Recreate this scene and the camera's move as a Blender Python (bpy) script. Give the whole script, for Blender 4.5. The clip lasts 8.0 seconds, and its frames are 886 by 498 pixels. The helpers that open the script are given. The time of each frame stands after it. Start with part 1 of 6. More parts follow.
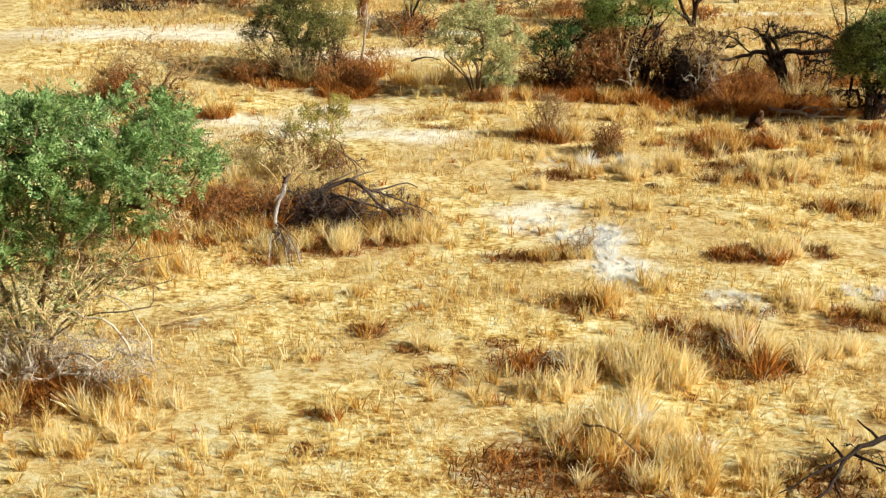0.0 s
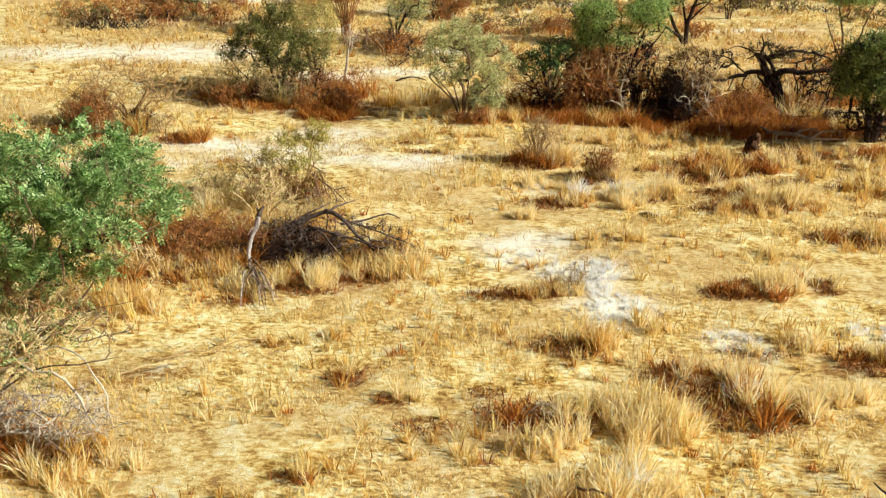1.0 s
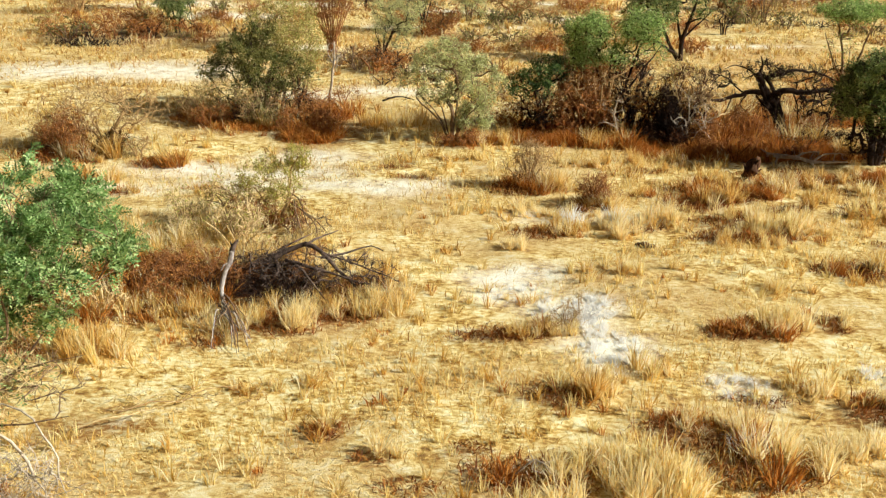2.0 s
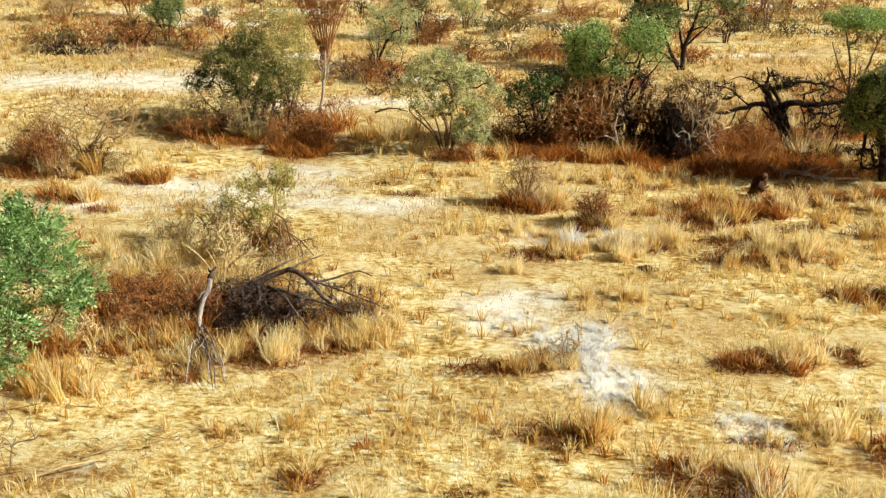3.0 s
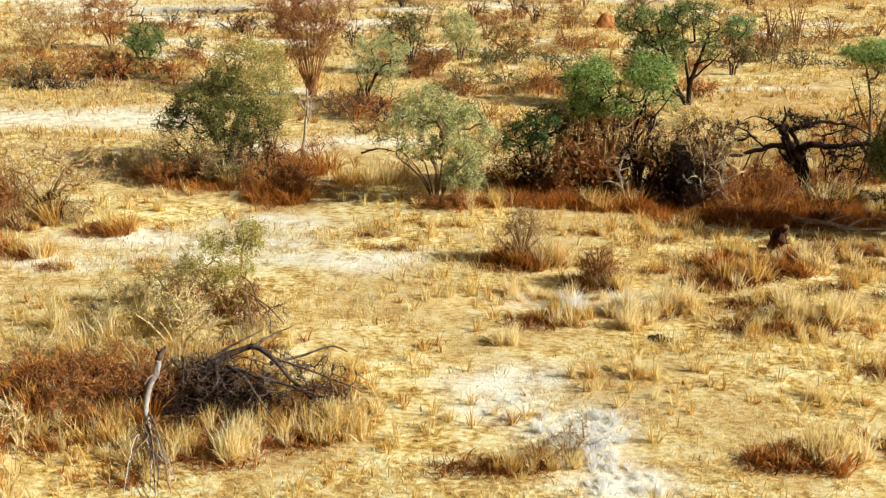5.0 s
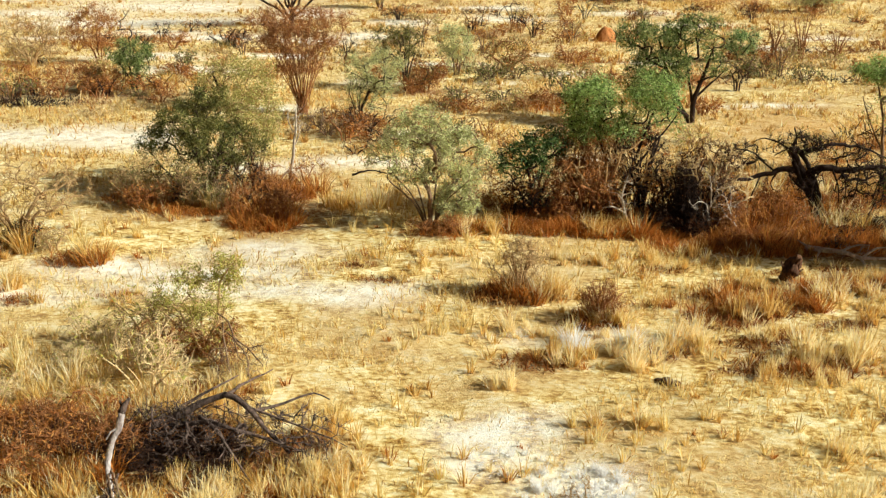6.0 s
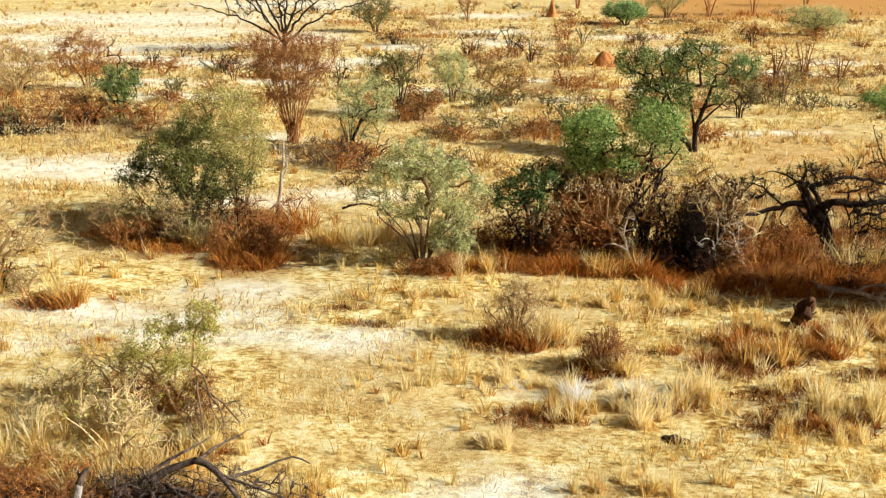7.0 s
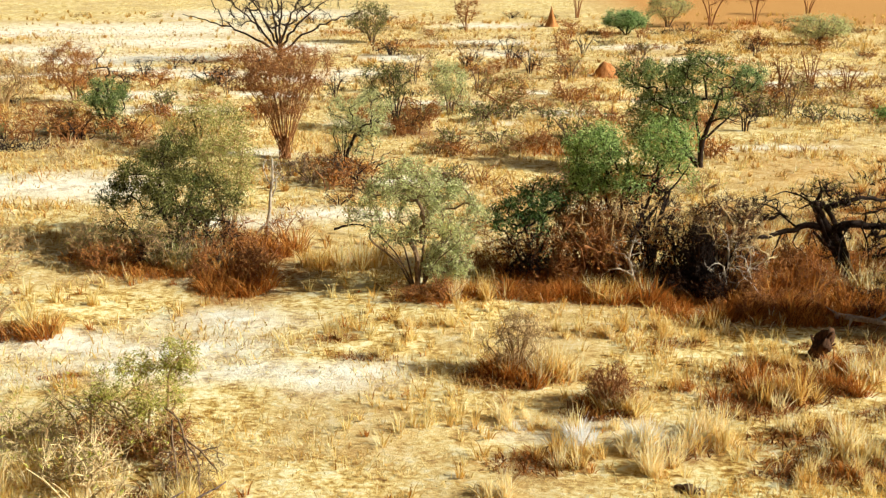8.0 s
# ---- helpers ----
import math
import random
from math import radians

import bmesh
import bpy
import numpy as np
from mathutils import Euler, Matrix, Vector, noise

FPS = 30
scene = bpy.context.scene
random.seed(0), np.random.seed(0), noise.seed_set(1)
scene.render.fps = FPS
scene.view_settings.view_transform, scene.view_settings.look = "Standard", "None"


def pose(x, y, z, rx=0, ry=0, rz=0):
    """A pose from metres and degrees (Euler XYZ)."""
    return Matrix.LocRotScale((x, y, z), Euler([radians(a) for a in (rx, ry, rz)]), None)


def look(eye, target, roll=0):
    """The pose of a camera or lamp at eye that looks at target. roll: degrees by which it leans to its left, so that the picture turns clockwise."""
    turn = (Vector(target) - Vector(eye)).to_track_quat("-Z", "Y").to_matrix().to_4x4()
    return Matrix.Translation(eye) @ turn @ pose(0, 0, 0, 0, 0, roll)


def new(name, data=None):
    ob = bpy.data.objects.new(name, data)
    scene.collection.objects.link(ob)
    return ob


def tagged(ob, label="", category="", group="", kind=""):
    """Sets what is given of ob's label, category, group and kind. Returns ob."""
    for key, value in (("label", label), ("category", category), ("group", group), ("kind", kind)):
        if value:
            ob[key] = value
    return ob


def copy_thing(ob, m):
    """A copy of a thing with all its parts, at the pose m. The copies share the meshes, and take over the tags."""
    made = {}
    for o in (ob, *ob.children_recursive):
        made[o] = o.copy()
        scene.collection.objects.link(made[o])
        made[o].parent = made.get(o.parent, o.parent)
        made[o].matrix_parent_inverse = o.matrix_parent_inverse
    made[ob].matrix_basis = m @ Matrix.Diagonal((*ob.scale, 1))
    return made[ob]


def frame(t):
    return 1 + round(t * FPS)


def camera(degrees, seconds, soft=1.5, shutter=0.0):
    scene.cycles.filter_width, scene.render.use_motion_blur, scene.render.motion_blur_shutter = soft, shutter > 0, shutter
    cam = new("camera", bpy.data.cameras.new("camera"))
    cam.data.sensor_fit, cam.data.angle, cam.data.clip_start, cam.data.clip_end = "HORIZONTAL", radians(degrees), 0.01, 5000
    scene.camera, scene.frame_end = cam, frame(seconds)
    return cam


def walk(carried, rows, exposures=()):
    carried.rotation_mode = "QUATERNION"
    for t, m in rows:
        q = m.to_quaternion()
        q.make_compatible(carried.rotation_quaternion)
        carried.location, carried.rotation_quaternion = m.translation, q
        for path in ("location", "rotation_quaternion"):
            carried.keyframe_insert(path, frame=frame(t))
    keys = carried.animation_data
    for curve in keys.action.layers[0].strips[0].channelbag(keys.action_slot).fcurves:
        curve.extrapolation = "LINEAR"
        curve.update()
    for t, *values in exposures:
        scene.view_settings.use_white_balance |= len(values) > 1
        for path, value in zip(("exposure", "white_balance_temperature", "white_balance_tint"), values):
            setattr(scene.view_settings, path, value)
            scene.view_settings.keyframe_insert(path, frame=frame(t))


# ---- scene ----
cam = camera(46.2, 8.0, soft=1.3)
PATH = [
    (0, (0.005, 0.019, 9.867), (-0.141, 1.859, 9.098), 0.2),
    (0.5, (0.032, 0.804, 9.859), (-0.105, 2.648, 9.096), 0.1),
    (1, (0.05, 1.55, 9.858), (-0.078, 3.4, 9.11), 0.2),
    (1.5, (0.073, 2.324, 9.846), (-0.046, 4.181, 9.112), 0.2),
    (3, (0.186, 4.544, 9.793), (0.073, 6.406, 9.073), 0.2),
    (3.5, (0.202, 5.213, 9.766), (0.087, 7.08, 9.059), 0.2),
    (4, (0.233, 5.954, 9.732), (0.119, 7.828, 9.044), 0.2),
    (4.5, (0.268, 6.741, 9.698), (0.154, 8.619, 9.017), 0.1),
    (6, (0.361, 9.24, 9.647), (0.249, 11.126, 8.989), 0.1),
    (6.5, (0.407, 10.038, 9.65), (0.297, 11.93, 9.012), 0.1),
    (7, (0.423, 10.808, 9.655), (0.313, 12.707, 9.035), 0.0),
    (7.5, (0.448, 11.608, 9.643), (0.338, 13.508, 9.029), -0.0),
    (8, (0.425, 12.376, 9.633), (0.316, 14.279, 9.028), -0.1),
]
walk(cam, [(t, look(eye, target, roll)) for t, eye, target, roll in PATH],
     exposures=[(0.0, 0.57, 6500, 1), (4.5, 0.54, 6500, 1), (8.0, 0.65, 6500, 1)])

# ---- sky and sun: a low, warm sun from the side, slightly behind the first eye ----
SUN_UP, SUN_EAST = 32.0, Vector((1.0, -0.14, 0.0)).normalized()
world = bpy.data.worlds.new("sky")
scene.world = world
world.use_nodes = True
sky = world.node_tree.nodes.new("ShaderNodeTexSky")
sky.sky_type, sky.sun_disc = "NISHITA", False
sky.sun_elevation = radians(SUN_UP)
sky.sun_rotation = math.atan2(SUN_EAST.x, SUN_EAST.y)
sky.dust_density, sky.air_density, sky.ozone_density = 10.0, 0.3, 0.0
world.node_tree.links.new(sky.outputs[0], world.node_tree.nodes["Background"].inputs[0])
world.node_tree.nodes["Background"].inputs[1].default_value = 0.023
sun_data = bpy.data.lights.new("sun", "SUN")
sun_data.energy, sun_data.angle, sun_data.color = 4.6, radians(0.55), (1.0, 0.955, 0.85)
sun = new("sun", sun_data)
sun.matrix_world = look(SUN_EAST * 60 + Vector((0, 30, 60 * math.tan(radians(SUN_UP)))), (0, 30, 0))


# ---- materials ----
def blank(name):
    m = bpy.data.materials.new(name)
    m.use_nodes = True
    nt = m.node_tree
    bsdf = nt.nodes["Principled BSDF"]
    return m, nt, bsdf


def ramp(nt, fac, stops):
    r = nt.nodes.new("ShaderNodeValToRGB")
    el = r.color_ramp.elements
    while len(el) < len(stops):
        el.new(0.5)
    for e, (p, c) in zip(el, stops):
        e.position, e.color = p, (*c, 1)
    nt.links.new(fac, r.inputs[0])
    return r.outputs[0]


def noise_tex(nt, vec, scale, detail=4.0, rough=0.6, stretch=None):
    if stretch:
        mp = nt.nodes.new("ShaderNodeMapping")
        mp.inputs["Scale"].default_value = stretch
        nt.links.new(vec, mp.inputs[0])
        vec = mp.outputs[0]
    n = nt.nodes.new("ShaderNodeTexNoise")
    n.inputs["Scale"].default_value, n.inputs["Detail"].default_value, n.inputs["Roughness"].default_value = scale, detail, rough
    nt.links.new(vec, n.inputs["Vector"])
    return n.outputs[0]


def mix(nt, fac, a, b, mode="MIX"):
    m = nt.nodes.new("ShaderNodeMix")
    m.data_type, m.blend_type = "RGBA", mode
    for sock, v in ((m.inputs[0], fac), (m.inputs[6], a), (m.inputs[7], b)):
        if isinstance(v, (float, int)):
            sock.default_value = v
        elif isinstance(v, tuple):
            sock.default_value = (*v, 1)
        else:
            nt.links.new(v, sock)
    return m.outputs[2]


def calc(nt, op, a, b, clamp=False):
    m = nt.nodes.new("ShaderNodeMath")
    m.operation, m.use_clamp = op, clamp
    for sock, v in ((m.inputs[0], a), (m.inputs[1], b)):
        if isinstance(v, (float, int)):
            sock.default_value = v
        else:
            nt.links.new(v, sock)
    return m.outputs[0]


def bump(nt, bsdf, height, strength, distance):
    b = nt.nodes.new("ShaderNodeBump")
    b.inputs["Strength"].default_value, b.inputs["Distance"].default_value = strength, distance
    nt.links.new(height, b.inputs["Height"])
    nt.links.new(b.outputs[0], bsdf.inputs["Normal"])


def blades_mat(name, stops, patch, through_light=0.35, rough=0.7, scale=0.35):
    """Dry blades or leaves: one tone for each blade, drifting from patch to patch, letting some light through."""
    m, nt, bsdf = blank(name)
    geo = nt.nodes.new("ShaderNodeNewGeometry")
    tone = ramp(nt, geo.outputs["Random Per Island"], stops)
    drift = noise_tex(nt, geo.outputs["Position"], scale, 3.0)
    drift = ramp(nt, drift, [(0.38, (0, 0, 0)), (0.66, (1, 1, 1))])
    col = mix(nt, calc(nt, "MULTIPLY", drift, 0.55), tone, patch)
    nt.links.new(col, bsdf.inputs["Base Color"])
    bsdf.inputs["Roughness"].default_value = rough
    bsdf.inputs["Specular IOR Level"].default_value = 0.25
    tr = nt.nodes.new("ShaderNodeBsdfTranslucent")
    nt.links.new(col, tr.inputs[0])
    sh = nt.nodes.new("ShaderNodeMixShader")
    sh.inputs[0].default_value = through_light
    nt.links.new(bsdf.outputs[0], sh.inputs[1])
    nt.links.new(tr.outputs[0], sh.inputs[2])
    nt.links.new(sh.outputs[0], nt.nodes["Material Output"].inputs[0])
    return m


def bark_mat(name, dark, light, rough=0.85):
    m, nt, bsdf = blank(name)
    tc = nt.nodes.new("ShaderNodeTexCoord")
    n1 = noise_tex(nt, tc.outputs["Object"], 14.0, 6.0, 0.7, (1.0, 1.0, 0.3))
    n2 = noise_tex(nt, tc.outputs["Object"], 1.7, 3.0)
    col = ramp(nt, calc(nt, "ADD", calc(nt, "MULTIPLY", n1, 0.7), calc(nt, "MULTIPLY", n2, 0.3)), [(0.38, dark), (0.62, light)])
    nt.links.new(col, bsdf.inputs["Base Color"])
    bsdf.inputs["Roughness"].default_value = rough
    bsdf.inputs["Specular IOR Level"].default_value = 0.2
    bump(nt, bsdf, n1, 0.8, 0.02)
    return m


def ground_mat():
    m, nt, bsdf = blank("straw_covered_sand")
    geo = nt.nodes.new("ShaderNodeNewGeometry")
    pos = geo.outputs["Position"]
    broad = noise_tex(nt, pos, 0.22, 4.0, 0.55)
    mid = noise_tex(nt, pos, 1.6, 5.0, 0.65)
    blot = noise_tex(nt, pos, 7.5, 3.0, 0.6, (0.8, 1.25, 1.0))
    fine = noise_tex(nt, pos, 22.0, 6.0, 0.75)
    fib_a = noise_tex(nt, pos, 9.0, 4.0, 0.7, (1.0, 7.0, 1.0))
    fib_b = noise_tex(nt, pos, 9.0, 4.0, 0.7, (7.0, 1.4, 1.0))
    fib = calc(nt, "MULTIPLY", calc(nt, "ADD", fib_a, fib_b), 0.5)
    f = calc(nt, "ADD", calc(nt, "ADD", calc(nt, "MULTIPLY", mid, 0.42), calc(nt, "MULTIPLY", fib, 0.22)), calc(nt, "MULTIPLY", blot, 0.36))
    col = ramp(nt, f, [(0.39, (0.17, 0.075, 0.018)), (0.445, (0.47, 0.27, 0.065)), (0.49, (0.73, 0.53, 0.20)), (0.54, (0.87, 0.75, 0.41)), (0.61, (0.94, 0.89, 0.67))])
    soil = ramp(nt, fine, [(0.3, (0.42, 0.25, 0.09)), (0.7, (0.68, 0.49, 0.26))])
    col = mix(nt, ramp(nt, broad, [(0.42, (0, 0, 0)), (0.62, (1, 1, 1))]), col, mix(nt, 0.6, col, soil))
    pale = nt.nodes.new("ShaderNodeAttribute")
    pale.attribute_name = "pale"
    litter_shade = nt.nodes.new("ShaderNodeAttribute")
    litter_shade.attribute_name = "litter_shade"
    red = nt.nodes.new("ShaderNodeAttribute")
    red.attribute_name = "redsoil"
    pf = calc(nt, "MULTIPLY", pale.outputs["Fac"], ramp(nt, calc(nt, "ADD", calc(nt, "MULTIPLY", mid, 0.6), calc(nt, "MULTIPLY", fine, 0.4)), [(0.38, (0.2, 0.2, 0.2)), (0.55, (1, 1, 1))]), True)
    col = mix(nt, pf, col, ramp(nt, fine, [(0.3, (0.86, 0.80, 0.64)), (0.7, (0.95, 0.94, 0.93))]))
    # dead litter and painted shade share this dark red-brown
    lf = calc(nt, "MULTIPLY", litter_shade.outputs["Fac"], ramp(nt, blot, [(0.40, (1, 1, 1)), (0.62, (0.5, 0.5, 0.5))]), True)
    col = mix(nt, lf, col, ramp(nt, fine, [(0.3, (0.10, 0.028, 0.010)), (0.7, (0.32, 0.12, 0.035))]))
    col = mix(nt, red.outputs["Fac"], col, ramp(nt, fine, [(0.3, (0.50, 0.24, 0.075)), (0.7, (0.60, 0.33, 0.12))]))
    nt.links.new(col, bsdf.inputs["Base Color"])
    bsdf.inputs["Roughness"].default_value = 0.95
    bsdf.inputs["Specular IOR Level"].default_value = 0.1
    bump(nt, bsdf, calc(nt, "ADD", f, calc(nt, "MULTIPLY", fine, 0.25)), 1.0, 0.11)
    return m


GROUND = ground_mat()
STRAW = blades_mat("dry_straw", [(0.0, (0.42, 0.20, 0.035)), (0.25, (0.72, 0.47, 0.11)), (0.6, (0.92, 0.78, 0.37)), (1.0, (0.97, 0.93, 0.70))], (0.92, 0.77, 0.36), 0.5)
GOLD = blades_mat("golden_grass", [(0.0, (0.36, 0.15, 0.025)), (0.4, (0.72, 0.43, 0.09)), (1.0, (0.96, 0.82, 0.42))], (0.78, 0.50, 0.13), 0.5)
OCHRE = blades_mat("ochre_dead_grass", [(0.0, (0.26, 0.11, 0.025)), (0.5, (0.58, 0.32, 0.085)), (1.0, (0.80, 0.55, 0.22))], (0.62, 0.36, 0.10), 0.4)
PALE = blades_mat("bleached_grass", [(0.0, (0.74, 0.46, 0.13)), (0.35, (0.93, 0.77, 0.36)), (1.0, (0.98, 0.94, 0.77))], (0.95, 0.83, 0.50), 0.5)
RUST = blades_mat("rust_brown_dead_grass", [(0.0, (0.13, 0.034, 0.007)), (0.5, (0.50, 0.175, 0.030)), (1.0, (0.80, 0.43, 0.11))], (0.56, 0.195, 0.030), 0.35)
# rust thatch made darker: shade at the tussock's foot is in the colour
THATCH_SHADE = blades_mat("shade_dark_thatch", [(0.0, (0.05, 0.013, 0.004)), (0.6, (0.29, 0.095, 0.018)), (1.0, (0.62, 0.30, 0.070))], (0.30, 0.090, 0.016), 0.2)
WHITE = blades_mat("chalk_white_grass", [(0.0, (0.84, 0.82, 0.79)), (0.5, (0.92, 0.91, 0.91)), (1.0, (0.96, 0.96, 0.97))], (0.93, 0.93, 0.94), 0.45)
# near-black leaf: the shade inside thickets put into the colour
LEAF_SHADE = blades_mat("shade_black_leaf", [(0.0, (0.012, 0.005, 0.003)), (0.6, (0.06, 0.022, 0.009)), (1.0, (0.20, 0.08, 0.028))], (0.07, 0.027, 0.010), 0.2, 0.8, 0.8)
LEAF = blades_mat("acacia_green_leaf", [(0.0, (0.012, 0.04, 0.014)), (0.4, (0.16, 0.31, 0.095)), (1.0, (0.66, 0.78, 0.40))], (0.34, 0.50, 0.16), 0.35, 0.4, 1.6)
LEAF_BRIGHT = blades_mat("bright_green_leaf", [(0.0, (0.04, 0.10, 0.02)), (0.4, (0.30, 0.46, 0.13)), (1.0, (0.66, 0.78, 0.34))], (0.40, 0.54, 0.15), 0.42, 0.5, 1.0)
LEAF_GREY = blades_mat("grey_green_leaf", [(0.0, (0.24, 0.28, 0.10)), (0.5, (0.68, 0.70, 0.34)), (1.0, (0.86, 0.86, 0.56))], (0.68, 0.69, 0.33), 0.48, 0.6, 1.0)
LEAF_OLIVE = blades_mat("olive_leaf", [(0.0, (0.05, 0.07, 0.02)), (0.5, (0.15, 0.17, 0.045)), (1.0, (0.38, 0.36, 0.12))], (0.25, 0.20, 0.06), 0.3, 0.6, 0.8)
LEAF_YELLOW = blades_mat("yellowing_leaf", [(0.0, (0.24, 0.23, 0.06)), (0.5, (0.50, 0.46, 0.15)), (1.0, (0.70, 0.62, 0.27))], (0.42, 0.42, 0.12), 0.35, 0.6, 0.8)
LEAF_LIME = blades_mat("lime_yellow_leaf", [(0.0, (0.28, 0.28, 0.05)), (0.5, (0.57, 0.54, 0.12)), (1.0, (0.80, 0.72, 0.26))], (0.52, 0.52, 0.11), 0.4, 0.6, 0.8)
LEAF_DARK = blades_mat("dark_green_leaf", [(0.0, (0.015, 0.045, 0.015)), (0.6, (0.10, 0.19, 0.05)), (1.0, (0.38, 0.50, 0.18))], (0.09, 0.18, 0.05), 0.25, 0.5, 1.0)
LEAF_MID = blades_mat("mid_green_leaf", [(0.0, (0.03, 0.06, 0.02)), (0.5, (0.18, 0.26, 0.07)), (1.0, (0.46, 0.53, 0.20))], (0.22, 0.28, 0.08), 0.3, 0.5, 1.0)
LEAF_RUST = blades_mat("rusty_dead_leaf", [(0.0, (0.17, 0.052, 0.014)), (0.5, (0.48, 0.19, 0.045)), (1.0, (0.74, 0.42, 0.13))], (0.44, 0.145, 0.026), 0.28, 0.7, 0.8)
BARK = bark_mat("grey_brown_bark", (0.08, 0.043, 0.024), (0.36, 0.235, 0.145))
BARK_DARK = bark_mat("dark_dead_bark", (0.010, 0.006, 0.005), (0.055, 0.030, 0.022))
BARK_GREY = bark_mat("grey_dead_wood", (0.008, 0.005, 0.004), (0.21, 0.145, 0.122))
BARK_PALE = bark_mat("bleached_dead_wood", (0.32, 0.24, 0.18), (0.76, 0.67, 0.57))
BARK_ASH = bark_mat("ash_grey_dead_wood", (0.17, 0.13, 0.125), (0.66, 0.61, 0.60))
BARK_WHITE = bark_mat("chalky_white_twig", (0.74, 0.71, 0.70), (0.93, 0.92, 0.94))
BARK_RED = bark_mat("red_brown_twig", (0.15, 0.050, 0.016), (0.46, 0.21, 0.082))
BARK_TAN = bark_mat("tan_twig", (0.30, 0.17, 0.07), (0.62, 0.43, 0.22))
BARK_HAY = bark_mat("whitish_hay_twig", (0.50, 0.33, 0.15), (0.85, 0.68, 0.40))
CLAY = bark_mat("orange_termite_clay", (0.42, 0.15, 0.045), (0.62, 0.28, 0.10))
STUMP_BARK = bark_mat("weathered_red_brown_stump", (0.03, 0.013, 0.007), (0.17, 0.080, 0.042))
DUNG = bark_mat("dark_dung", (0.05, 0.025, 0.012), (0.16, 0.085, 0.04))


# ---- shapes ----
def rise(x, y):
    """Height of the ground: low, slow swells."""
    return (0.07 * np.sin(0.21 * x + 0.6) * np.cos(0.17 * y) + 0.05 * np.sin(0.47 * x - 0.31 * y + 1.0)
            + 0.025 * np.sin(1.3 * x + 0.4) * np.sin(1.1 * y + 2.0))


def rise1(x, y):
    return float(rise(np.array(float(x)), np.array(float(y))))


def np_mesh(name, verts, faces, material, smooth=False):
    verts, faces = np.asarray(verts, dtype=np.float32), np.asarray(faces, dtype=np.int32)
    k = faces.shape[1]
    me = bpy.data.meshes.new(name)
    me.vertices.add(len(verts))
    me.vertices.foreach_set("co", verts.ravel())
    me.loops.add(faces.size)
    me.loops.foreach_set("vertex_index", faces.ravel())
    me.polygons.add(len(faces))
    me.polygons.foreach_set("loop_start", np.arange(0, faces.size, k, dtype=np.int32))
    if smooth:
        me.polygons.foreach_set("use_smooth", np.ones(len(faces), dtype=bool))
    me.update(calc_edges=True)
    me.materials.append(material)
    return me


def part(name, me, parent=None, label=""):
    ob = new(name, me)
    if parent is not None:
        ob.parent = parent
    return tagged(ob, label=label)


def thing(name, x, y, label, category, group="", turn=0.0, z=None):
    ob = new(name)
    ob.empty_display_size = 0.2
    ob.matrix_world = pose(x, y, rise1(x, y) if z is None else z, 0, 0, turn)
    return tagged(ob, label=label, category=category, group=group)


def unit(v):
    return v / np.maximum(np.linalg.norm(v, axis=-1, keepdims=True), 1e-9)


def frames_of(d):
    ref = np.array([[0.37, 0.85, -0.37]])
    u = unit(np.cross(d, ref))
    return u, np.cross(d, u)


def tubes(a, b, da, db, ra, rb, sides):
    """Tapered tubes from a to b, with end directions da and db: vertices and triangles."""
    n = len(a)
    ang = np.arange(sides) * 2 * np.pi / sides
    c, s = np.cos(ang)[None, :, None], np.sin(ang)[None, :, None]
    ua, va = frames_of(da)
    ub, vb = frames_of(db)
    ring_a = a[:, None] + ra[:, None, None] * (c * ua[:, None] + s * va[:, None])
    ring_b = b[:, None] + rb[:, None, None] * (c * ub[:, None] + s * vb[:, None])
    verts = np.concatenate([ring_a, ring_b], axis=1).reshape(-1, 3)
    i = np.arange(sides)
    j = (i + 1) % sides
    f = np.concatenate([np.stack([i, j, j + sides], 1), np.stack([i, j + sides, i + sides], 1)])
    faces = (np.arange(n) * 2 * sides)[:, None, None] + f[None]
    return verts, faces.reshape(-1, 3)


def hose(line, radii, sides):
    """One continuous tube along a line, closed at both ends with a blunt tip."""
    d = unit(np.gradient(line, axis=0))
    u, v = frames_of(d)
    ang = np.arange(sides) * 2 * np.pi / sides
    rings = line[:, None] + radii[:, None, None] * (np.cos(ang)[None, :, None] * u[:, None] + np.sin(ang)[None, :, None] * v[:, None])
    n = len(line)
    verts = np.concatenate([rings.reshape(-1, 3), (line[0] - d[0] * radii[0] * 0.6)[None], (line[-1] + d[-1] * radii[-1] * 0.6)[None]])
    i = np.arange(sides)
    j = (i + 1) % sides
    faces = [np.stack([k * sides + i, k * sides + j, (k + 1) * sides + j], 1) for k in range(n - 1)]
    faces += [np.stack([k * sides + i, (k + 1) * sides + j, (k + 1) * sides + i], 1) for k in range(n - 1)]
    faces += [np.stack([j, i, np.full(sides, n * sides)], 1), np.stack([(n - 1) * sides + i, (n - 1) * sides + j, np.full(sides, n * sides + 1)], 1)]
    return verts, np.concatenate(faces)


def cones(rng, a, d, length, r):
    """Thin three-sided spikes: fine twigs."""
    n = len(a)
    u, v = frames_of(d)
    ang = np.array([0, 2.0944, 4.1888])
    ring = a[:, None] + r[:, None, None] * (np.cos(ang)[None, :, None] * u[:, None] + np.sin(ang)[None, :, None] * v[:, None])
    tip = (a + d * length[:, None])[:, None]
    verts = np.concatenate([ring, tip], 1).reshape(-1, 3)
    f = np.array([[0, 1, 3], [1, 2, 3], [2, 0, 3]])
    return verts, ((np.arange(n) * 4)[:, None, None] + f[None]).reshape(-1, 3)


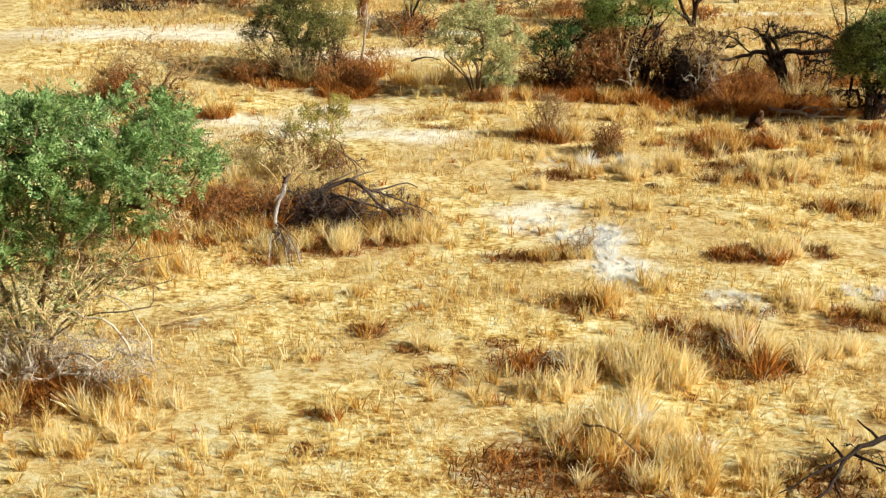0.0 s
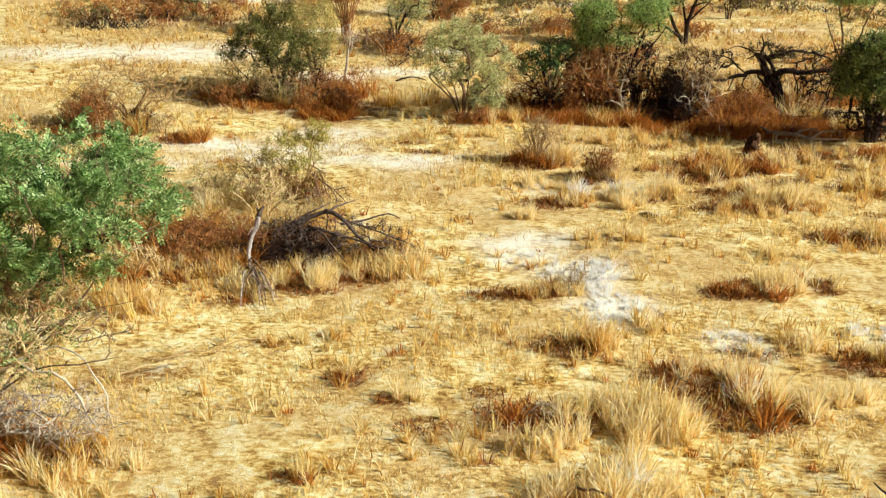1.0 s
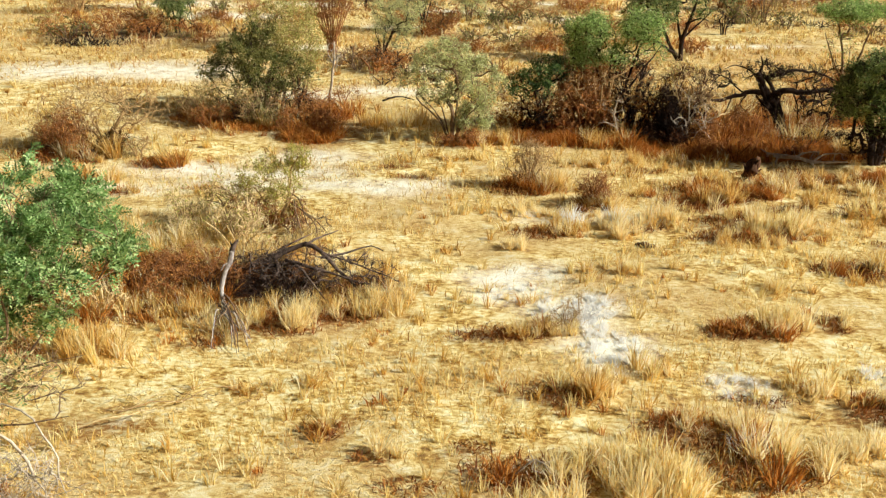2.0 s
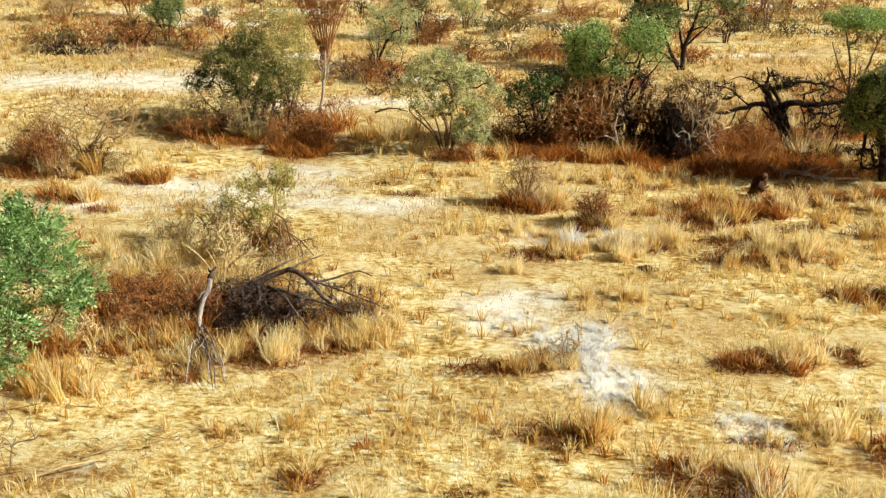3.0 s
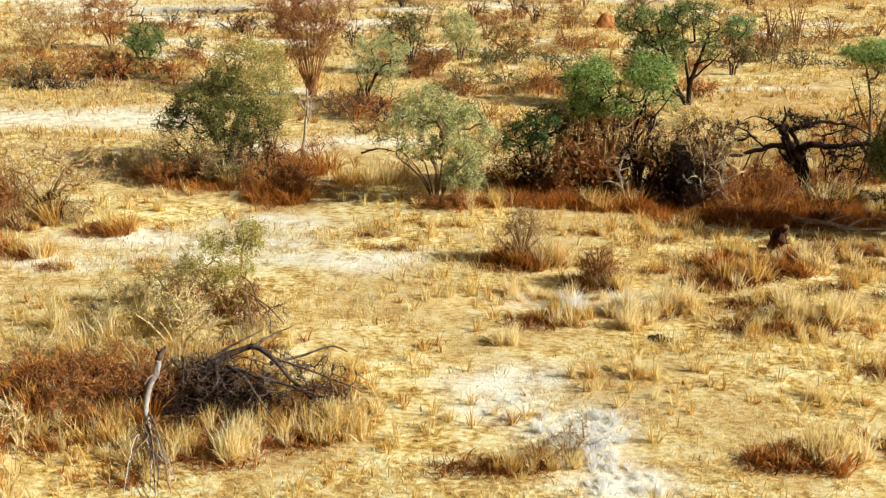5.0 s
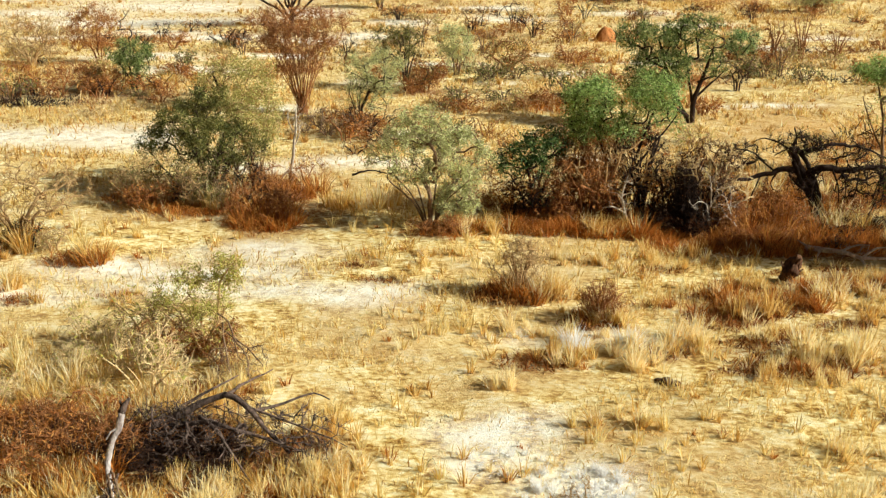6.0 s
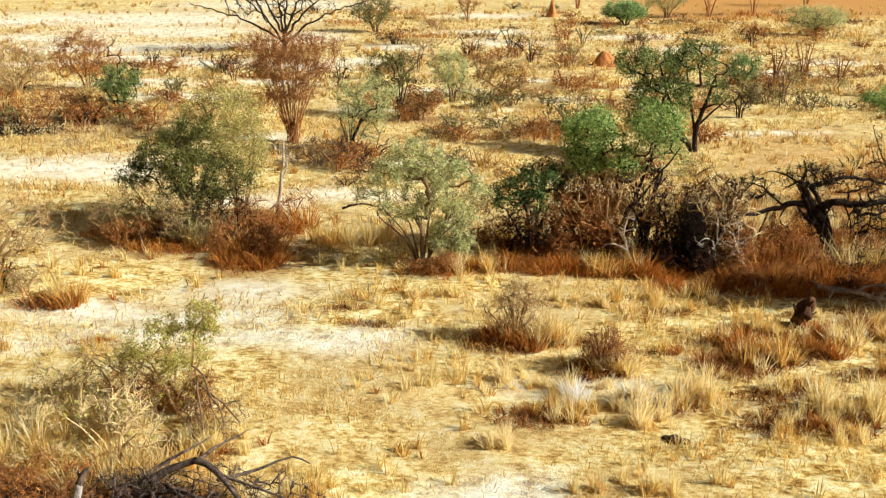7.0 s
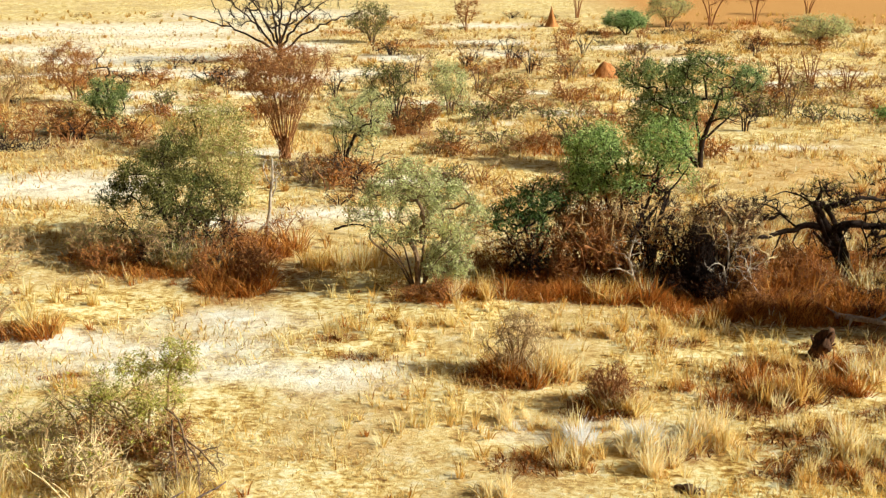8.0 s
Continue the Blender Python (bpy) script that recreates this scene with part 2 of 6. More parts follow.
def leaves(rng, p, d, size, spread):
    """Small folded leaves scattered about points p."""
    n = len(p)
    c = p + rng.normal(0, 1, (n, 3)) * spread
    d = unit(d + rng.normal(0, 0.8, (n, 3)))
    side = unit(np.cross(d, rng.normal(0, 1, (n, 3))))
    L = size * rng.uniform(0.6, 1.4, n)[:, None]
    W = L * rng.uniform(0.2, 0.38, n)[:, None]
    lift = np.cross(d, side) * W * 0.35
    verts = np.stack([c - d * L * 0.5, c + side * W * 0.5 + lift, c + d * L * 0.5, c - side * W * 0.5 + lift], 1).reshape(-1, 3)
    f = np.array([[0, 1, 2], [0, 2, 3]])
    return verts, ((np.arange(n) * 4)[:, None, None] + f[None]).reshape(-1, 3)


def fronds(rng, p, d, size, spread):
    """Feathery leaves scattered about points p: five pairs of small leaflets along a drooping midrib."""
    n, k = len(p), 5
    c = p + rng.normal(0, 1, (n, 3)) * spread
    d = unit(d + rng.normal(0, 0.7, (n, 3)) + np.array([0.0, 0.0, 0.15]))
    side = unit(np.cross(d, rng.normal(0, 0.5, (n, 3)) + np.array([0.0, 0.0, 1.0])))
    up = np.cross(side, d)
    L = size * rng.uniform(0.6, 1.35, n)[:, None]
    out = []
    for j in range(k):
        t = (j + 0.4) / k
        foot = c + d * L * t - up * L * 0.25 * t * t
        for sgn in (1.0, -1.0):
            axis = side * sgn * 0.9 + d * 0.55 + up * 0.25
            a = L * (0.34 - 0.16 * t) * axis
            w = d * L * 0.085
            out.append(np.stack([foot, foot + a * 0.5 + w, foot + a, foot + a * 0.5 - w], 1))
    verts = np.stack(out, 1).reshape(-1, 3)
    f = np.array([[0, 1, 2], [0, 2, 3]])
    return verts, ((np.arange(n * 2 * k) * 4)[:, None, None] + f[None]).reshape(-1, 3)


def join(bits):
    vs, fs, k = [], [], 0
    for v, f in bits:
        if len(v):
            vs.append(v)
            fs.append(f + k)
            k += len(v)
    return (np.concatenate(vs), np.concatenate(fs)) if vs else (np.zeros((0, 3)), np.zeros((0, 3), int))


def blades(rng, root, lean, height, width, curl=0.35):
    """Bent, pointed grass blades, three triangles each."""
    n = len(root)
    turn = rng.uniform(0, 2 * np.pi, n)
    side = np.stack([np.cos(turn), np.sin(turn), np.zeros(n)], 1) * width[:, None] * 0.5
    up = np.stack([lean[:, 0], lean[:, 1], np.ones(n)], 1)
    up = unit(up) * height[:, None]
    bend = np.stack([lean[:, 0], lean[:, 1], -np.abs(lean).sum(1) * 0.4], 1) * (height * curl)[:, None]
    m = root + up * 0.55
    t = root + up + bend
    verts = np.stack([root - side, root + side, m - side * 0.75, m + side * 0.75, t], 1).reshape(-1, 3)
    f = np.array([[0, 1, 3], [0, 3, 2], [2, 3, 4]])
    return verts, ((np.arange(n) * 5)[:, None, None] + f[None]).reshape(-1, 3)


def smooth_line(pts, step=0.15, rng=None, wander=0.0):
    """Points along a soft curve through pts."""
    p = np.asarray(pts, float)
    ext = np.vstack([2 * p[0] - p[1], p, 2 * p[-1] - p[-2]])
    out = []
    for i in range(1, len(ext) - 2):
        n = max(2, int(np.linalg.norm(ext[i + 1] - ext[i]) / step))
        for t in np.arange(n) / n:
            a, b, c, d = ext[i - 1:i + 3]
            out.append(0.5 * (2 * b + (c - a) * t + (2 * a - 5 * b + 4 * c - d) * t * t + (3 * b - a - 3 * c + d) * t ** 3))
    out.append(p[-1])
    out = np.array(out)
    if rng is not None and wander:
        out[1:-1] += rng.normal(0, wander, (len(out) - 2, 3))
    return out


def grow(rng, stems, lobes, tips, step, wander):
    """A branching skeleton: given stems, then tips scattered in lobes (x, y, z, rx, ry, rz, share, leafy), each joined to the nearest wood."""
    pos, par, heading, stem_of, leafy = [], [], [], [], []
    for k, st in enumerate(stems):
        line = smooth_line(st, step, rng, wander * 0.5)
        for i, q in enumerate(line):
            pos.append(q)
            par.append(len(pos) - 2 if i else -1)
            d = line[min(i + 1, len(line) - 1)] - line[max(i - 1, 0)]
            heading.append(d / max(np.linalg.norm(d), 1e-6))
            stem_of.append(k)
            leafy.append(0)
    n_stem = len(pos)
    share = np.array([l[6] for l in lobes], float)
    which = rng.choice(len(lobes), tips, p=share / share.sum())
    lob = np.array([l[:6] for l in lobes], float)[which]
    d = unit(rng.normal(0, 1, (tips, 3)))
    goal = lob[:, :3] + d * (rng.uniform(0.25, 1.0, tips) ** 0.5)[:, None] * lob[:, 3:] * rng.uniform(0.9, 1.12, tips)[:, None]
    goal[:, 2] = np.maximum(goal[:, 2], 0.05)
    green = np.array([l[7] for l in lobes])[which]
    base = np.mean([s[0] for s in stems], axis=0)
    order = np.argsort(np.linalg.norm(goal - base, axis=1) + rng.normal(0, 0.15, tips))
    cap = n_stem + tips * 40
    P = np.zeros((cap, 3))
    P[:n_stem] = pos
    cnt = n_stem
    ends = []
    for g in order:
        diff = goal[g] - P[:cnt]
        dist = np.linalg.norm(diff, axis=1) + 0.35 * np.maximum(0.0, P[:cnt, 2] - goal[g, 2])
        i = int(np.argmin(dist))
        a, b = P[i].copy(), goal[g]
        gap = np.linalg.norm(b - a)
        if gap < 0.02:
            continue
        mid = a + heading[i] * gap * 0.45
        n = max(2, min(30, int(gap / step)))
        last = i
        for t in (np.arange(n) + 1) / n:
            q = (1 - t) ** 2 * a + 2 * t * (1 - t) * mid + t * t * b
            if t < 1:
                q = q + rng.normal(0, wander, 3)
            P[cnt] = q
            dq = q - P[last]
            heading.append(dq / max(np.linalg.norm(dq), 1e-6))
            par.append(last)
            stem_of.append(stem_of[last])
            leafy.append(green[g])
            last = cnt
            cnt += 1
        ends.append(last)
    return P[:cnt], np.array(par), np.array(heading), np.array(stem_of), np.array(leafy, float), n_stem


LEAFY = 2.45


def plant(name, x, y, label, category, stems, lobes, tips, bark, seed, tip_r=0.006, max_r=0.1, power=0.46, step=0.22, wander=0.02,
          spikes=2.0, spike_len=0.22, leaf=None, leaf_size=0.06, per_tip=10, leaf_spread=0.09, group="",
          limbs=7, stem_name="trunk", z=None, stem_r=None, clumpy=0.4, foliage_of=None):
    """A tree or bush at (x, y). stems and lobes are given in world x, y with heights above its foot."""
    rng = np.random.default_rng(seed)
    off = np.array([x, y, 0.0])
    stems = [[np.array(q, float) - off for q in st] for st in stems]
    lobes = [(l[0] - off[0], l[1] - off[1], *l[2:]) for l in lobes]
    P, par, head, stem_of, leafy, n_stem = grow(rng, stems, lobes, tips, step, wander)
    n = len(P)
    has_child = np.zeros(n, bool)
    has_child[par[par >= 0]] = True
    load = np.where(has_child, 0.0, 1.0)
    load[:n_stem] += 0.3
    for i in range(n - 1, -1, -1):
        if par[i] >= 0:
            load[par[i]] += load[i]
    rad = np.minimum(tip_r * load ** power, max_r)
    if stem_r:
        i = 0
        for k in range(len(stems)):
            m = int(np.sum(stem_of[:n_stem] == k))
            r0, r1 = stem_r[min(k, len(stem_r) - 1)]
            rad[i:i + m] = np.maximum(rad[i:i + m] * 0.0, r0 + (r1 - r0) * np.linspace(0, 1, m)) * rng.uniform(0.9, 1.1, m)
            i += m
    main = np.full(n, -1)
    for i in range(n):
        q = par[i]
        if q >= 0 and (main[q] < 0 or load[i] > load[main[q]]):
            main[q] = i
    # which limb each piece of wood belongs to
    limb = np.full(n, -1)
    for i in range(n_stem, n):
        q = par[i]
        limb[i] = limb[q] if q >= n_stem else i
    heads, sizes = np.unique(limb[n_stem:], return_counts=True)
    big = set(heads[np.argsort(-sizes)][:limbs].tolist())
    root = thing(name, x, y, label, category, group, z=z)
    groups = []
    for k in sorted(set(stem_of[:n_stem].tolist())):
        small = np.array([i for i in range(n) if stem_of[i] == k and (i < n_stem or limb[i] not in big)])
        groups.append((stem_name, small, bark))
    for h in sorted(big):
        groups.append(("branch", np.where(limb == h)[0], bark))
    for pname, idx, wood in groups:
        e = idx[par[idx] >= 0]
        if not len(e):
            continue
        q = par[e]
        bits = []
        cont = main[q] == e
        ra = np.where(cont, rad[q], np.minimum(rad[q], rad[e] * 1.15))
        da = np.where(cont[:, None], head[q], head[e])
        for lo, hi, sides in ((0.0, 0.014, 3), (0.014, 0.04, 5), (0.04, 9.0, 8)):
            s = (rad[e] >= lo) & (rad[e] < hi)
            if s.any():
                bits.append(tubes(P[q[s]], P[e[s]], da[s], head[e[s]], ra[s], rad[e[s]], sides))
        fine = idx[(rad[idx] < tip_r * 3.2) & (idx >= n_stem)]
        m = int(len(fine) * spikes)
        if m and len(fine):
            pick = fine[rng.integers(0, len(fine), m)]
            d = unit(head[pick] + rng.normal(0, 0.75, (m, 3)))
            bits.append(cones(rng, P[pick], d, spike_len * rng.uniform(0.4, 1.3, m), np.full(m, tip_r * 0.8)))
        if limbs >= 40 and pname == stem_name:
            own = idx[idx < n_stem]
            bits = [hose(P[own], rad[own], 9)]
        ob = part(pname, np_mesh(pname, *join(bits), wood, smooth=True), root)
        if pname == "branch" and leaf is None:
            tagged(ob, kind="stuff")
        if leaf is not None:
            tips_here = idx[(leafy[idx] > 0) & (rad[idx] < tip_r * 2.6)]
            if len(tips_here):
                m = int(len(tips_here) * per_tip * LEAFY)
                sprays = tips_here[rng.uniform(0, 1, len(tips_here)) < clumpy]
                sprays = sprays if len(sprays) else tips_here
                pick = sprays[rng.integers(0, len(sprays), m)]
                pick = pick[rng.uniform(0, 1, m) < leafy[pick]]
                if len(pick):
                    fo = part("foliage", np_mesh("foliage", *(foliage_of or leaves)(rng, P[pick], head[pick], leaf_size, leaf_spread), leaf), ob)
    return root


def fan_stems(rng, x, y, k, height, spread, foot=0.12):
    """k stems that rise from one foot and lean outwards."""
    out = []
    for i in range(k):
        a = 2 * np.pi * (i + rng.uniform(-0.3, 0.3)) / k
        u = np.array([np.cos(a), np.sin(a)])
        h = height * rng.uniform(0.7, 1.1)
        s = spread * rng.uniform(0.5, 1.1)
        out.append([(x + u[0] * foot, y + u[1] * foot, -0.05), (x + u[0] * s * 0.4, y + u[1] * s * 0.4, h * 0.5), (x + u[0] * s, y + u[1] * s, h)])
    return out


# ---- the ground: one sheet out to the horizon ----
def stretch(a, b, step, far, growth):
    mid = list(np.arange(a, b, step))
    out, d, v = [], step, b
    while v < far:
        out.append(v)
        d *= growth
        v += d
    out.append(far)
    low, d, v = [], step, a - step
    while v > -far:
        low.append(v)
        d *= growth
        v -= d
    low.append(-far)
    return np.array(low[::-1] + mid + out)


def spot(X, Y, x, y, rx, ry, turn=0.0):
    c, s = math.cos(radians(turn)), math.sin(radians(turn))
    u, v = ((X - x) * c + (Y - y) * s) / rx, (-(X - x) * s + (Y - y) * c) / ry
    return np.clip(1.35 - np.sqrt(u * u + v * v), 0, 1)


PALE_SPOTS, LITTER_SHADE_SPOTS = [], []


def pale_soil(x, y, rx, ry):
    PALE_SPOTS.append((x, y, rx, ry))


# darkens the ground, both for dead litter and as painted shade
def litter_and_shade(x, y, rx, ry):
    LITTER_SHADE_SPOTS.append((x, y, rx, ry))


pale_soil(-16.2, 49.8, 4.2, 2.2)
pale_soil(-8.2, 45.2, 1.8, 0.8)
pale_soil(-21, 49.5, 4.5, 2.2)
pale_soil(-10.2, 35.0, 2.2, 0.9)
pale_soil(-6.4, 36.6, 2.2, 0.8)
pale_soil(-8.5, 33.5, 2.0, 0.7)
pale_soil(-7.6, 34.7, 3.2, 0.9)
pale_soil(-3.6, 33.2, 2.0, 0.8)
pale_soil(-11.5, 33.0, 2.0, 0.7)
pale_soil(-5.0, 33.5, 2.0, 0.8)
pale_soil(1.7, 24.7, 1.1, 0.9)
pale_soil(0.5, 25.7, 1.0, 0.6)
pale_soil(2.35, 22.7, 0.75, 1.1)
pale_soil(4.8, 21.3, 0.7, 0.8)
pale_soil(-34, 108, 18, 7)
pale_soil(-17, 66.5, 3.0, 1.3)
pale_soil(-21, 70.5, 4.0, 1.6)
pale_soil(-3.5, 69.0, 2.4, 1.0)
pale_soil(4.0, 66.0, 1.8, 0.9)
pale_soil(9.0, 70.0, 2.0, 0.8)
pale_soil(-12.5, 78.0, 3.5, 1.6)
pale_soil(0.5, 92.0, 4.0, 1.8)
pale_soil(10.5, 95.5, 4.0, 1.6)
pale_soil(-30, 86, 7, 3)
pale_soil(-3.0, 51.0, 1.6, 0.7)
pale_soil(-24, 88.5, 8, 3.0)
pale_soil(-19, 79.5, 4.5, 2.0)
pale_soil(-16, 94, 4, 4)
pale_soil(-1.4, 98.7, 4.5, 2.0)
pale_soil(-28, 98, 10, 4.0)
pale_soil(-7.5, 88, 2.5, 2.0)
pale_soil(-24, 124, 12, 6)
pale_soil(-13, 72, 3.0, 1.0)
pale_soil(-30, 78, 3, 1.5)
pale_soil(3.5, 47.5, 1.2, 0.6)
pale_soil(12.5, 58, 2.4, 0.8)
pale_soil(-1, 112, 5, 2)
pale_soil(22, 82, 3, 1.2)
pale_soil(14, 88, 4, 1.5)
pale_soil(18, 77.5, 2.5, 0.9)
pale_soil(-24, 81, 4, 1.5)
pale_soil(-36, 92, 7, 3)
pale_soil(-45, 104, 10, 4)
pale_soil(-6.5, 63, 1.8, 1.0)
pale_soil(0, 63.5, 1.5, 0.8)
pale_soil(-9, 81, 3, 1.5)
pale_soil(-10, 56, 1.5, 0.8)
pale_soil(3, 73, 1.5, 0.8)
pale_soil(0.3, 26.5, 1.4, 0.8)
pale_soil(-5, 46.5, 2.5, 0.9)
pale_soil(1.0, 31.2, 0.7, 0.3)
pale_soil(2.2, 30.9, 0.9, 0.35)
pale_soil(3.55, 30.3, 0.5, 0.5)
pale_soil(4.5, 30.8, 0.6, 0.4)
litter_and_shade(-7.6, 25.8, 2.2, 1.2)
litter_and_shade(-5.0, 25.0, 2.6, 1.1)
litter_and_shade(-9.2, 41.2, 3.6, 1.6)
litter_and_shade(-6.6, 40.0, 2.0, 1.8)
litter_and_shade(2.0, 40.2, 3.0, 1.4)
litter_and_shade(5.6, 39.4, 2.6, 1.7)
litter_and_shade(9.2, 39.4, 3.2, 1.5)
litter_and_shade(-1.4, 38.6, 1.4, 0.9)
litter_and_shade(-14.4, 36.2, 1.8, 1.2)
litter_and_shade(0.8, 17.9, 1.1, 0.45)
litter_and_shade(0.6, 14.7, 1.5, 0.9)
# painted as the shade beneath the fallen log
litter_and_shade(10.2, 34.9, 2.4, 0.9)
litter_and_shade(12.0, 38.6, 1.8, 1.8)
litter_and_shade(-18.8, 59, 3.2, 1.2)
litter_and_shade(-3.6, 60.6, 1.5, 1.0)


PATCHES = []
_far = np.random.default_rng(91)
for _ in range(70):
    _y = 45 + 72 * _far.uniform(0, 1) ** 0.75
    _x = _far.uniform(-0.5, 0.5) * (_y - 6) * 0.95
    if not any(abs(_x - q[0]) < q[2] and abs(_y - q[1]) < q[3] for q in PALE_SPOTS):
        PATCHES.append((_x, _y, _far.uniform(0.9, 3.0), _far.uniform(0.35, 1.0)))
LITTER_SHADE_SPOTS += [(p[0], p[1], p[2] * 0.9, p[3] * 0.8) for p in PATCHES[::2]]
# grass tussocks: x, y, half-widths, number of tufts, kinds, size
GR, RU, PA, ST = "gold", "rust", "pale", "straw"
CLUMPS = []


def mark(x, y, rx, ry, tufts, kinds, size):
    CLUMPS.append((x, y, rx, ry, tufts, kinds, size))


mark(0.85, 33.3, 0.9, 0.4, 8, (RU, RU, GR), 1.0)
mark(2.65, 31.9, 0.6, 0.35, 6, (RU, RU, GR), 1.0)
mark(5.9, 32.2, 1.0, 0.5, 9, (RU, GR), 1.0)
mark(7.2, 29.9, 1.4, 0.7, 13, (RU, ST, ST, PA), 1.0)
mark(6.2, 29.6, 0.9, 0.35, 5, (RU, ST), 0.65)
mark(5.85, 23.9, 0.9, 0.4, 10, (ST, PA, RU), 1.0)
mark(5.3, 23.8, 0.7, 0.3, 5, (RU,), 0.6)
mark(6.6, 29.0, 0.9, 0.4, 5, (GR,), 0.9)
mark(2.8, 26.9, 1.0, 0.4, 5, (GR, ST), 0.8)
mark(1.3, 29.7, 0.9, 0.4, 6, (RU, GR), 0.8)
mark(3.9, 30.2, 0.8, 0.3, 4, (GR, RU), 0.8)
mark(0.2, 23.3, 1.0, 0.3, 5, (RU, GR), 0.8)
mark(1.5, 20.8, 0.8, 0.4, 6, (GR, GR, RU), 1.0)
mark(3.7, 19.6, 1.0, 0.5, 12, (RU, ST, PA), 0.9)
mark(4.8, 18.6, 1.0, 0.6, 14, (RU, ST, PA), 1.05)
mark(2.7, 17.8, 0.7, 0.6, 16, (PA, PA, ST), 1.2)
mark(1.2, 16.9, 1.2, 0.4, 12, (PA, ST), 0.85)
mark(1.0, 18.0, 1.2, 0.5, 10, (RU, RU, ST), 0.8)
mark(1.2, 14.4, 1.8, 0.8, 22, (RU, ST, GR), 0.95)
mark(2.0, 15.8, 1.1, 0.4, 14, (PA, ST), 1.0)
mark(2.1, 16.1, 0.4, 0.4, 3, (PA,), 0.9)
mark(2.9, 14.3, 0.7, 0.6, 5, (GR, ST), 0.9)
mark(1.75, 24.55, 0.95, 0.75, 30, ("white",), 0.36)
mark(0.7, 25.5, 0.8, 0.4, 9, ("white", PA), 0.32)
mark(2.1, 23.7, 0.4, 0.4, 7, ("white",), 0.4)
mark(0.7, 23.35, 0.9, 0.25, 7, (RU, RU, ST), 0.65)
mark(2.4, 22.75, 0.6, 0.8, 24, ("white",), 0.36)
mark(4.8, 21.3, 0.6, 0.5, 9, ("white",), 0.34)
mark(8.0, 22.2, 0.6, 0.5, 8, ("white", PA), 0.45)
mark(7.5, 20.8, 0.7, 0.5, 5, (GR, RU), 0.9)
mark(6.2, 18.8, 0.6, 0.5, 4, (PA, ST), 0.9)
mark(-6.7, 23.3, 0.5, 0.5, 6, (ST, GR), 0.9)
mark(-5.4, 23.5, 0.5, 0.4, 5, (ST, GR, RU), 0.8)
mark(-6.0, 22.6, 0.5, 0.3, 3, (RU, ST), 0.6)
mark(-4.4, 23.5, 0.8, 0.5, 7, (ST, PA, RU), 0.9)
mark(-4.4, 24.05, 0.25, 0.2, 3, ("white", PA), 0.9)
mark(-7.8, 23.6, 0.9, 0.5, 7, (RU, RU, ST), 0.7)
mark(-2.9, 24.9, 0.8, 0.4, 6, (RU, GR), 0.8)
mark(-8.6, 25.6, 1.0, 0.6, 12, (RU,), 1.0)
mark(-6.9, 26.1, 1.3, 0.4, 12, (RU, GR), 1.0)
mark(-6.2, 27.0, 1.2, 0.4, 9, (ST, GR), 1.0)
mark(-8.4, 27.2, 1.0, 0.5, 8, (ST, GR), 1.0)
mark(-5.0, 26.4, 1.2, 0.4, 10, (ST, GR), 1.1)
mark(-7.4, 27.6, 1.4, 0.8, 10, (GR, ST), 1.0)
mark(-7.4, 29.2, 0.9, 0.6, 8, (ST, GR), 1.0)
mark(-4.6, 20.6, 0.5, 0.3, 3, (GR,), 0.7)
mark(-9.4, 15.6, 1.5, 0.7, 16, (GR, RU, GR), 0.9)
mark(-7.4, 14.9, 1.2, 0.8, 10, (GR, ST), 0.8)
mark(-8.6, 16.4, 1.2, 0.5, 8, (RU,), 1.0)
mark(-9.0, 15.9, 1.3, 0.4, 12, (RU,), 1.2)
mark(-7.6, 16.0, 0.9, 0.4, 8, (RU, RU, GR), 1.0)
mark(-6.6, 15.6, 0.7, 0.4, 5, (ST, PA), 0.8)
mark(-11.3, 35.5, 0.7, 0.4, 7, (GR, RU), 1.2)
mark(-14.6, 35.8, 1.4, 0.6, 12, (RU, GR), 1.2)
mark(-6.6, 42.2, 1.2, 0.5, 9, (RU,), 1.3)
mark(-6.8, 39.2, 1.0, 0.7, 13, (RU,), 1.3)
mark(-9.2, 40.4, 1.7, 0.6, 13, (RU, RU, GR), 1.2)
mark(-11.6, 41.2, 0.9, 0.4, 5, (RU, GR), 1.1)
mark(-4.0, 41.2, 1.2, 0.6, 10, (GR, ST), 1.3)
mark(-0.9, 38.2, 0.9, 0.4, 9, (RU, GR), 1.0)
mark(2.0, 39.4, 1.6, 0.5, 16, (RU,), 1.2)
mark(4.0, 39.2, 1.0, 0.4, 8, (RU, GR), 1.2)
mark(3.5, 38.3, 0.9, 0.3, 7, (ST, GR), 1.1)
mark(7.6, 39.0, 1.2, 0.6, 13, (RU,), 1.4)
mark(9.4, 39.0, 1.6, 0.6, 15, (RU, RU, GR), 1.4)
mark(11.4, 37.6, 1.0, 0.6, 9, (RU, GR), 1.3)
mark(11.6, 33.2, 0.9, 0.6, 8, (GR,), 1.1)
mark(8.9, 33.6, 0.9, 0.5, 7, (GR, ST), 1.0)
mark(7.0, 34.1, 0.8, 0.3, 7, (RU, RU, GR), 0.65)
mark(9.8, 34.6, 1.2, 0.4, 8, (RU, GR), 0.7)
mark(5.0, 36.0, 1.6, 0.6, 8, (ST, GR), 0.8)
mark(0.2, 41.6, 0.8, 0.3, 5, (GR, ST), 1.1)
mark(5.8, 44.5, 1.8, 1.2, 8, (GR, ST), 1.0)
mark(9.0, 44.0, 1.8, 1.2, 8, (GR, ST), 1.0)
mark(-9.2, 23.6, 0.9, 0.6, 9, (GR, RU), 1.0)
mark(-9.8, 21.8, 0.9, 0.5, 7, (RU, GR), 0.9)
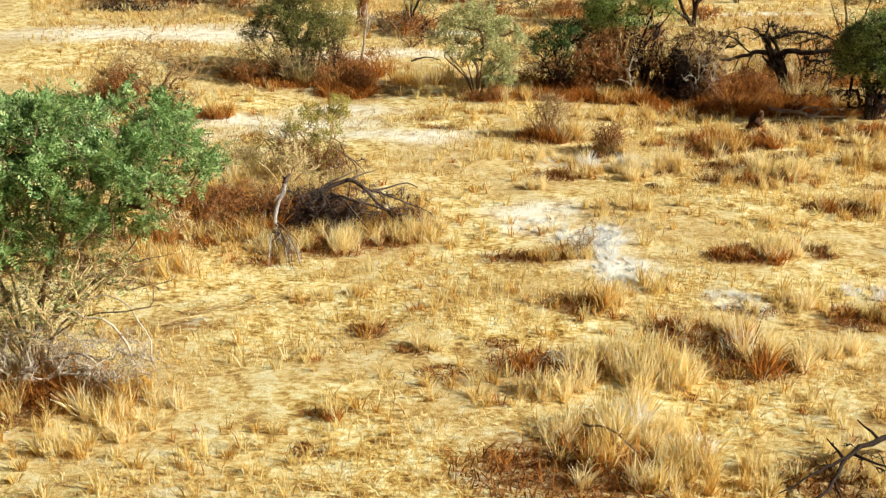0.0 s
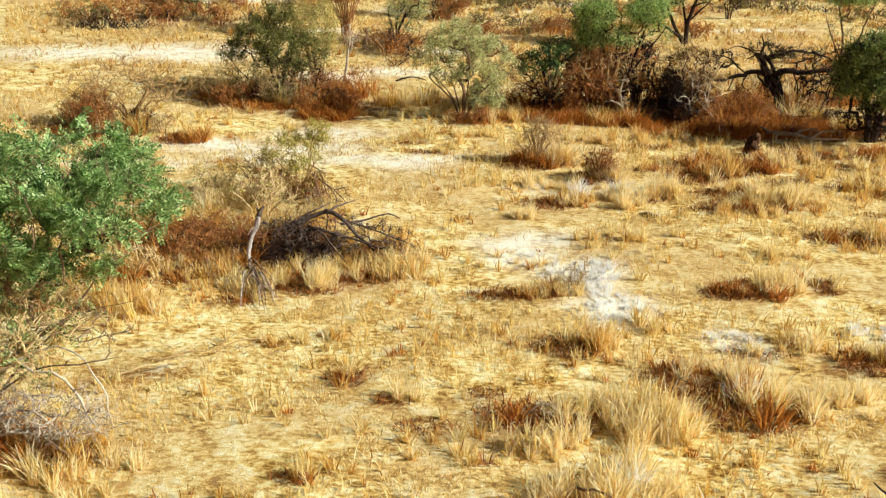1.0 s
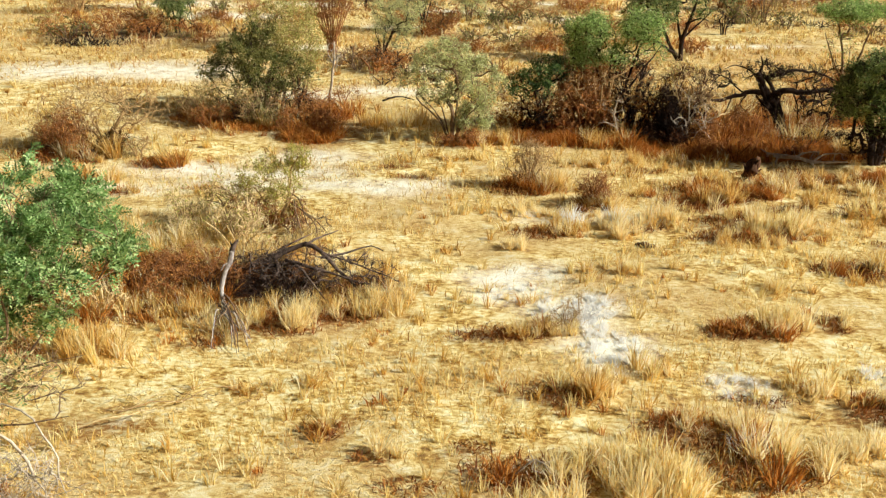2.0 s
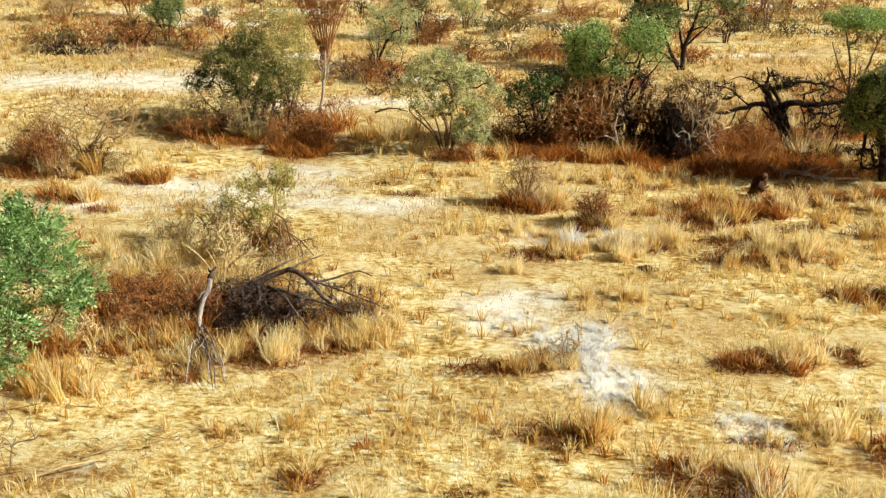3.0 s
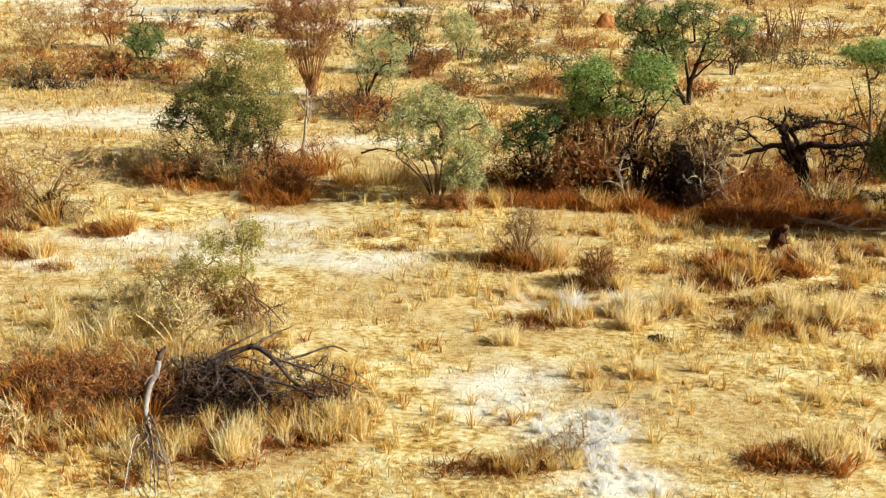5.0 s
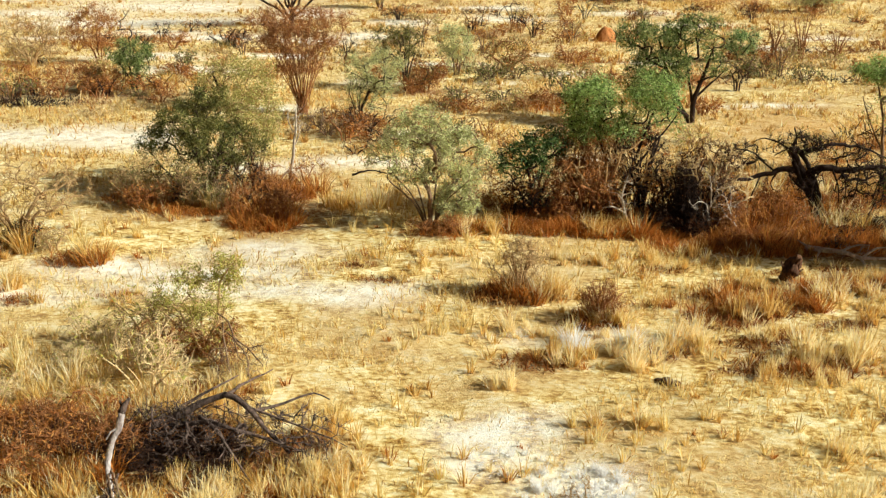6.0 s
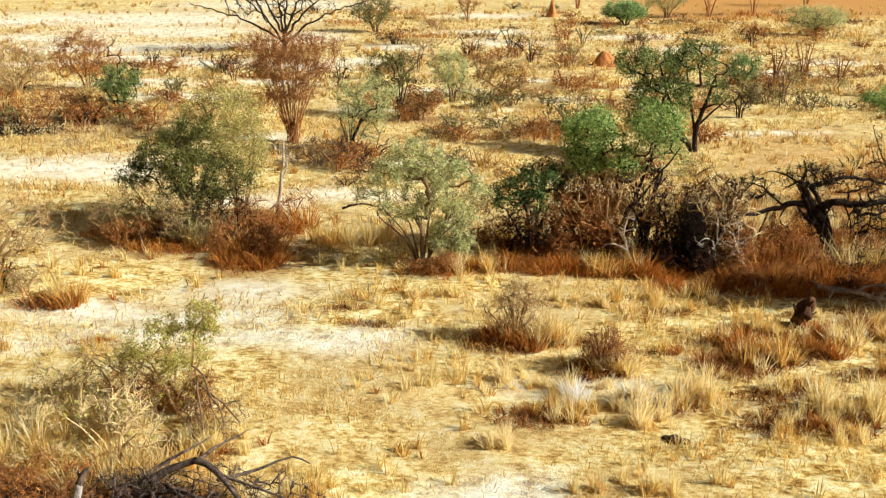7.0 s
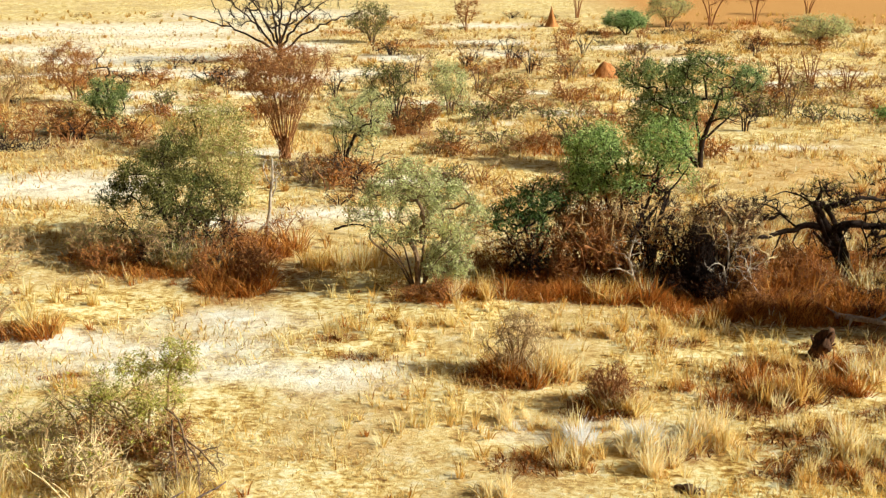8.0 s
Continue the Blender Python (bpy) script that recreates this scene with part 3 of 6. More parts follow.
mark(-8.0, 21.6, 0.9, 0.4, 6, (GR, ST), 0.9)
mark(0.6, 33.5, 0.6, 0.3, 9, (RU,), 0.9)
mark(2.6, 32.1, 0.4, 0.3, 6, (RU,), 0.9)
mark(9.6, 41.6, 1.6, 0.6, 12, (RU,), 1.2)
mark(-9.0, 28.4, 1.0, 0.7, 8, (GR, ST), 1.0)
mark(-5.2, 27.9, 0.9, 0.5, 8, (RU, ST), 0.9)
mark(6.8, 26.0, 0.6, 0.3, 4, (GR, ST), 0.8)
mark(3.2, 21.8, 0.5, 0.3, 3, (GR, ST), 0.8)
mark(6.3, 21.3, 0.5, 0.3, 3, (ST, PA), 0.9)
mark(-12.8, 33.4, 0.8, 0.4, 5, (GR, RU), 1.0)
mark(-1.2, 36.3, 0.9, 0.3, 4, (ST, GR), 0.7)
mark(2.6, 35.9, 1.0, 0.3, 5, (ST, GR), 0.7)
mark(10.6, 31.0, 0.9, 0.5, 7, (GR, ST), 1.0)
mark(9.2, 27.5, 0.9, 0.5, 6, (GR, RU), 1.0)
mark(-7.3, 24.6, 1.1, 0.5, 12, (RU,), 1.1)
mark(-5.0, 24.3, 0.9, 0.3, 6, (RU, RU, GR), 0.7)
mark(-3.2, 24.2, 0.9, 0.4, 8, (RU, GR), 0.9)
mark(-8.6, 24.6, 0.9, 0.5, 8, (RU, RU, GR), 1.0)
mark(-3.0, 26.0, 0.6, 0.4, 5, (GR, RU), 0.9)
mark(3.6, 30.3, 0.4, 0.6, 8, (PA,), 0.85)
mark(3.5, 30.2, 0.3, 0.5, 5, ("white",), 0.3)
mark(4.5, 30.8, 0.4, 0.3, 4, (PA,), 0.9)
mark(2.2, 31.0, 0.6, 0.2, 4, (PA, ST), 0.7)
mark(1.0, 31.2, 0.5, 0.3, 5, (PA,), 0.8)
mark(0.9, 31.1, 0.4, 0.2, 4, ("white",), 0.3)
mark(2.06, 30.5, 0.25, 0.2, 3, ("white", PA), 0.9)
mark(3.09, 30.3, 0.25, 0.2, 3, ("white", PA), 0.9)
mark(4.41, 30.65, 0.25, 0.2, 3, ("white", PA), 0.9)
litter_and_shade(10.2, 43.4, 4.0, 1.8)
litter_and_shade(-8.3, 25.0, 1.6, 0.8)
litter_and_shade(-7.4, 24.4, 2.2, 0.9)
litter_and_shade(-4.4, 23.9, 2.0, 0.6)
mark(-7.5, 24.3, 1.0, 0.4, 9, (RU, RU, GR), 0.8)
mark(-5.9, 23.2, 0.5, 0.35, 6, (GR, PA, ST), 0.75)
mark(-4.0, 24.1, 0.9, 0.3, 7, (RU, GR), 0.7)
mark(2.07, 16.0, 0.25, 0.2, 3, ("white", PA), 1.0)
mark(3.0, 17.9, 0.3, 0.3, 4, (PA,), 1.1)
mark(0.6, 15.5, 0.5, 0.2, 4, (PA,), 0.9)
mark(3.05, 15.1, 0.3, 0.3, 3, ("white", PA), 0.8)
mark(1.95, 18.6, 0.4, 0.3, 4, (PA,), 1.1)
mark(4.5, 19.4, 0.3, 0.3, 3, ("white", PA), 0.8)
mark(6.5, 19.3, 0.5, 0.3, 4, (PA,), 0.8)
mark(3.1, 30.3, 0.3, 0.35, 4, (PA,), 0.9)
mark(4.4, 30.6, 0.3, 0.3, 4, (PA,), 1.0)
mark(3.45, 29.5, 0.35, 0.3, 4, (PA,), 0.8)
mark(0.4, 28.6, 0.35, 0.25, 3, (PA,), 0.7)
mark(-3.4, 21.0, 0.4, 0.2, 3, (PA, ST), 0.7)
mark(-4.3, 23.3, 0.2, 0.15, 3, (PA,), 0.9)
mark(0.85, 33.3, 1.0, 0.4, 10, (RU, RU, ST), 1.0)
mark(2.65, 31.8, 0.7, 0.3, 7, (RU, RU, ST), 0.9)
mark(1.6, 38.5, 1.2, 0.4, 8, (RU,), 1.2)
mark(3.4, 38.4, 1.2, 0.4, 8, (RU,), 1.2)
mark(5.0, 38.1, 0.8, 0.3, 5, (RU,), 1.0)
mark(7.2, 37.9, 1.2, 0.4, 8, (RU,), 1.2)
mark(9.0, 38.1, 1.2, 0.4, 8, (RU,), 1.2)
mark(11.0, 38.0, 1.2, 0.4, 8, (RU,), 1.2)
mark(8.0, 42.2, 1.6, 0.6, 9, (RU, GR), 1.1)
mark(10.4, 42.6, 1.6, 0.7, 10, (GR, RU), 1.2)
mark(12.6, 42.4, 1.4, 0.7, 8, (RU, GR), 1.2)
mark(9.4, 45.0, 1.8, 0.8, 9, (GR, RU), 1.1)
litter_and_shade(-6.2, 23.9, 2.8, 0.7)
litter_and_shade(-3.4, 24.3, 1.4, 0.5)
mark(5.3, 14.7, 0.8, 0.5, 8, (ST, RU), 0.7)
mark(5.9, 13.9, 0.7, 0.4, 6, (RU, ST), 0.6)
mark(4.2, 14.6, 0.6, 0.4, 5, (ST, GR), 0.7)
_small = np.random.default_rng(57)
for _x0, _x1, _y0, _y1, _n, _kinds in ((4.0, 13.0, 30.5, 37.2, 18, (RU, GR)), (3.5, 11.0, 19.5, 30.0, 9, (RU, ST, ST)), (-3.5, 3.5, 33.0, 37.0, 4, (RU, ST)), (-3.5, 0.5, 14.0, 22.0, 6, (RU, ST)), (-16.0, -7.0, 31.0, 36.0, 6, (RU, GR)), (5.0, 15.0, 42.0, 48.0, 12, (RU, GR))):
    for _ in range(_n):
        _x, _y = _small.uniform(_x0, _x1), _small.uniform(_y0, _y1)
        mark(_x, _y, _small.uniform(0.3, 0.8), _small.uniform(0.15, 0.3), int(_small.integers(1, 4)), _kinds, _small.uniform(0.45, 0.75))
litter_and_shade(-7.0, 19.0, 0.9, 0.35)
mark(6.9, 32.9, 1.2, 0.5, 11, (RU,), 0.95)
mark(8.7, 34.2, 1.0, 0.4, 8, (RU,), 0.8)
mark(5.8, 37.3, 1.2, 0.4, 8, (RU,), 0.8)
mark(8.3, 37.1, 1.4, 0.4, 10, (RU,), 0.95)
mark(12.2, 34.8, 1.0, 0.5, 7, (RU,), 0.9)
litter_and_shade(8.8, 36.9, 3.0, 0.6)
# litter with tussock shade painted in, shifted to the side away from the sun
LITTER_SHADE_SPOTS += [(c[0] - 0.2 * c[2], c[1] - 0.1, c[2] * 0.95, c[3] * 0.85) for c in CLUMPS if RU in c[5]]


def build_ground():
    xs = stretch(-30, 26, 0.42, 2600, 1.18)
    ys = stretch(6, 70, 0.42, 2600, 1.09)
    X, Y = np.meshgrid(xs, ys)
    Z = rise(X, Y)
    verts = np.stack([X, Y, Z], -1).reshape(-1, 3)
    nx, ny = len(xs), len(ys)
    i = (np.arange(ny - 1)[:, None] * nx + np.arange(nx - 1)[None]).ravel()
    faces = np.stack([i, i + 1, i + nx + 1, i + nx], 1)
    me = np_mesh("ground", verts, faces, GROUND, smooth=True)
    wob = 0.25 * np.sin(1.7 * X + 0.8 * Y) + 0.25 * np.sin(2.3 * Y - 1.1 * X)
    pale = np.zeros_like(X)
    for s in PALE_SPOTS:
        pale = np.maximum(pale, spot(X + wob, Y + wob * 0.6, *s))
    litter_shade = np.zeros_like(X)
    for s in LITTER_SHADE_SPOTS:
        litter_shade = np.maximum(litter_shade, spot(X + wob, Y + wob * 0.6, *s))
    red = np.clip((Y - 109 + 0.1 * (30 - X)) / 5, 0, 1) * np.clip((X - 9) / 8, 0, 1)
    for m in ((7.0, 79.3, 2.4, 1.3), (4.4, 111.2, 4.0, 1.6), (20, 116, 9, 3)):
        red = np.maximum(red, 0.8 * spot(X + wob, Y, *m))
    for m in ((10.5, 46.0, 5.5, 3.5), (14.0, 53.0, 5.0, 4.0)):
        red = np.maximum(red, 0.55 * spot(X + wob, Y, *m))
    for key, val in (("pale", pale), ("litter_shade", litter_shade), ("redsoil", red)):
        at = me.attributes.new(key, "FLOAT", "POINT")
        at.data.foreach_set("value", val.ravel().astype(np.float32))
    ob = new("ground", me)
    return tagged(ob, label="sandy ground covered in trampled yellow straw", category="ground", kind="structure")


build_ground()

# ---- trees and bushes, near to far ----
R = np.random.default_rng(11)


def pale_near(x, y):
    return any(float(spot(np.array(x), np.array(y), *q)) > 0.2 for q in PALE_SPOTS)


def near_acacia():
    x, y = -9.2, 17.0
    stems = [[(x, y, -0.1), (-9.0, 16.9, 1.0), (-8.4, 16.7, 2.4), (-7.6, 16.6, 3.9)],
             [(x - 0.1, y, -0.1), (-9.6, 17.1, 1.2), (-9.8, 16.9, 2.6), (-9.7, 16.6, 4.2)],
             [(x + 0.1, y - 0.1, -0.1), (-8.6, 17.0, 0.9), (-7.5, 17.1, 2.0), (-6.6, 17.1, 3.2)],
             [(x, y - 0.2, -0.1), (-9.4, 16.3, 1.1), (-9.0, 15.6, 2.4), (-8.4, 15.2, 3.6)],
             [(-8.9, 16.8, 0.9), (-7.9, 16.9, 1.8), (-7.0, 16.9, 2.3), (-6.2, 16.9, 2.5)],
             [(-8.9, 16.7, 0.6), (-7.9, 16.6, 1.3), (-7.1, 16.5, 1.5), (-6.4, 16.5, 1.65)]]
    lobes = [(-7.7, 16.7, 4.5, 2.3, 1.7, 0.95, 5, 1.0), (-9.3, 16.4, 4.4, 1.9, 1.8, 1.0, 3, 1.0), (-6.5, 17.0, 4.3, 1.3, 1.1, 0.7, 2, 0.8),
             (-8.8, 16.4, 3.2, 1.8, 1.5, 0.6, 2, 0.4), (-8.3, 16.5, 4.75, 1.2, 1.2, 0.65, 2, 1.0), (-10.0, 16.4, 2.9, 1.3, 1.2, 0.9, 3, 0.7), (-7.4, 16.8, 3.4, 1.2, 0.9, 0.5, 2, 0.5), (-7.0, 16.7, 2.2, 0.9, 0.6, 0.4, 1, 0.0), (-8.6, 16.8, 2.1, 1.9, 1.2, 0.8, 2, 0.05)]
    return plant("acacia_tree", x, y, "bushy green thorn acacia with grey multi-stemmed base", "tree", stems, lobes, 1020, BARK, 1, tip_r=0.006, max_r=0.10,
                 spikes=2.0, spike_len=0.25, leaf=LEAF, leaf_size=0.23, per_tip=3.9, leaf_spread=0.09, limbs=14, clumpy=0.22, foliage_of=fronds)


def twiggy_skirt():
    rng = np.random.default_rng(77)
    lobes = [(-8.9, 16.3, 1.9, 1.6, 1.0, 0.9, 4, 0.5), (-8.0, 16.6, 2.4, 1.3, 0.8, 0.7, 2, 0.6), (-9.9, 16.2, 1.5, 1.1, 0.8, 1.0, 2, 0.4)]
    return plant("twiggy_bush", -9.0, 16.5, "dense tan twigs under a green acacia", "bush", fan_stems(rng, -9.0, 16.5, 9, 2.0, 1.2), lobes, 640, BARK_HAY, 78, tip_r=0.007, max_r=0.045,
                 spikes=3.0, spike_len=0.25, leaf=LEAF_MID, leaf_size=0.075, per_tip=2.2, leaf_spread=0.09, limbs=5, stem_name="stem")


def pale_tangle():
    x, y = -8.7, 16.4
    stems = [[(x - 0.5, y, 0), (x - 0.2, y - 0.2, 0.9), (x + 0.5, y - 0.1, 1.5), (x + 1.4, y - 0.1, 1.3), (x + 1.9, y - 0.2, 0.5)],
             [(x - 0.6, y, 0), (x - 0.7, y - 0.2, 0.7), (x - 0.4, y - 0.4, 1.4)], [(x - 0.3, y, 0), (x + 0.3, y - 0.2, 0.6), (x + 0.9, y - 0.3, 0.8), (x + 1.5, y - 0.4, 0.3)],
             [(x - 0.8, y, 0), (x - 1.3, y - 0.3, 0.7), (x - 1.7, y - 0.3, 1.1)], [(x + 0.4, y, 1.5), (x + 1.2, y + 0.2, 1.75), (x + 1.8, y + 0.2, 1.3), (x + 2.1, y, 0.4)],
             [(x - 0.4, y - 0.1, 0), (x, y - 0.3, 0.8), (x + 0.1, y - 0.4, 1.5)], [(x - 0.2, y - 0.2, 0), (x + 0.6, y - 0.5, 0.5), (x + 1.3, y - 0.6, 0.45), (x + 1.7, y - 0.7, 0.1)]]
    lobes = [(-8.9, 16.1, 0.8, 1.0, 0.5, 0.6, 3, 0), (-7.4, 16.2, 0.7, 1.0, 0.5, 0.55, 3, 0), (-9.8, 16.1, 0.7, 0.7, 0.5, 0.6, 1, 0)]
    return plant("dead_shrub", x, y, "tangle of bleached dead branches at an acacia's foot", "shrub", stems, lobes, 380, BARK_PALE, 2, tip_r=0.007, max_r=0.026, wander=0.05,
                 spikes=2.5, spike_len=0.3, limbs=6, stem_name="stem")


def leaning_limb():
    """A broken limb that stands propped in the grass: a dark split end on top, thin bleached twigs trailing on the ground."""
    x, y = -6.1, 24.3
    root = thing("dead_limb", x, y, "bleached broken limb propped upright in grass", "dead wood")
    rng = np.random.default_rng(3)
    lines = [("trunk", BARK_ASH, 0.060, 0.042, [(-5.96, 24.5, 1.26), (-6.0, 24.44, 1.05), (-6.12, 24.34, 0.75), (-6.2, 24.26, 0.45), (-6.14, 24.1, 0.22), (-6.0, 23.8, 0.02), (-5.9, 23.6, -0.1)]),
             ("split_end", BARK_GREY, 0.030, 0.064, [(-5.84, 24.6, 1.47), (-5.92, 24.56, 1.37), (-5.97, 24.5, 1.24)]),
             ("split_end", BARK_GREY, 0.016, 0.034, [(-6.02, 24.62, 1.42), (-5.98, 24.56, 1.34), (-5.96, 24.5, 1.22)]),
             ("stub", BARK_ASH, 0.022, 0.012, [(-6.02, 24.4, 1.0), (-6.14, 24.36, 0.95), (-6.2, 24.3, 0.84)])]
    for i in range(13):
        ex, ey, lift = rng.uniform(-5.95, -5.0), rng.uniform(21.8, 22.9), rng.uniform(0.12, 0.34)
        fx, fy = rng.uniform(-6.2, -6.02), rng.uniform(23.7, 24.3)
        bend = rng.uniform(-0.16, 0.16, 2)
        lines.append(("branch", (BARK_ASH, BARK_GREY, BARK)[i % 3], rng.uniform(0.013, 0.024), 0.006,
                      [(fx, fy, 0.1 + 0.1 * (i % 3)), (fx + (ex - fx) * 0.3 + bend[0], fy + (ey - fy) * 0.3, lift + 0.06), (fx + (ex - fx) * 0.65 + bend[1], fy + (ey - fy) * 0.65, lift), (ex, ey, 0.04)]))
    for pname, wood, r0, r1, pts in lines:
        line = smooth_line([np.array(q) - np.array([x, y, 0]) for q in pts], 0.07, rng, 0.005)
        rr = (r0 + (r1 - r0) * np.linspace(0, 1, len(line))) * (1 + 0.08 * np.sin(np.arange(len(line)) * 0.9 + len(line)))
        part(pname, np_mesh(pname, *hose(line, rr, 9), wood, True), root)
    return root


def brush_pile():
    x, y = -5.9, 25.3
    stems = [[(-6.1, 25.6, 0.3), (-5.3, 25.8, 0.6), (-4.6, 25.9, 0.9), (-4.2, 25.75, 0.8), (-3.8, 25.5, 0.5), (-3.3, 25.2, 0.15)],
             [(-4.6, 25.9, 0.88), (-4.35, 26.6, 0.82), (-4.05, 27.4, 0.7)], [(-4.2, 25.8, 0.6), (-3.6, 26.2, 0.6), (-3.1, 26.6, 0.62), (-2.8, 26.6, 0.5)],
             [(-6.0, 25.6, 0.25), (-5.0, 25.5, 0.55), (-4.3, 25.3, 0.55), (-3.4, 25.2, 0.3), (-2.7, 25.1, 0.1)],
             [(-5.0, 25.6, 0.6), (-4.5, 25.1, 0.55), (-4.1, 24.6, 0.28), (-3.7, 24.2, 0.05)], [(-6.0, 25.8, 0.3), (-5.2, 26.3, 0.65), (-4.6, 26.9, 0.8)],
             [(-4.2, 25.75, 0.75), (-3.5, 25.6, 0.6), (-2.9, 25.5, 0.42), (-2.3, 25.4, 0.2)]]
    lobes = [(-4.6, 25.6, 0.55, 1.4, 0.7, 0.4, 4, 0), (-3.3, 25.5, 0.4, 1.0, 0.8, 0.35, 3, 0), (-5.6, 25.6, 0.45, 0.8, 0.6, 0.35, 3, 0), (-4.9, 25.3, 0.35, 1.3, 0.6, 0.3, 4, 0)]
    return plant("brush_pile", x, y, "fallen dark thorn branches heaped in dry grass", "dead wood", stems, lobes, 330, BARK_GREY, 4, tip_r=0.010, max_r=0.07, power=0.42,
                 spikes=2.5, spike_len=0.28, limbs=60, stem_name="limb",
                 stem_r=[(0.085, 0.03), (0.035, 0.012), (0.035, 0.012), (0.06, 0.015), (0.045, 0.012), (0.05, 0.012), (0.03, 0.01)])


def leafy_shrub():
    x, y = -6.1, 29.5
    rng = np.random.default_rng(5)
    stems = fan_stems(rng, x, y, 7, 1.0, 0.7) + [[(x + 0.1, y, 0), (x + 0.4, y + 0.1, 1.0), (-5.6, 29.7, 1.7), (-5.1, 29.9, 2.25)]]
    lobes = [(-6.2, 29.6, 1.35, 0.95, 0.7, 0.6, 5, 0.9), (-5.5, 29.75, 1.85, 0.4, 0.3, 0.4, 2, 1.0), (-7.1, 29.3, 0.8, 1.0, 0.7, 0.7, 4, 0.15), (-5.9, 29.2, 0.7, 0.7, 0.6, 0.5, 3, 0.2)]
    plant("leafy_shrub", x, y, "twiggy shrub with sparse yellow-green leaves", "shrub", stems, lobes, 340, BARK_TAN, 5, tip_r=0.006, max_r=0.03, spikes=2.5, spike_len=0.22,
          leaf=LEAF_LIME, leaf_size=0.068, per_tip=6, clumpy=0.75, leaf_spread=0.06, limbs=6, stem_name="stem")
    stems = [[(-5.7, 29.4, 1.05), (-5.35, 29.1, 0.95), (-5.05, 28.6, 0.45), (-4.6, 28.0, 0.12)], [(-5.5, 29.2, 0.9), (-5.3, 28.6, 0.6), (-5.0, 27.8, 0.12)], [(-5.6, 29.2, 0.8), (-4.9, 28.8, 0.5), (-4.4, 28.5, 0.1)], [(-5.2, 28.9, 0.7), (-4.8, 28.3, 0.55), (-4.5, 27.4, 0.3)]]
    lobes = [(-5.0, 28.5, 0.4, 0.7, 0.7, 0.35, 1, 0)]
    plant("fallen_branch", -5.3, 28.5, "dark broken branches lying below a shrub", "dead wood", stems, lobes, 110, BARK, 6, tip_r=0.006, max_r=0.018, limbs=40, stem_name="limb")


def bush(name, x, y, lobes, tips, seed, label, bark=BARK, stems=None, k=6, h=None, spread=None, category="bush", **kw):
    rng = np.random.default_rng(seed + 500)
    h = h or max(l[2] for l in lobes) * 0.75
    spread = spread or max(l[3] for l in lobes) * 0.55
    st = stems if stems else fan_stems(rng, x, y, k, h, spread)
    return plant(name, x, y, label, category, st, lobes, tips, bark, seed, **kw)


near_acacia()
twiggy_skirt()
pale_tangle()
leaning_limb()
brush_pile()
leafy_shrub()

bush("pale_dry_bush", -13.6, 37.0, [(-13.7, 37.1, 1.5, 2.0, 1.2, 1.1, 4, 0.35), (-12.3, 36.7, 1.7, 1.1, 0.7, 0.8, 2, 0.3), (-14.8, 36.9, 1.1, 1.4, 0.9, 0.8, 2, 0.1)], 420, 20,
     "leafless pale twiggy bush with brown undergrowth", BARK_TAN, leaf=LEAF_YELLOW, leaf_size=0.045, per_tip=1, spikes=3.0, spike_len=0.3, tip_r=0.008, max_r=0.07, k=8, stem_name="stem")
bush("olive_tree", -9.4, 42.2, [(-9.9, 42.3, 2.4, 1.1, 1.1, 0.8, 4, 1.0), (-11.1, 42.2, 1.7, 0.6, 0.6, 0.5, 1, 0.9), (-9.3, 42.4, 3.2, 0.6, 0.6, 0.4, 1, 0.9), (-8.9, 41.9, 1.8, 1.5, 1.2, 0.9, 5, 0.9), (-9.8, 41.5, 1.0, 1.9, 1.0, 0.8, 4, 0.25)], 470, 21,
     "dense dark olive-green thorn tree", BARK_DARK, leaf=LEAF_OLIVE, leaf_size=0.10, per_tip=10, leaf_spread=0.11, tip_r=0.008, max_r=0.11, k=6, category="tree", clumpy=0.6)
bush("yellow_green_bush", -8.0, 43.0, [(-8.5, 43.2, 3.5, 1.5, 1.1, 1.1, 5, 1.0), (-8.0, 42.9, 2.5, 1.1, 1.0, 1.0, 4, 1.0), (-7.9, 42.6, 1.3, 0.9, 0.8, 0.8, 2, 0.4)], 380, 22,
     "airy yellow-green bush with thin leaves", BARK_TAN, leaf=LEAF_YELLOW, leaf_size=0.085, per_tip=7, leaf_spread=0.14, tip_r=0.007, max_r=0.06, k=7, stem_name="stem")
bush("brown_bush", -10.6, 40.9, [(-10.6, 40.9, 1.0, 1.5, 1.0, 0.8, 3, 0.6), (-9.2, 40.7, 0.7, 1.2, 0.8, 0.7, 2, 0.5)], 240, 23,
     "low brown and olive dry bush", BARK_TAN, leaf=LEAF_OLIVE, leaf_size=0.06, per_tip=4, tip_r=0.007, max_r=0.05, k=9, spikes=3.0, spike_len=0.28, stem_name="stem")
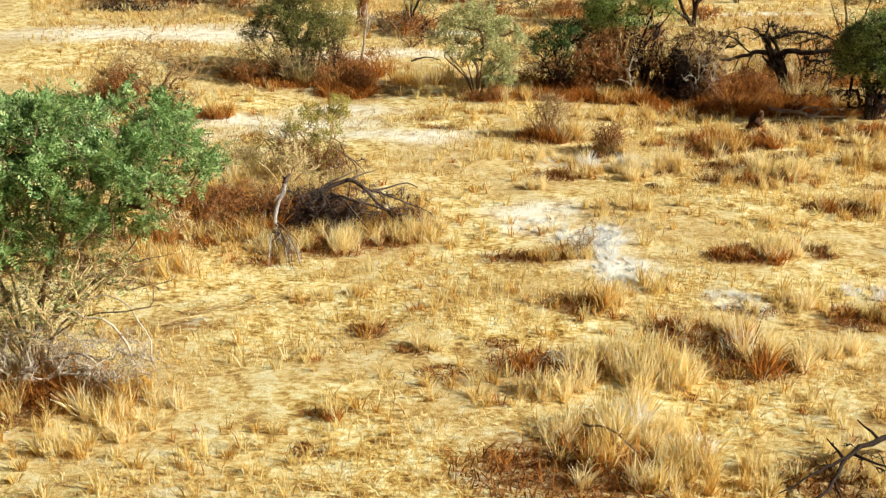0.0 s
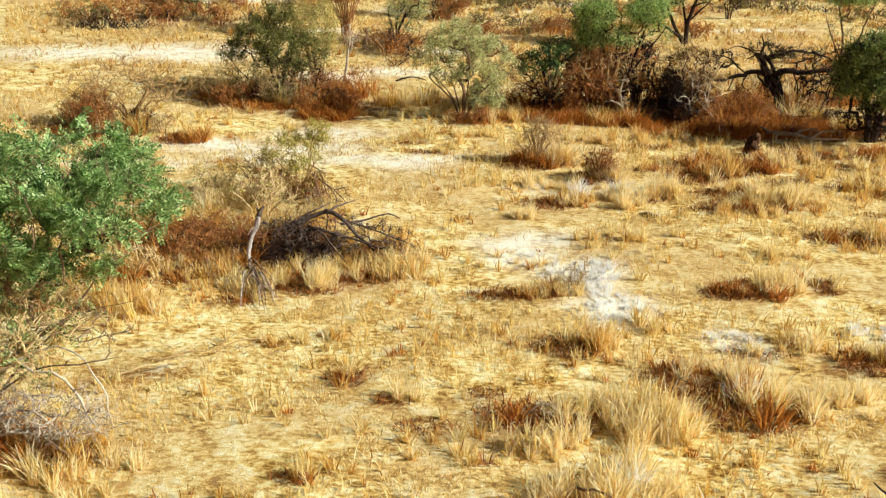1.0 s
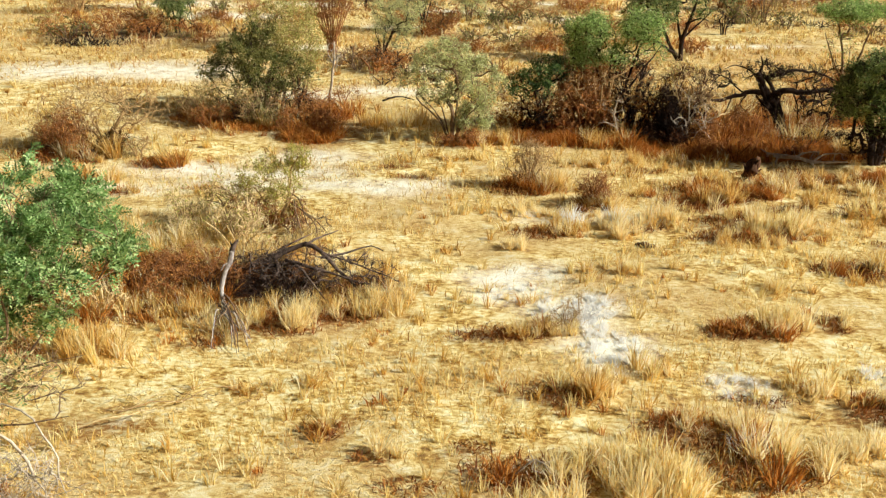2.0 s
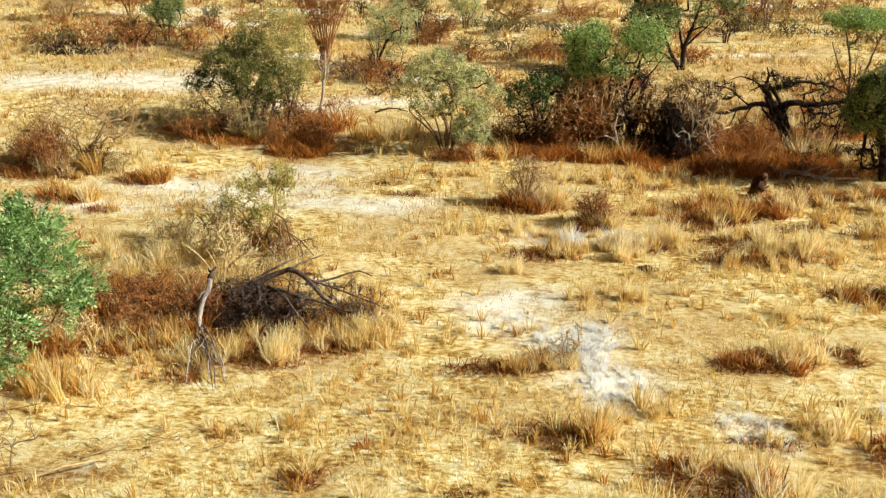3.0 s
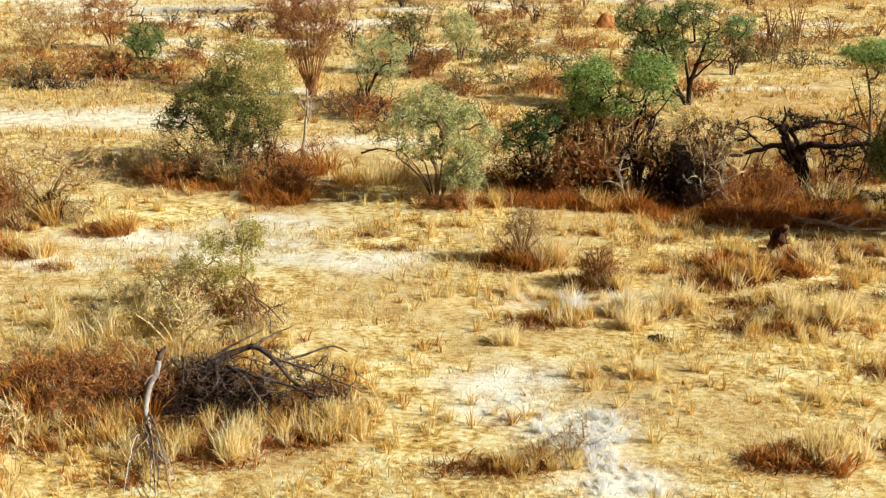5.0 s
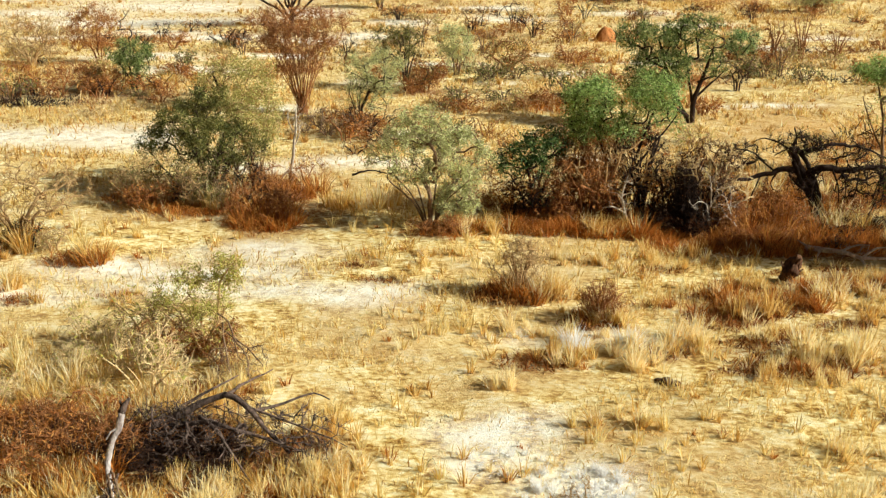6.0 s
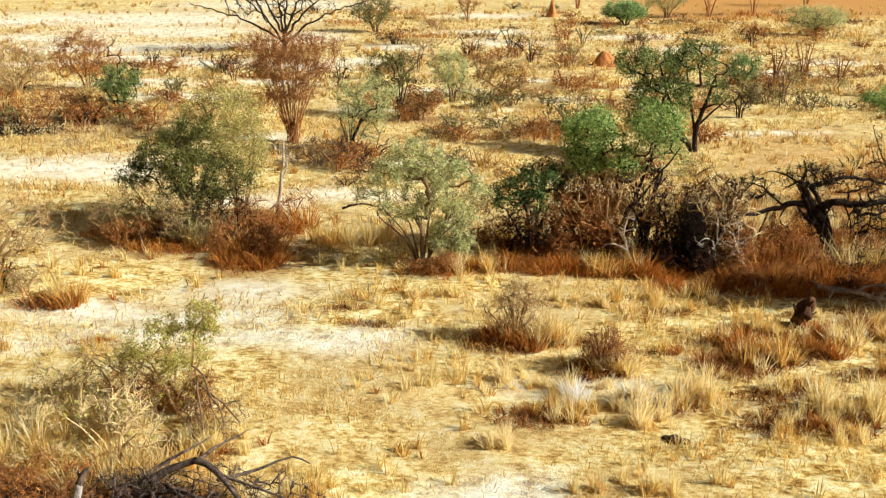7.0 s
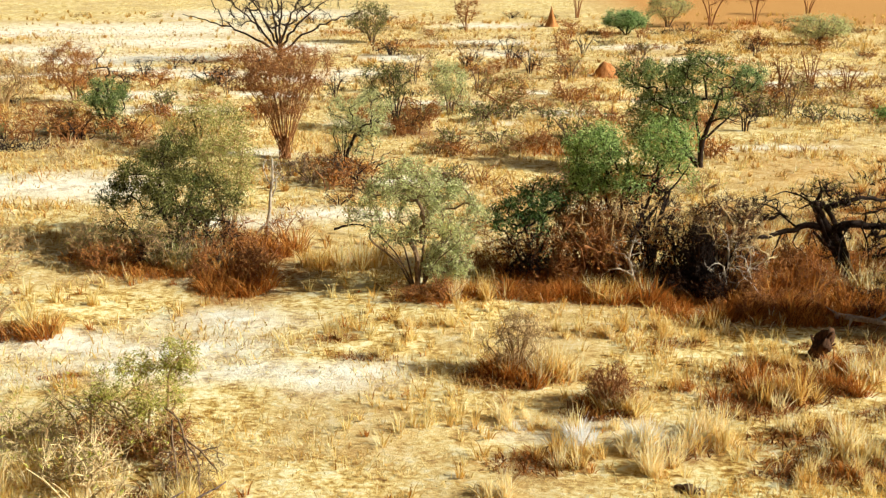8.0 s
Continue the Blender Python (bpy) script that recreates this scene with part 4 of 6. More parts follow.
def fan_tree():
    """A tall fan of straight rust-brown stems that open out from one foot."""
    rng = np.random.default_rng(240)
    x, y = -8.7, 55.0
    stems = []
    for i in range(40):
        a, q = 2 * np.pi * i / 40, math.sqrt(rng.uniform(0.03, 1.0))
        ex, ey, ez = x - 0.2 + 2.45 * q * math.cos(a), y + 0.4 + 1.9 * q * math.sin(a), rng.uniform(3.9, 4.7) - 0.5 * q
        stems.append([(x + rng.uniform(-0.25, 0.25), y + rng.uniform(-0.25, 0.25), -0.05), (x + (ex - x) * 0.2, y + (ey - y) * 0.2, 1.0), (x + (ex - x) * 0.5, y + (ey - y) * 0.5, 0.3 + ez * 0.55), (ex, ey, ez)])
    lobes = [(x - 0.2, y + 0.4, 4.1, 2.6, 1.9, 0.55, 6, 1.0), (x - 0.15, y + 0.3, 3.2, 2.0, 1.5, 0.6, 5, 0.9), (x - 0.1, y + 0.2, 2.2, 1.2, 1.0, 0.6, 3, 0.6)]
    return plant("bare_tree", x, y, "bare rust-brown fan-shaped tree of straight stems", "tree", stems, lobes, 640, BARK_RED, 24, tip_r=0.011, max_r=0.07, power=0.35, spikes=4.0, spike_len=0.42,
                 leaf=LEAF_RUST, leaf_size=0.09, per_tip=1.1, leaf_spread=0.15, limbs=6, stem_r=[(0.02, 0.010)])


fan_tree()
plant("dead_sapling", -7.0, 43.9, "thin bleached dead sapling on a dark root", "dead wood",
      [[(-7.03, 43.9, -0.05), (-7.0, 43.9, 0.4), (-6.88, 43.85, 0.9), (-6.82, 43.8, 1.4), (-6.74, 43.8, 1.9), (-6.72, 43.8, 2.5)], [(-6.85, 43.82, 1.2), (-6.66, 43.75, 1.6), (-6.6, 43.7, 2.1)], [(-6.78, 43.8, 1.7), (-6.95, 43.75, 2.0), (-6.98, 43.7, 2.4)],
       [(-7.02, 43.9, 0.35), (-6.85, 43.8, 0.25), (-6.6, 43.75, 0.02)], [(-7.0, 43.9, 0.4), (-7.2, 43.8, 0.25), (-7.35, 43.75, 0.02)]],
      [(-6.75, 43.8, 2.1, 0.35, 0.3, 0.5, 1, 0)], 26, BARK_PALE, 241, tip_r=0.008, max_r=0.05, spikes=1.0, spike_len=0.25, limbs=40, stem_name="stem", stem_r=[(0.07, 0.03), (0.025, 0.01), (0.025, 0.01), (0.045, 0.02), (0.045, 0.02)])
bush("grey_green_bush", -1.8, 39.0, [(-2.2, 39.1, 2.2, 1.5, 1.2, 1.0, 5, 0.9), (-0.9, 39.2, 2.0, 1.0, 1.0, 1.1, 3, 0.9), (-2.0, 39.2, 3.0, 1.1, 0.8, 0.6, 2, 0.9), (-1.0, 38.9, 0.9, 0.7, 0.5, 0.6, 2, 0.9)], 480, 25,
     "silvery grey-green bush with spreading dark branches", BARK, leaf=LEAF_GREY, leaf_size=0.10, per_tip=7.5, clumpy=0.6, leaf_spread=0.08, tip_r=0.008, max_r=0.09, k=9, spread=1.4, h=1.9, stem_name="stem",
     spikes=2.5, spike_len=0.28)
bush("dark_green_bush", 1.4, 40.2, [(1.6, 40.2, 2.1, 0.9, 0.8, 0.6, 4, 1.0), (0.7, 40.1, 1.7, 0.8, 0.7, 0.5, 3, 0.6), (1.5, 39.9, 1.0, 1.0, 0.7, 0.7, 3, 0.15)], 260, 26,
     "small dark green leafy bush over dead wood", BARK_DARK, leaf=LEAF_DARK, leaf_size=0.10, per_tip=8, leaf_spread=0.11, tip_r=0.008, max_r=0.05, k=8, stem_name="stem")
bush("brown_bush", 3.0, 40.3, [(3.0, 40.3, 1.6, 1.2, 0.9, 1.0, 4, 0.5), (2.3, 39.8, 1.0, 1.5, 0.8, 0.8, 3, 0.5), (0.2, 40.4, 0.8, 0.9, 0.7, 0.7, 1, 0.5)], 420, 27,
     "rusty dry bush of fine dead twigs", BARK_RED, leaf=LEAF_RUST, leaf_size=0.06, per_tip=4, tip_r=0.007, max_r=0.045, k=9, spikes=3.5, spike_len=0.3, stem_name="stem")
bush("dead_bush", 4.6, 40.3, [(4.5, 40.4, 1.8, 1.0, 0.9, 1.2, 5, 0)], 200, 28,
     "dead bush of dark upright stems", BARK_DARK, tip_r=0.010, max_r=0.07, k=11, h=2.3, spread=0.7, spikes=3.0, spike_len=0.35, stem_name="stem")
bush("brown_bush", 6.3, 39.4, [(6.3, 39.3, 1.9, 1.1, 0.8, 0.9, 3, 0.2), (7.0, 39.0, 1.0, 0.6, 0.6, 0.7, 1, 0.2)], 330, 302,
     "dense tangle of fine dark brown dead twigs", STUMP_BARK, leaf=LEAF_RUST, leaf_size=0.05, per_tip=1.5, tip_r=0.007, max_r=0.04, k=9, spikes=3.0, spike_len=0.3, stem_name="stem")
bush("dead_bush", 5.7, 38.8, [(5.65, 38.9, 1.0, 0.5, 0.5, 1.0, 6, 0.8)], 300, 29,
     "dense black thicket of dead thorn branches", BARK_DARK, tip_r=0.010, max_r=0.06, k=16, h=1.9, spread=0.6, spikes=4.0, spike_len=0.3, stem_name="stem")
plant("dead_shrub", 6.5, 38.5, "arching bleached dead branches over a thicket", "shrub",
      [[(6.3, 38.6, 0), (6.35, 38.5, 0.8), (6.5, 38.3, 1.25), (6.75, 38.2, 1.25), (6.95, 38.15, 0.7)], [(6.4, 38.5, 0.4), (6.25, 38.4, 1.0), (6.0, 38.3, 1.1), (5.8, 38.2, 0.95)], [(6.5, 38.5, 0.1), (6.8, 38.3, 0.7), (7.2, 38.1, 0.3)], [(6.4, 38.5, 0.9), (6.3, 38.5, 1.8), (5.9, 38.4, 2.2)]],
      [(6.5, 38.3, 1.2, 0.9, 0.3, 0.7, 1, 0)], 40, BARK_PALE, 30, tip_r=0.009, max_r=0.03, spikes=0.8, spike_len=0.25, limbs=4, stem_name="stem", stem_r=[(0.024, 0.010)])
bush("dead_shrub", 3.4, 39.7, [(3.3, 39.6, 1.7, 1.2, 0.6, 0.8, 3, 0), (4.6, 39.5, 1.9, 0.9, 0.6, 0.7, 2, 0)], 100, 300,
     "arching tan dead branches over a thicket", BARK_TAN, tip_r=0.014, max_r=0.04, k=9, h=2.1, spread=1.0, spikes=1.5, spike_len=0.35, stem_name="stem")
bush("dead_shrub", 6.4, 39.3, [(6.3, 39.0, 1.9, 1.2, 0.6, 0.7, 3, 0), (7.1, 38.8, 1.3, 0.7, 0.5, 0.7, 2, 0)], 95, 301,
     "arching tan dead branches over a thicket", BARK_HAY, tip_r=0.014, max_r=0.04, k=9, h=2.2, spread=1.0, spikes=1.5, spike_len=0.35, stem_name="stem")
plant("dead_shrub", 4.1, 38.7, "small bleached dead sapling with forked twigs", "shrub", [[(4.1, 38.7, 0), (4.0, 38.7, 0.5), (3.85, 38.7, 1.0), (4.0, 38.7, 1.7)], [(4.0, 38.7, 0.55), (3.6, 38.6, 0.8), (3.3, 38.6, 0.75)]],
      [(3.8, 38.7, 1.2, 0.6, 0.3, 0.6, 1, 0)], 26, BARK_PALE, 31, tip_r=0.011, max_r=0.035, spikes=0.8, limbs=2, stem_name="stem")
def dead_tree():
    """A thick, split trunk with a gnarled head, one long limb to either side and shaggy twigs that hang from them."""
    trunk = [[(10.05, 40.2, -0.1), (9.95, 40.2, 0.4), (9.78, 40.2, 0.96), (9.4, 40.2, 1.5), (9.1, 40.2, 1.95), (8.97, 40.2, 2.3)]]
    limbs = [[(9.4, 40.2, 1.5), (8.9, 40.1, 1.66), (8.4, 40.0, 1.55), (7.9, 40.0, 1.4), (7.4, 39.9, 1.34), (6.9, 39.9, 1.38)],
             [(9.5, 40.2, 1.5), (9.95, 40.1, 1.72), (10.4, 40.1, 1.64), (10.8, 40.0, 1.68), (11.3, 40.0, 1.78), (11.8, 39.9, 1.76), (12.6, 39.8, 1.6)],
             [(9.0, 40.2, 2.15), (9.5, 40.2, 2.18), (9.95, 40.2, 2.36), (10.5, 40.2, 2.38), (11.1, 40.2, 2.28), (11.8, 40.2, 2.0)],
             [(8.5, 40.1, 1.6), (8.1, 40.2, 1.9), (7.7, 40.2, 2.2), (7.2, 40.2, 2.15)], [(9.0, 40.2, 2.2), (8.6, 40.3, 2.4), (8.2, 40.3, 2.55), (7.8, 40.3, 2.4)],
             [(9.0, 40.2, 2.3), (9.1, 40.2, 2.6), (9.0, 40.2, 2.9)]]
    hanging = [[(8.1, 40.0, 1.45), (7.9, 39.9, 0.95), (7.75, 39.9, 0.4)], [(7.2, 39.9, 1.36), (6.95, 39.8, 0.75), (6.7, 39.7, 0.1)], [(8.6, 40.0, 1.6), (8.4, 39.9, 1.2), (8.9, 39.9, 0.7)]]
    rng = np.random.default_rng(88)
    for hx, hz in ((9.9, 1.7), (10.2, 1.66), (10.4, 1.65), (10.6, 1.66), (10.8, 1.68), (11.0, 1.7), (11.1, 1.7), (11.3, 1.75), (11.4, 1.76), (11.6, 1.76), (11.7, 1.76), (11.9, 1.72), (12.0, 1.7), (12.2, 1.66), (12.3, 1.65)):
        dx, drop = rng.uniform(-0.6, 0.6), rng.uniform(0.6, 1.6)
        hanging.append([(hx, 40.0, hz), (hx + dx * 0.7, 39.8, hz - 0.3 * drop), (hx + dx, 39.7, max(0.15, hz - drop))])
    props = [[(9.9, 40.1, -0.1), (9.7, 40.1, 0.7), (9.3, 40.1, 1.35), (9.05, 40.1, 1.9)], [(10.15, 40.2, -0.1), (10.0, 40.25, 0.7), (9.75, 40.25, 1.3), (9.45, 40.2, 1.9), (9.15, 40.2, 2.25)], [(9.8, 40.1, 1.0), (9.35, 40.0, 1.1), (8.95, 40.0, 1.5)]]
    lobes = [(9.1, 40.2, 2.4, 0.8, 0.5, 0.4, 5, 0.3), (9.5, 40.1, 1.3, 0.5, 0.4, 0.7, 3, 0.1), (11.3, 39.9, 1.3, 1.1, 0.6, 0.8, 11, 0.1), (10.4, 40.1, 2.3, 1.0, 0.5, 0.4, 3, 0.2), (7.6, 40.1, 2.1, 0.8, 0.4, 0.4, 3, 0.2), (9.3, 40.2, 1.7, 0.4, 0.4, 0.4, 2, 0)]
    radii = [(0.17, 0.09), (0.10, 0.04), (0.12, 0.04), (0.07, 0.025), (0.035, 0.014), (0.035, 0.012), (0.05, 0.02)] + [(0.028, 0.010)] * 18 + [(0.09, 0.06), (0.10, 0.06), (0.05, 0.04)]
    return plant("dead_tree", 9.9, 40.2, "black dead tree with long horizontal limbs", "tree", trunk + limbs + hanging + props, lobes, 680, BARK_DARK, 32, tip_r=0.010, max_r=0.17, power=0.5, step=0.17, wander=0.035,
                 spikes=2.0, spike_len=0.3, limbs=8, leaf=LEAF_OLIVE, leaf_size=0.06, per_tip=2, stem_r=radii)


dead_tree()
bush("green_tree", 12.2, 36.7, [(12.0, 36.0, 3.1, 1.5, 1.0, 0.8, 6, 1.0), (11.2, 36.0, 2.4, 0.9, 0.7, 0.7, 3, 0.9), (12.3, 36.1, 1.9, 1.3, 0.8, 0.6, 5, 0.7), (11.9, 36.1, 1.0, 1.2, 0.7, 0.6, 6, 0.0)], 760, 33,
     "dark green acacia with several dark stems", BARK_DARK, leaf=LEAF_MID, leaf_size=0.095, per_tip=11, leaf_spread=0.12, spikes=3.0, spike_len=0.3, tip_r=0.010, max_r=0.12, k=8, h=2.4, spread=1.0, category="tree")
plant("acacia_tree", 8.5, 54.2, "open dark green acacia with dark forked limbs", "tree",
      [[(8.5, 54.2, -0.1), (8.5, 54.1, 1.0), (8.8, 54.0, 2.1), (9.1, 53.9, 3.2)], [(8.4, 54.2, 0), (7.8, 54.1, 1.0), (7.2, 54.0, 2.4), (6.8, 54.0, 3.7)], [(8.3, 54.1, 0.3), (7.2, 53.8, 1.0), (6.0, 53.6, 1.6)],
       [(8.5, 54.1, 0.6), (8.2, 54.4, 2.2), (8.0, 54.6, 3.6)], [(8.6, 54.1, 1.2), (9.3, 54.1, 1.9), (9.8, 54.1, 2.4)], [(8.6, 54.1, 1.8), (9.2, 53.8, 2.1), (9.6, 53.7, 2.0)]],
      [(6.5, 54.0, 3.6, 1.6, 1.2, 0.85, 5, 0.8), (8.3, 54.1, 4.0, 1.2, 1.1, 0.65, 3, 0.7), (7.0, 53.7, 2.5, 1.6, 1.1, 0.7, 5, 0.8), (9.2, 54.1, 2.9, 0.7, 0.8, 0.9, 2, 0.5), (6.2, 53.6, 1.7, 1.0, 0.9, 0.5, 2, 0.7)],
      560, BARK_DARK, 34, tip_r=0.010, max_r=0.13, leaf=LEAF_MID, leaf_size=0.11, per_tip=9.5, leaf_spread=0.14, clumpy=0.3, limbs=10, stem_r=[(0.13, 0.05), (0.10, 0.04), (0.08, 0.03), (0.07, 0.03), (0.06, 0.02)])
plant("green_tree", 4.0, 40.8, "bright green feathery tree rising out of a dead thicket", "tree",
      [[(4.0, 40.8, -0.1), (3.8, 40.7, 1.0), (3.4, 40.6, 2.0), (3.0, 40.4, 3.2)], [(4.1, 40.8, -0.1), (4.3, 40.7, 1.2), (4.6, 40.5, 2.4), (5.0, 40.3, 3.7)], [(3.9, 40.8, 0.3), (3.3, 40.5, 1.5), (2.6, 40.4, 2.4), (2.3, 40.3, 3.0)],
       [(4.3, 40.7, 1.2), (5.0, 40.5, 2.3), (5.5, 40.3, 3.1)], [(3.8, 40.7, 1.2), (3.8, 40.5, 2.4), (3.9, 40.4, 3.4)]],
      [(3.0, 40.4, 3.5, 0.95, 0.8, 0.75, 6, 1.0), (2.7, 40.3, 2.7, 0.6, 0.6, 0.35, 2, 0.9), (4.9, 40.3, 3.75, 0.85, 0.8, 0.6, 4, 0.9), (3.9, 40.3, 2.8, 0.9, 0.7, 0.4, 3, 0.7), (5.2, 40.2, 3.0, 0.6, 0.6, 0.3, 1, 0.7)],
      420, BARK_DARK, 340, tip_r=0.008, max_r=0.09, leaf=LEAF_BRIGHT, leaf_size=0.095, per_tip=9, leaf_spread=0.13, clumpy=0.65, limbs=8, stem_r=[(0.08, 0.03), (0.07, 0.025), (0.05, 0.02), (0.045, 0.02), (0.045, 0.02)])
bush("grey_green_bush", -5.9, 52.9, [(-5.1, 53.1, 2.2, 1.35, 1.1, 1.0, 4, 1.0), (-5.4, 53.0, 1.2, 1.2, 0.9, 0.8, 2, 0.9)], 230, 35,
     "round grey-green bush on slanting dark stems", BARK_DARK, leaf=LEAF_GREY, leaf_size=0.085, per_tip=9, leaf_spread=0.11, tip_r=0.009, max_r=0.08, k=5)
bush("brown_bush", -6.8, 50.5, [(-6.6, 50.5, 0.6, 1.7, 0.9, 0.5, 1, 0.4)], 130, 36, "low red-brown dead scrub", BARK, leaf=LEAF_RUST, leaf_size=0.07, per_tip=1, tip_r=0.009, max_r=0.04, k=8, spikes=3, spike_len=0.3, stem_name="stem")
bush("olive_bush", -4.6, 61.0, [(-4.9, 61.0, 2.4, 1.2, 1.0, 1.0, 4, 0.8), (-3.8, 60.8, 0.9, 0.9, 0.8, 0.7, 2, 0.2)], 200, 37,
     "sparse olive bush with a dead rusty base", BARK_DARK, leaf=LEAF_OLIVE, leaf_size=0.10, per_tip=7, leaf_spread=0.13, tip_r=0.010, max_r=0.09, k=5)
bush("green_bush", -2.3, 66.0, [(-2.4, 66.0, 1.8, 1.2, 1.0, 0.9, 2, 0.9), (-2.2, 65.8, 0.8, 1.1, 0.9, 0.7, 1, 0.6)], 170, 38, "light green airy bush", BARK, leaf=LEAF_GREY, leaf_size=0.11, per_tip=8, leaf_spread=0.13, tip_r=0.010, max_r=0.07, k=5)
bush("brown_bush", 0.6, 67.5, [(0.6, 67.5, 1.1, 1.7, 1.2, 0.9, 1, 0.5)], 170, 39, "dry brown bush with some olive leaves", BARK_RED, leaf=LEAF_OLIVE, leaf_size=0.10, per_tip=4, tip_r=0.011, max_r=0.06, k=8, spikes=3, spike_len=0.4, stem_name="stem")
bush("green_bush", -18.3, 60.5, [(-18.3, 60.5, 1.9, 1.3, 1.1, 0.75, 2, 1.0), (-18.2, 60.2, 0.9, 1.0, 0.8, 0.7, 1, 0.4)], 210, 40, "round green bush on a dark stem", BARK_DARK, leaf=LEAF_MID, leaf_size=0.10, per_tip=10, leaf_spread=0.13, tip_r=0.010, max_r=0.08, k=3)
bush("brown_bush", -19.5, 60.0, [(-19.6, 59.8, 0.7, 1.3, 0.9, 0.6, 1, 0.6)], 140, 41, "low rusty dry bush", BARK_RED, leaf=LEAF_RUST, leaf_size=0.09, per_tip=4, tip_r=0.010, max_r=0.05, k=8, spikes=3, spike_len=0.35, stem_name="stem")
bush("brown_bush", -23.1, 68.3, [(-23.2, 68.3, 1.9, 1.9, 1.4, 1.4, 1, 0.8)], 240, 42, "bare rust-brown rounded bush", BARK_RED, leaf=LEAF_RUST, leaf_size=0.09, per_tip=4, tip_r=0.010, max_r=0.07, k=7, spikes=4, spike_len=0.45, stem_name="stem")
bush("dead_shrub", -20.9, 67.5, [(-20.9, 67.5, 2.0, 0.9, 0.6, 1.4, 1, 0)], 22, 43, "thin bare crooked dead sapling", BARK_DARK, tip_r=0.018, max_r=0.06, k=3, spikes=0.5, stem_name="stem")
bush("pale_dry_bush", -26.4, 66.8, [(-26.3, 66.8, 1.7, 2.0, 1.4, 1.4, 1, 0.2)], 300, 44, "grey leafless dry bush", BARK_TAN, leaf=LEAF_YELLOW, leaf_size=0.08, per_tip=2, tip_r=0.011, max_r=0.06, k=7, spikes=3, spike_len=0.4, stem_name="stem")
def wide_dead_tree():
    """A leafless tree that forks just above the ground into long, low, spreading limbs."""
    rng = np.random.default_rng(450)
    stems = [[(-15.4, 86, -0.1), (-15.4, 86, 0.5), (-15.3, 86, 1.0)]]
    for ex, ey, ez in [(-22.0, 85.5, 3.4), (-20.0, 86.5, 4.9), (-18.0, 85.2, 5.6), (-16.4, 86.8, 6.2), (-14.6, 85.4, 6.2), (-13.0, 86.6, 5.7), (-11.2, 85.6, 4.8), (-9.4, 86.2, 3.6)]:
        stems.append([(-15.4, 86, rng.uniform(0.5, 1.0)), (-15.4 + (ex + 15.4) * 0.4, 86 + (ey - 86) * 0.4, 1.0 + (ez - 1.0) * 0.5), (ex, ey, ez)])
    return plant("dead_tree", -15.4, 86.0, "wide leafless tree with dark spreading limbs", "tree", stems,
                 [(-15.6, 86, 4.9, 6.0, 3.0, 1.3, 3, 0), (-15.6, 86, 3.2, 4.6, 2.0, 1.0, 1, 0)], 330, BARK_DARK, 45, tip_r=0.017, max_r=0.2, power=0.45, step=0.35, wander=0.10, spikes=2.5, spike_len=0.55, limbs=9,
                 stem_r=[(0.22, 0.16), (0.095, 0.025)])


wide_dead_tree()
bush("olive_bush", -10.3, 98, [(-10.4, 98, 2.0, 2.1, 1.5, 1.3, 1, 0.8)], 190, 46, "olive-green bush on pale ground", BARK, leaf=LEAF_OLIVE, leaf_size=0.15, per_tip=6, leaf_spread=0.2, tip_r=0.014, max_r=0.09, k=5)
bush("green_bush", 11.2, 105.8, [(11.2, 105.8, 1.3, 2.0, 1.5, 0.8, 1, 1.0)], 210, 47, "low dense green bush", BARK_DARK, leaf=LEAF, leaf_size=0.15, per_tip=10, leaf_spread=0.2, tip_r=0.014, max_r=0.09, k=5)
bush("green_bush", 15.9, 113, [(15.9, 113, 2.0, 2.1, 1.5, 1.3, 1, 0.8)], 190, 48, "light green airy bush", BARK, leaf=LEAF_GREY, leaf_size=0.16, per_tip=7, leaf_spread=0.2, tip_r=0.014, max_r=0.09, k=5)
bush("green_bush", 25.5, 97.8, [(24.6, 97.8, 1.5, 1.6, 1.3, 0.9, 1, 0.9), (26.6, 97.6, 1.4, 1.4, 1.2, 0.8, 1, 0.9)], 230, 49, "wide grey-green bush on brown soil", BARK, leaf=LEAF_GREY, leaf_size=0.14, per_tip=7, leaf_spread=0.2, tip_r=0.014, max_r=0.09, k=6)
for i, (bx, by, w) in enumerate([(20.0, 113.8, 2.2), (24.6, 115.7, 2.3), (32.4, 126.0, 2.8), (8.0, 122.0, 2.2)]):
    bush("bare_tree", bx, by, [(bx, by, 3.4, w, w * 0.8, 1.4, 1, 0.6)], 150, 50 + i, "leafless brown tree on open red soil", BARK_RED, leaf=LEAF_RUST, leaf_size=0.12, per_tip=3, leaf_spread=0.2,
         tip_r=0.015, max_r=0.13, k=4, h=2.8, spread=1.2, spikes=3, spike_len=0.5, category="tree", group="bare trees on red soil")
for i, (bx, by, w, h) in enumerate([(16.5, 73.4, 0.8, 2.4), (17.9, 72.4, 1.1, 2.9), (20.3, 73.5, 1.0, 1.9)]):
    bush("dead_shrub", bx, by, [(bx, by, h * 0.55, w, w * 0.7, h * 0.45, 1, 0.1)], 60, 60 + i, "cluster of bare upright dead stems", BARK_RED, leaf=LEAF_RUST, leaf_size=0.09, per_tip=2, tip_r=0.014,
         max_r=0.07, k=7, h=h * 0.85, spread=w * 0.6, spikes=2, spike_len=0.4, stem_name="stem", group="dead shrubs on the far slope")
bush("green_bush", 14.1, 71.3, [(14.1, 71.3, 1.2, 1.1, 0.9, 0.8, 1, 1.0)], 150, 64, "small spiky green bush", BARK_DARK, leaf=LEAF, leaf_size=0.10, per_tip=7, leaf_spread=0.12, tip_r=0.010, max_r=0.06, k=5)
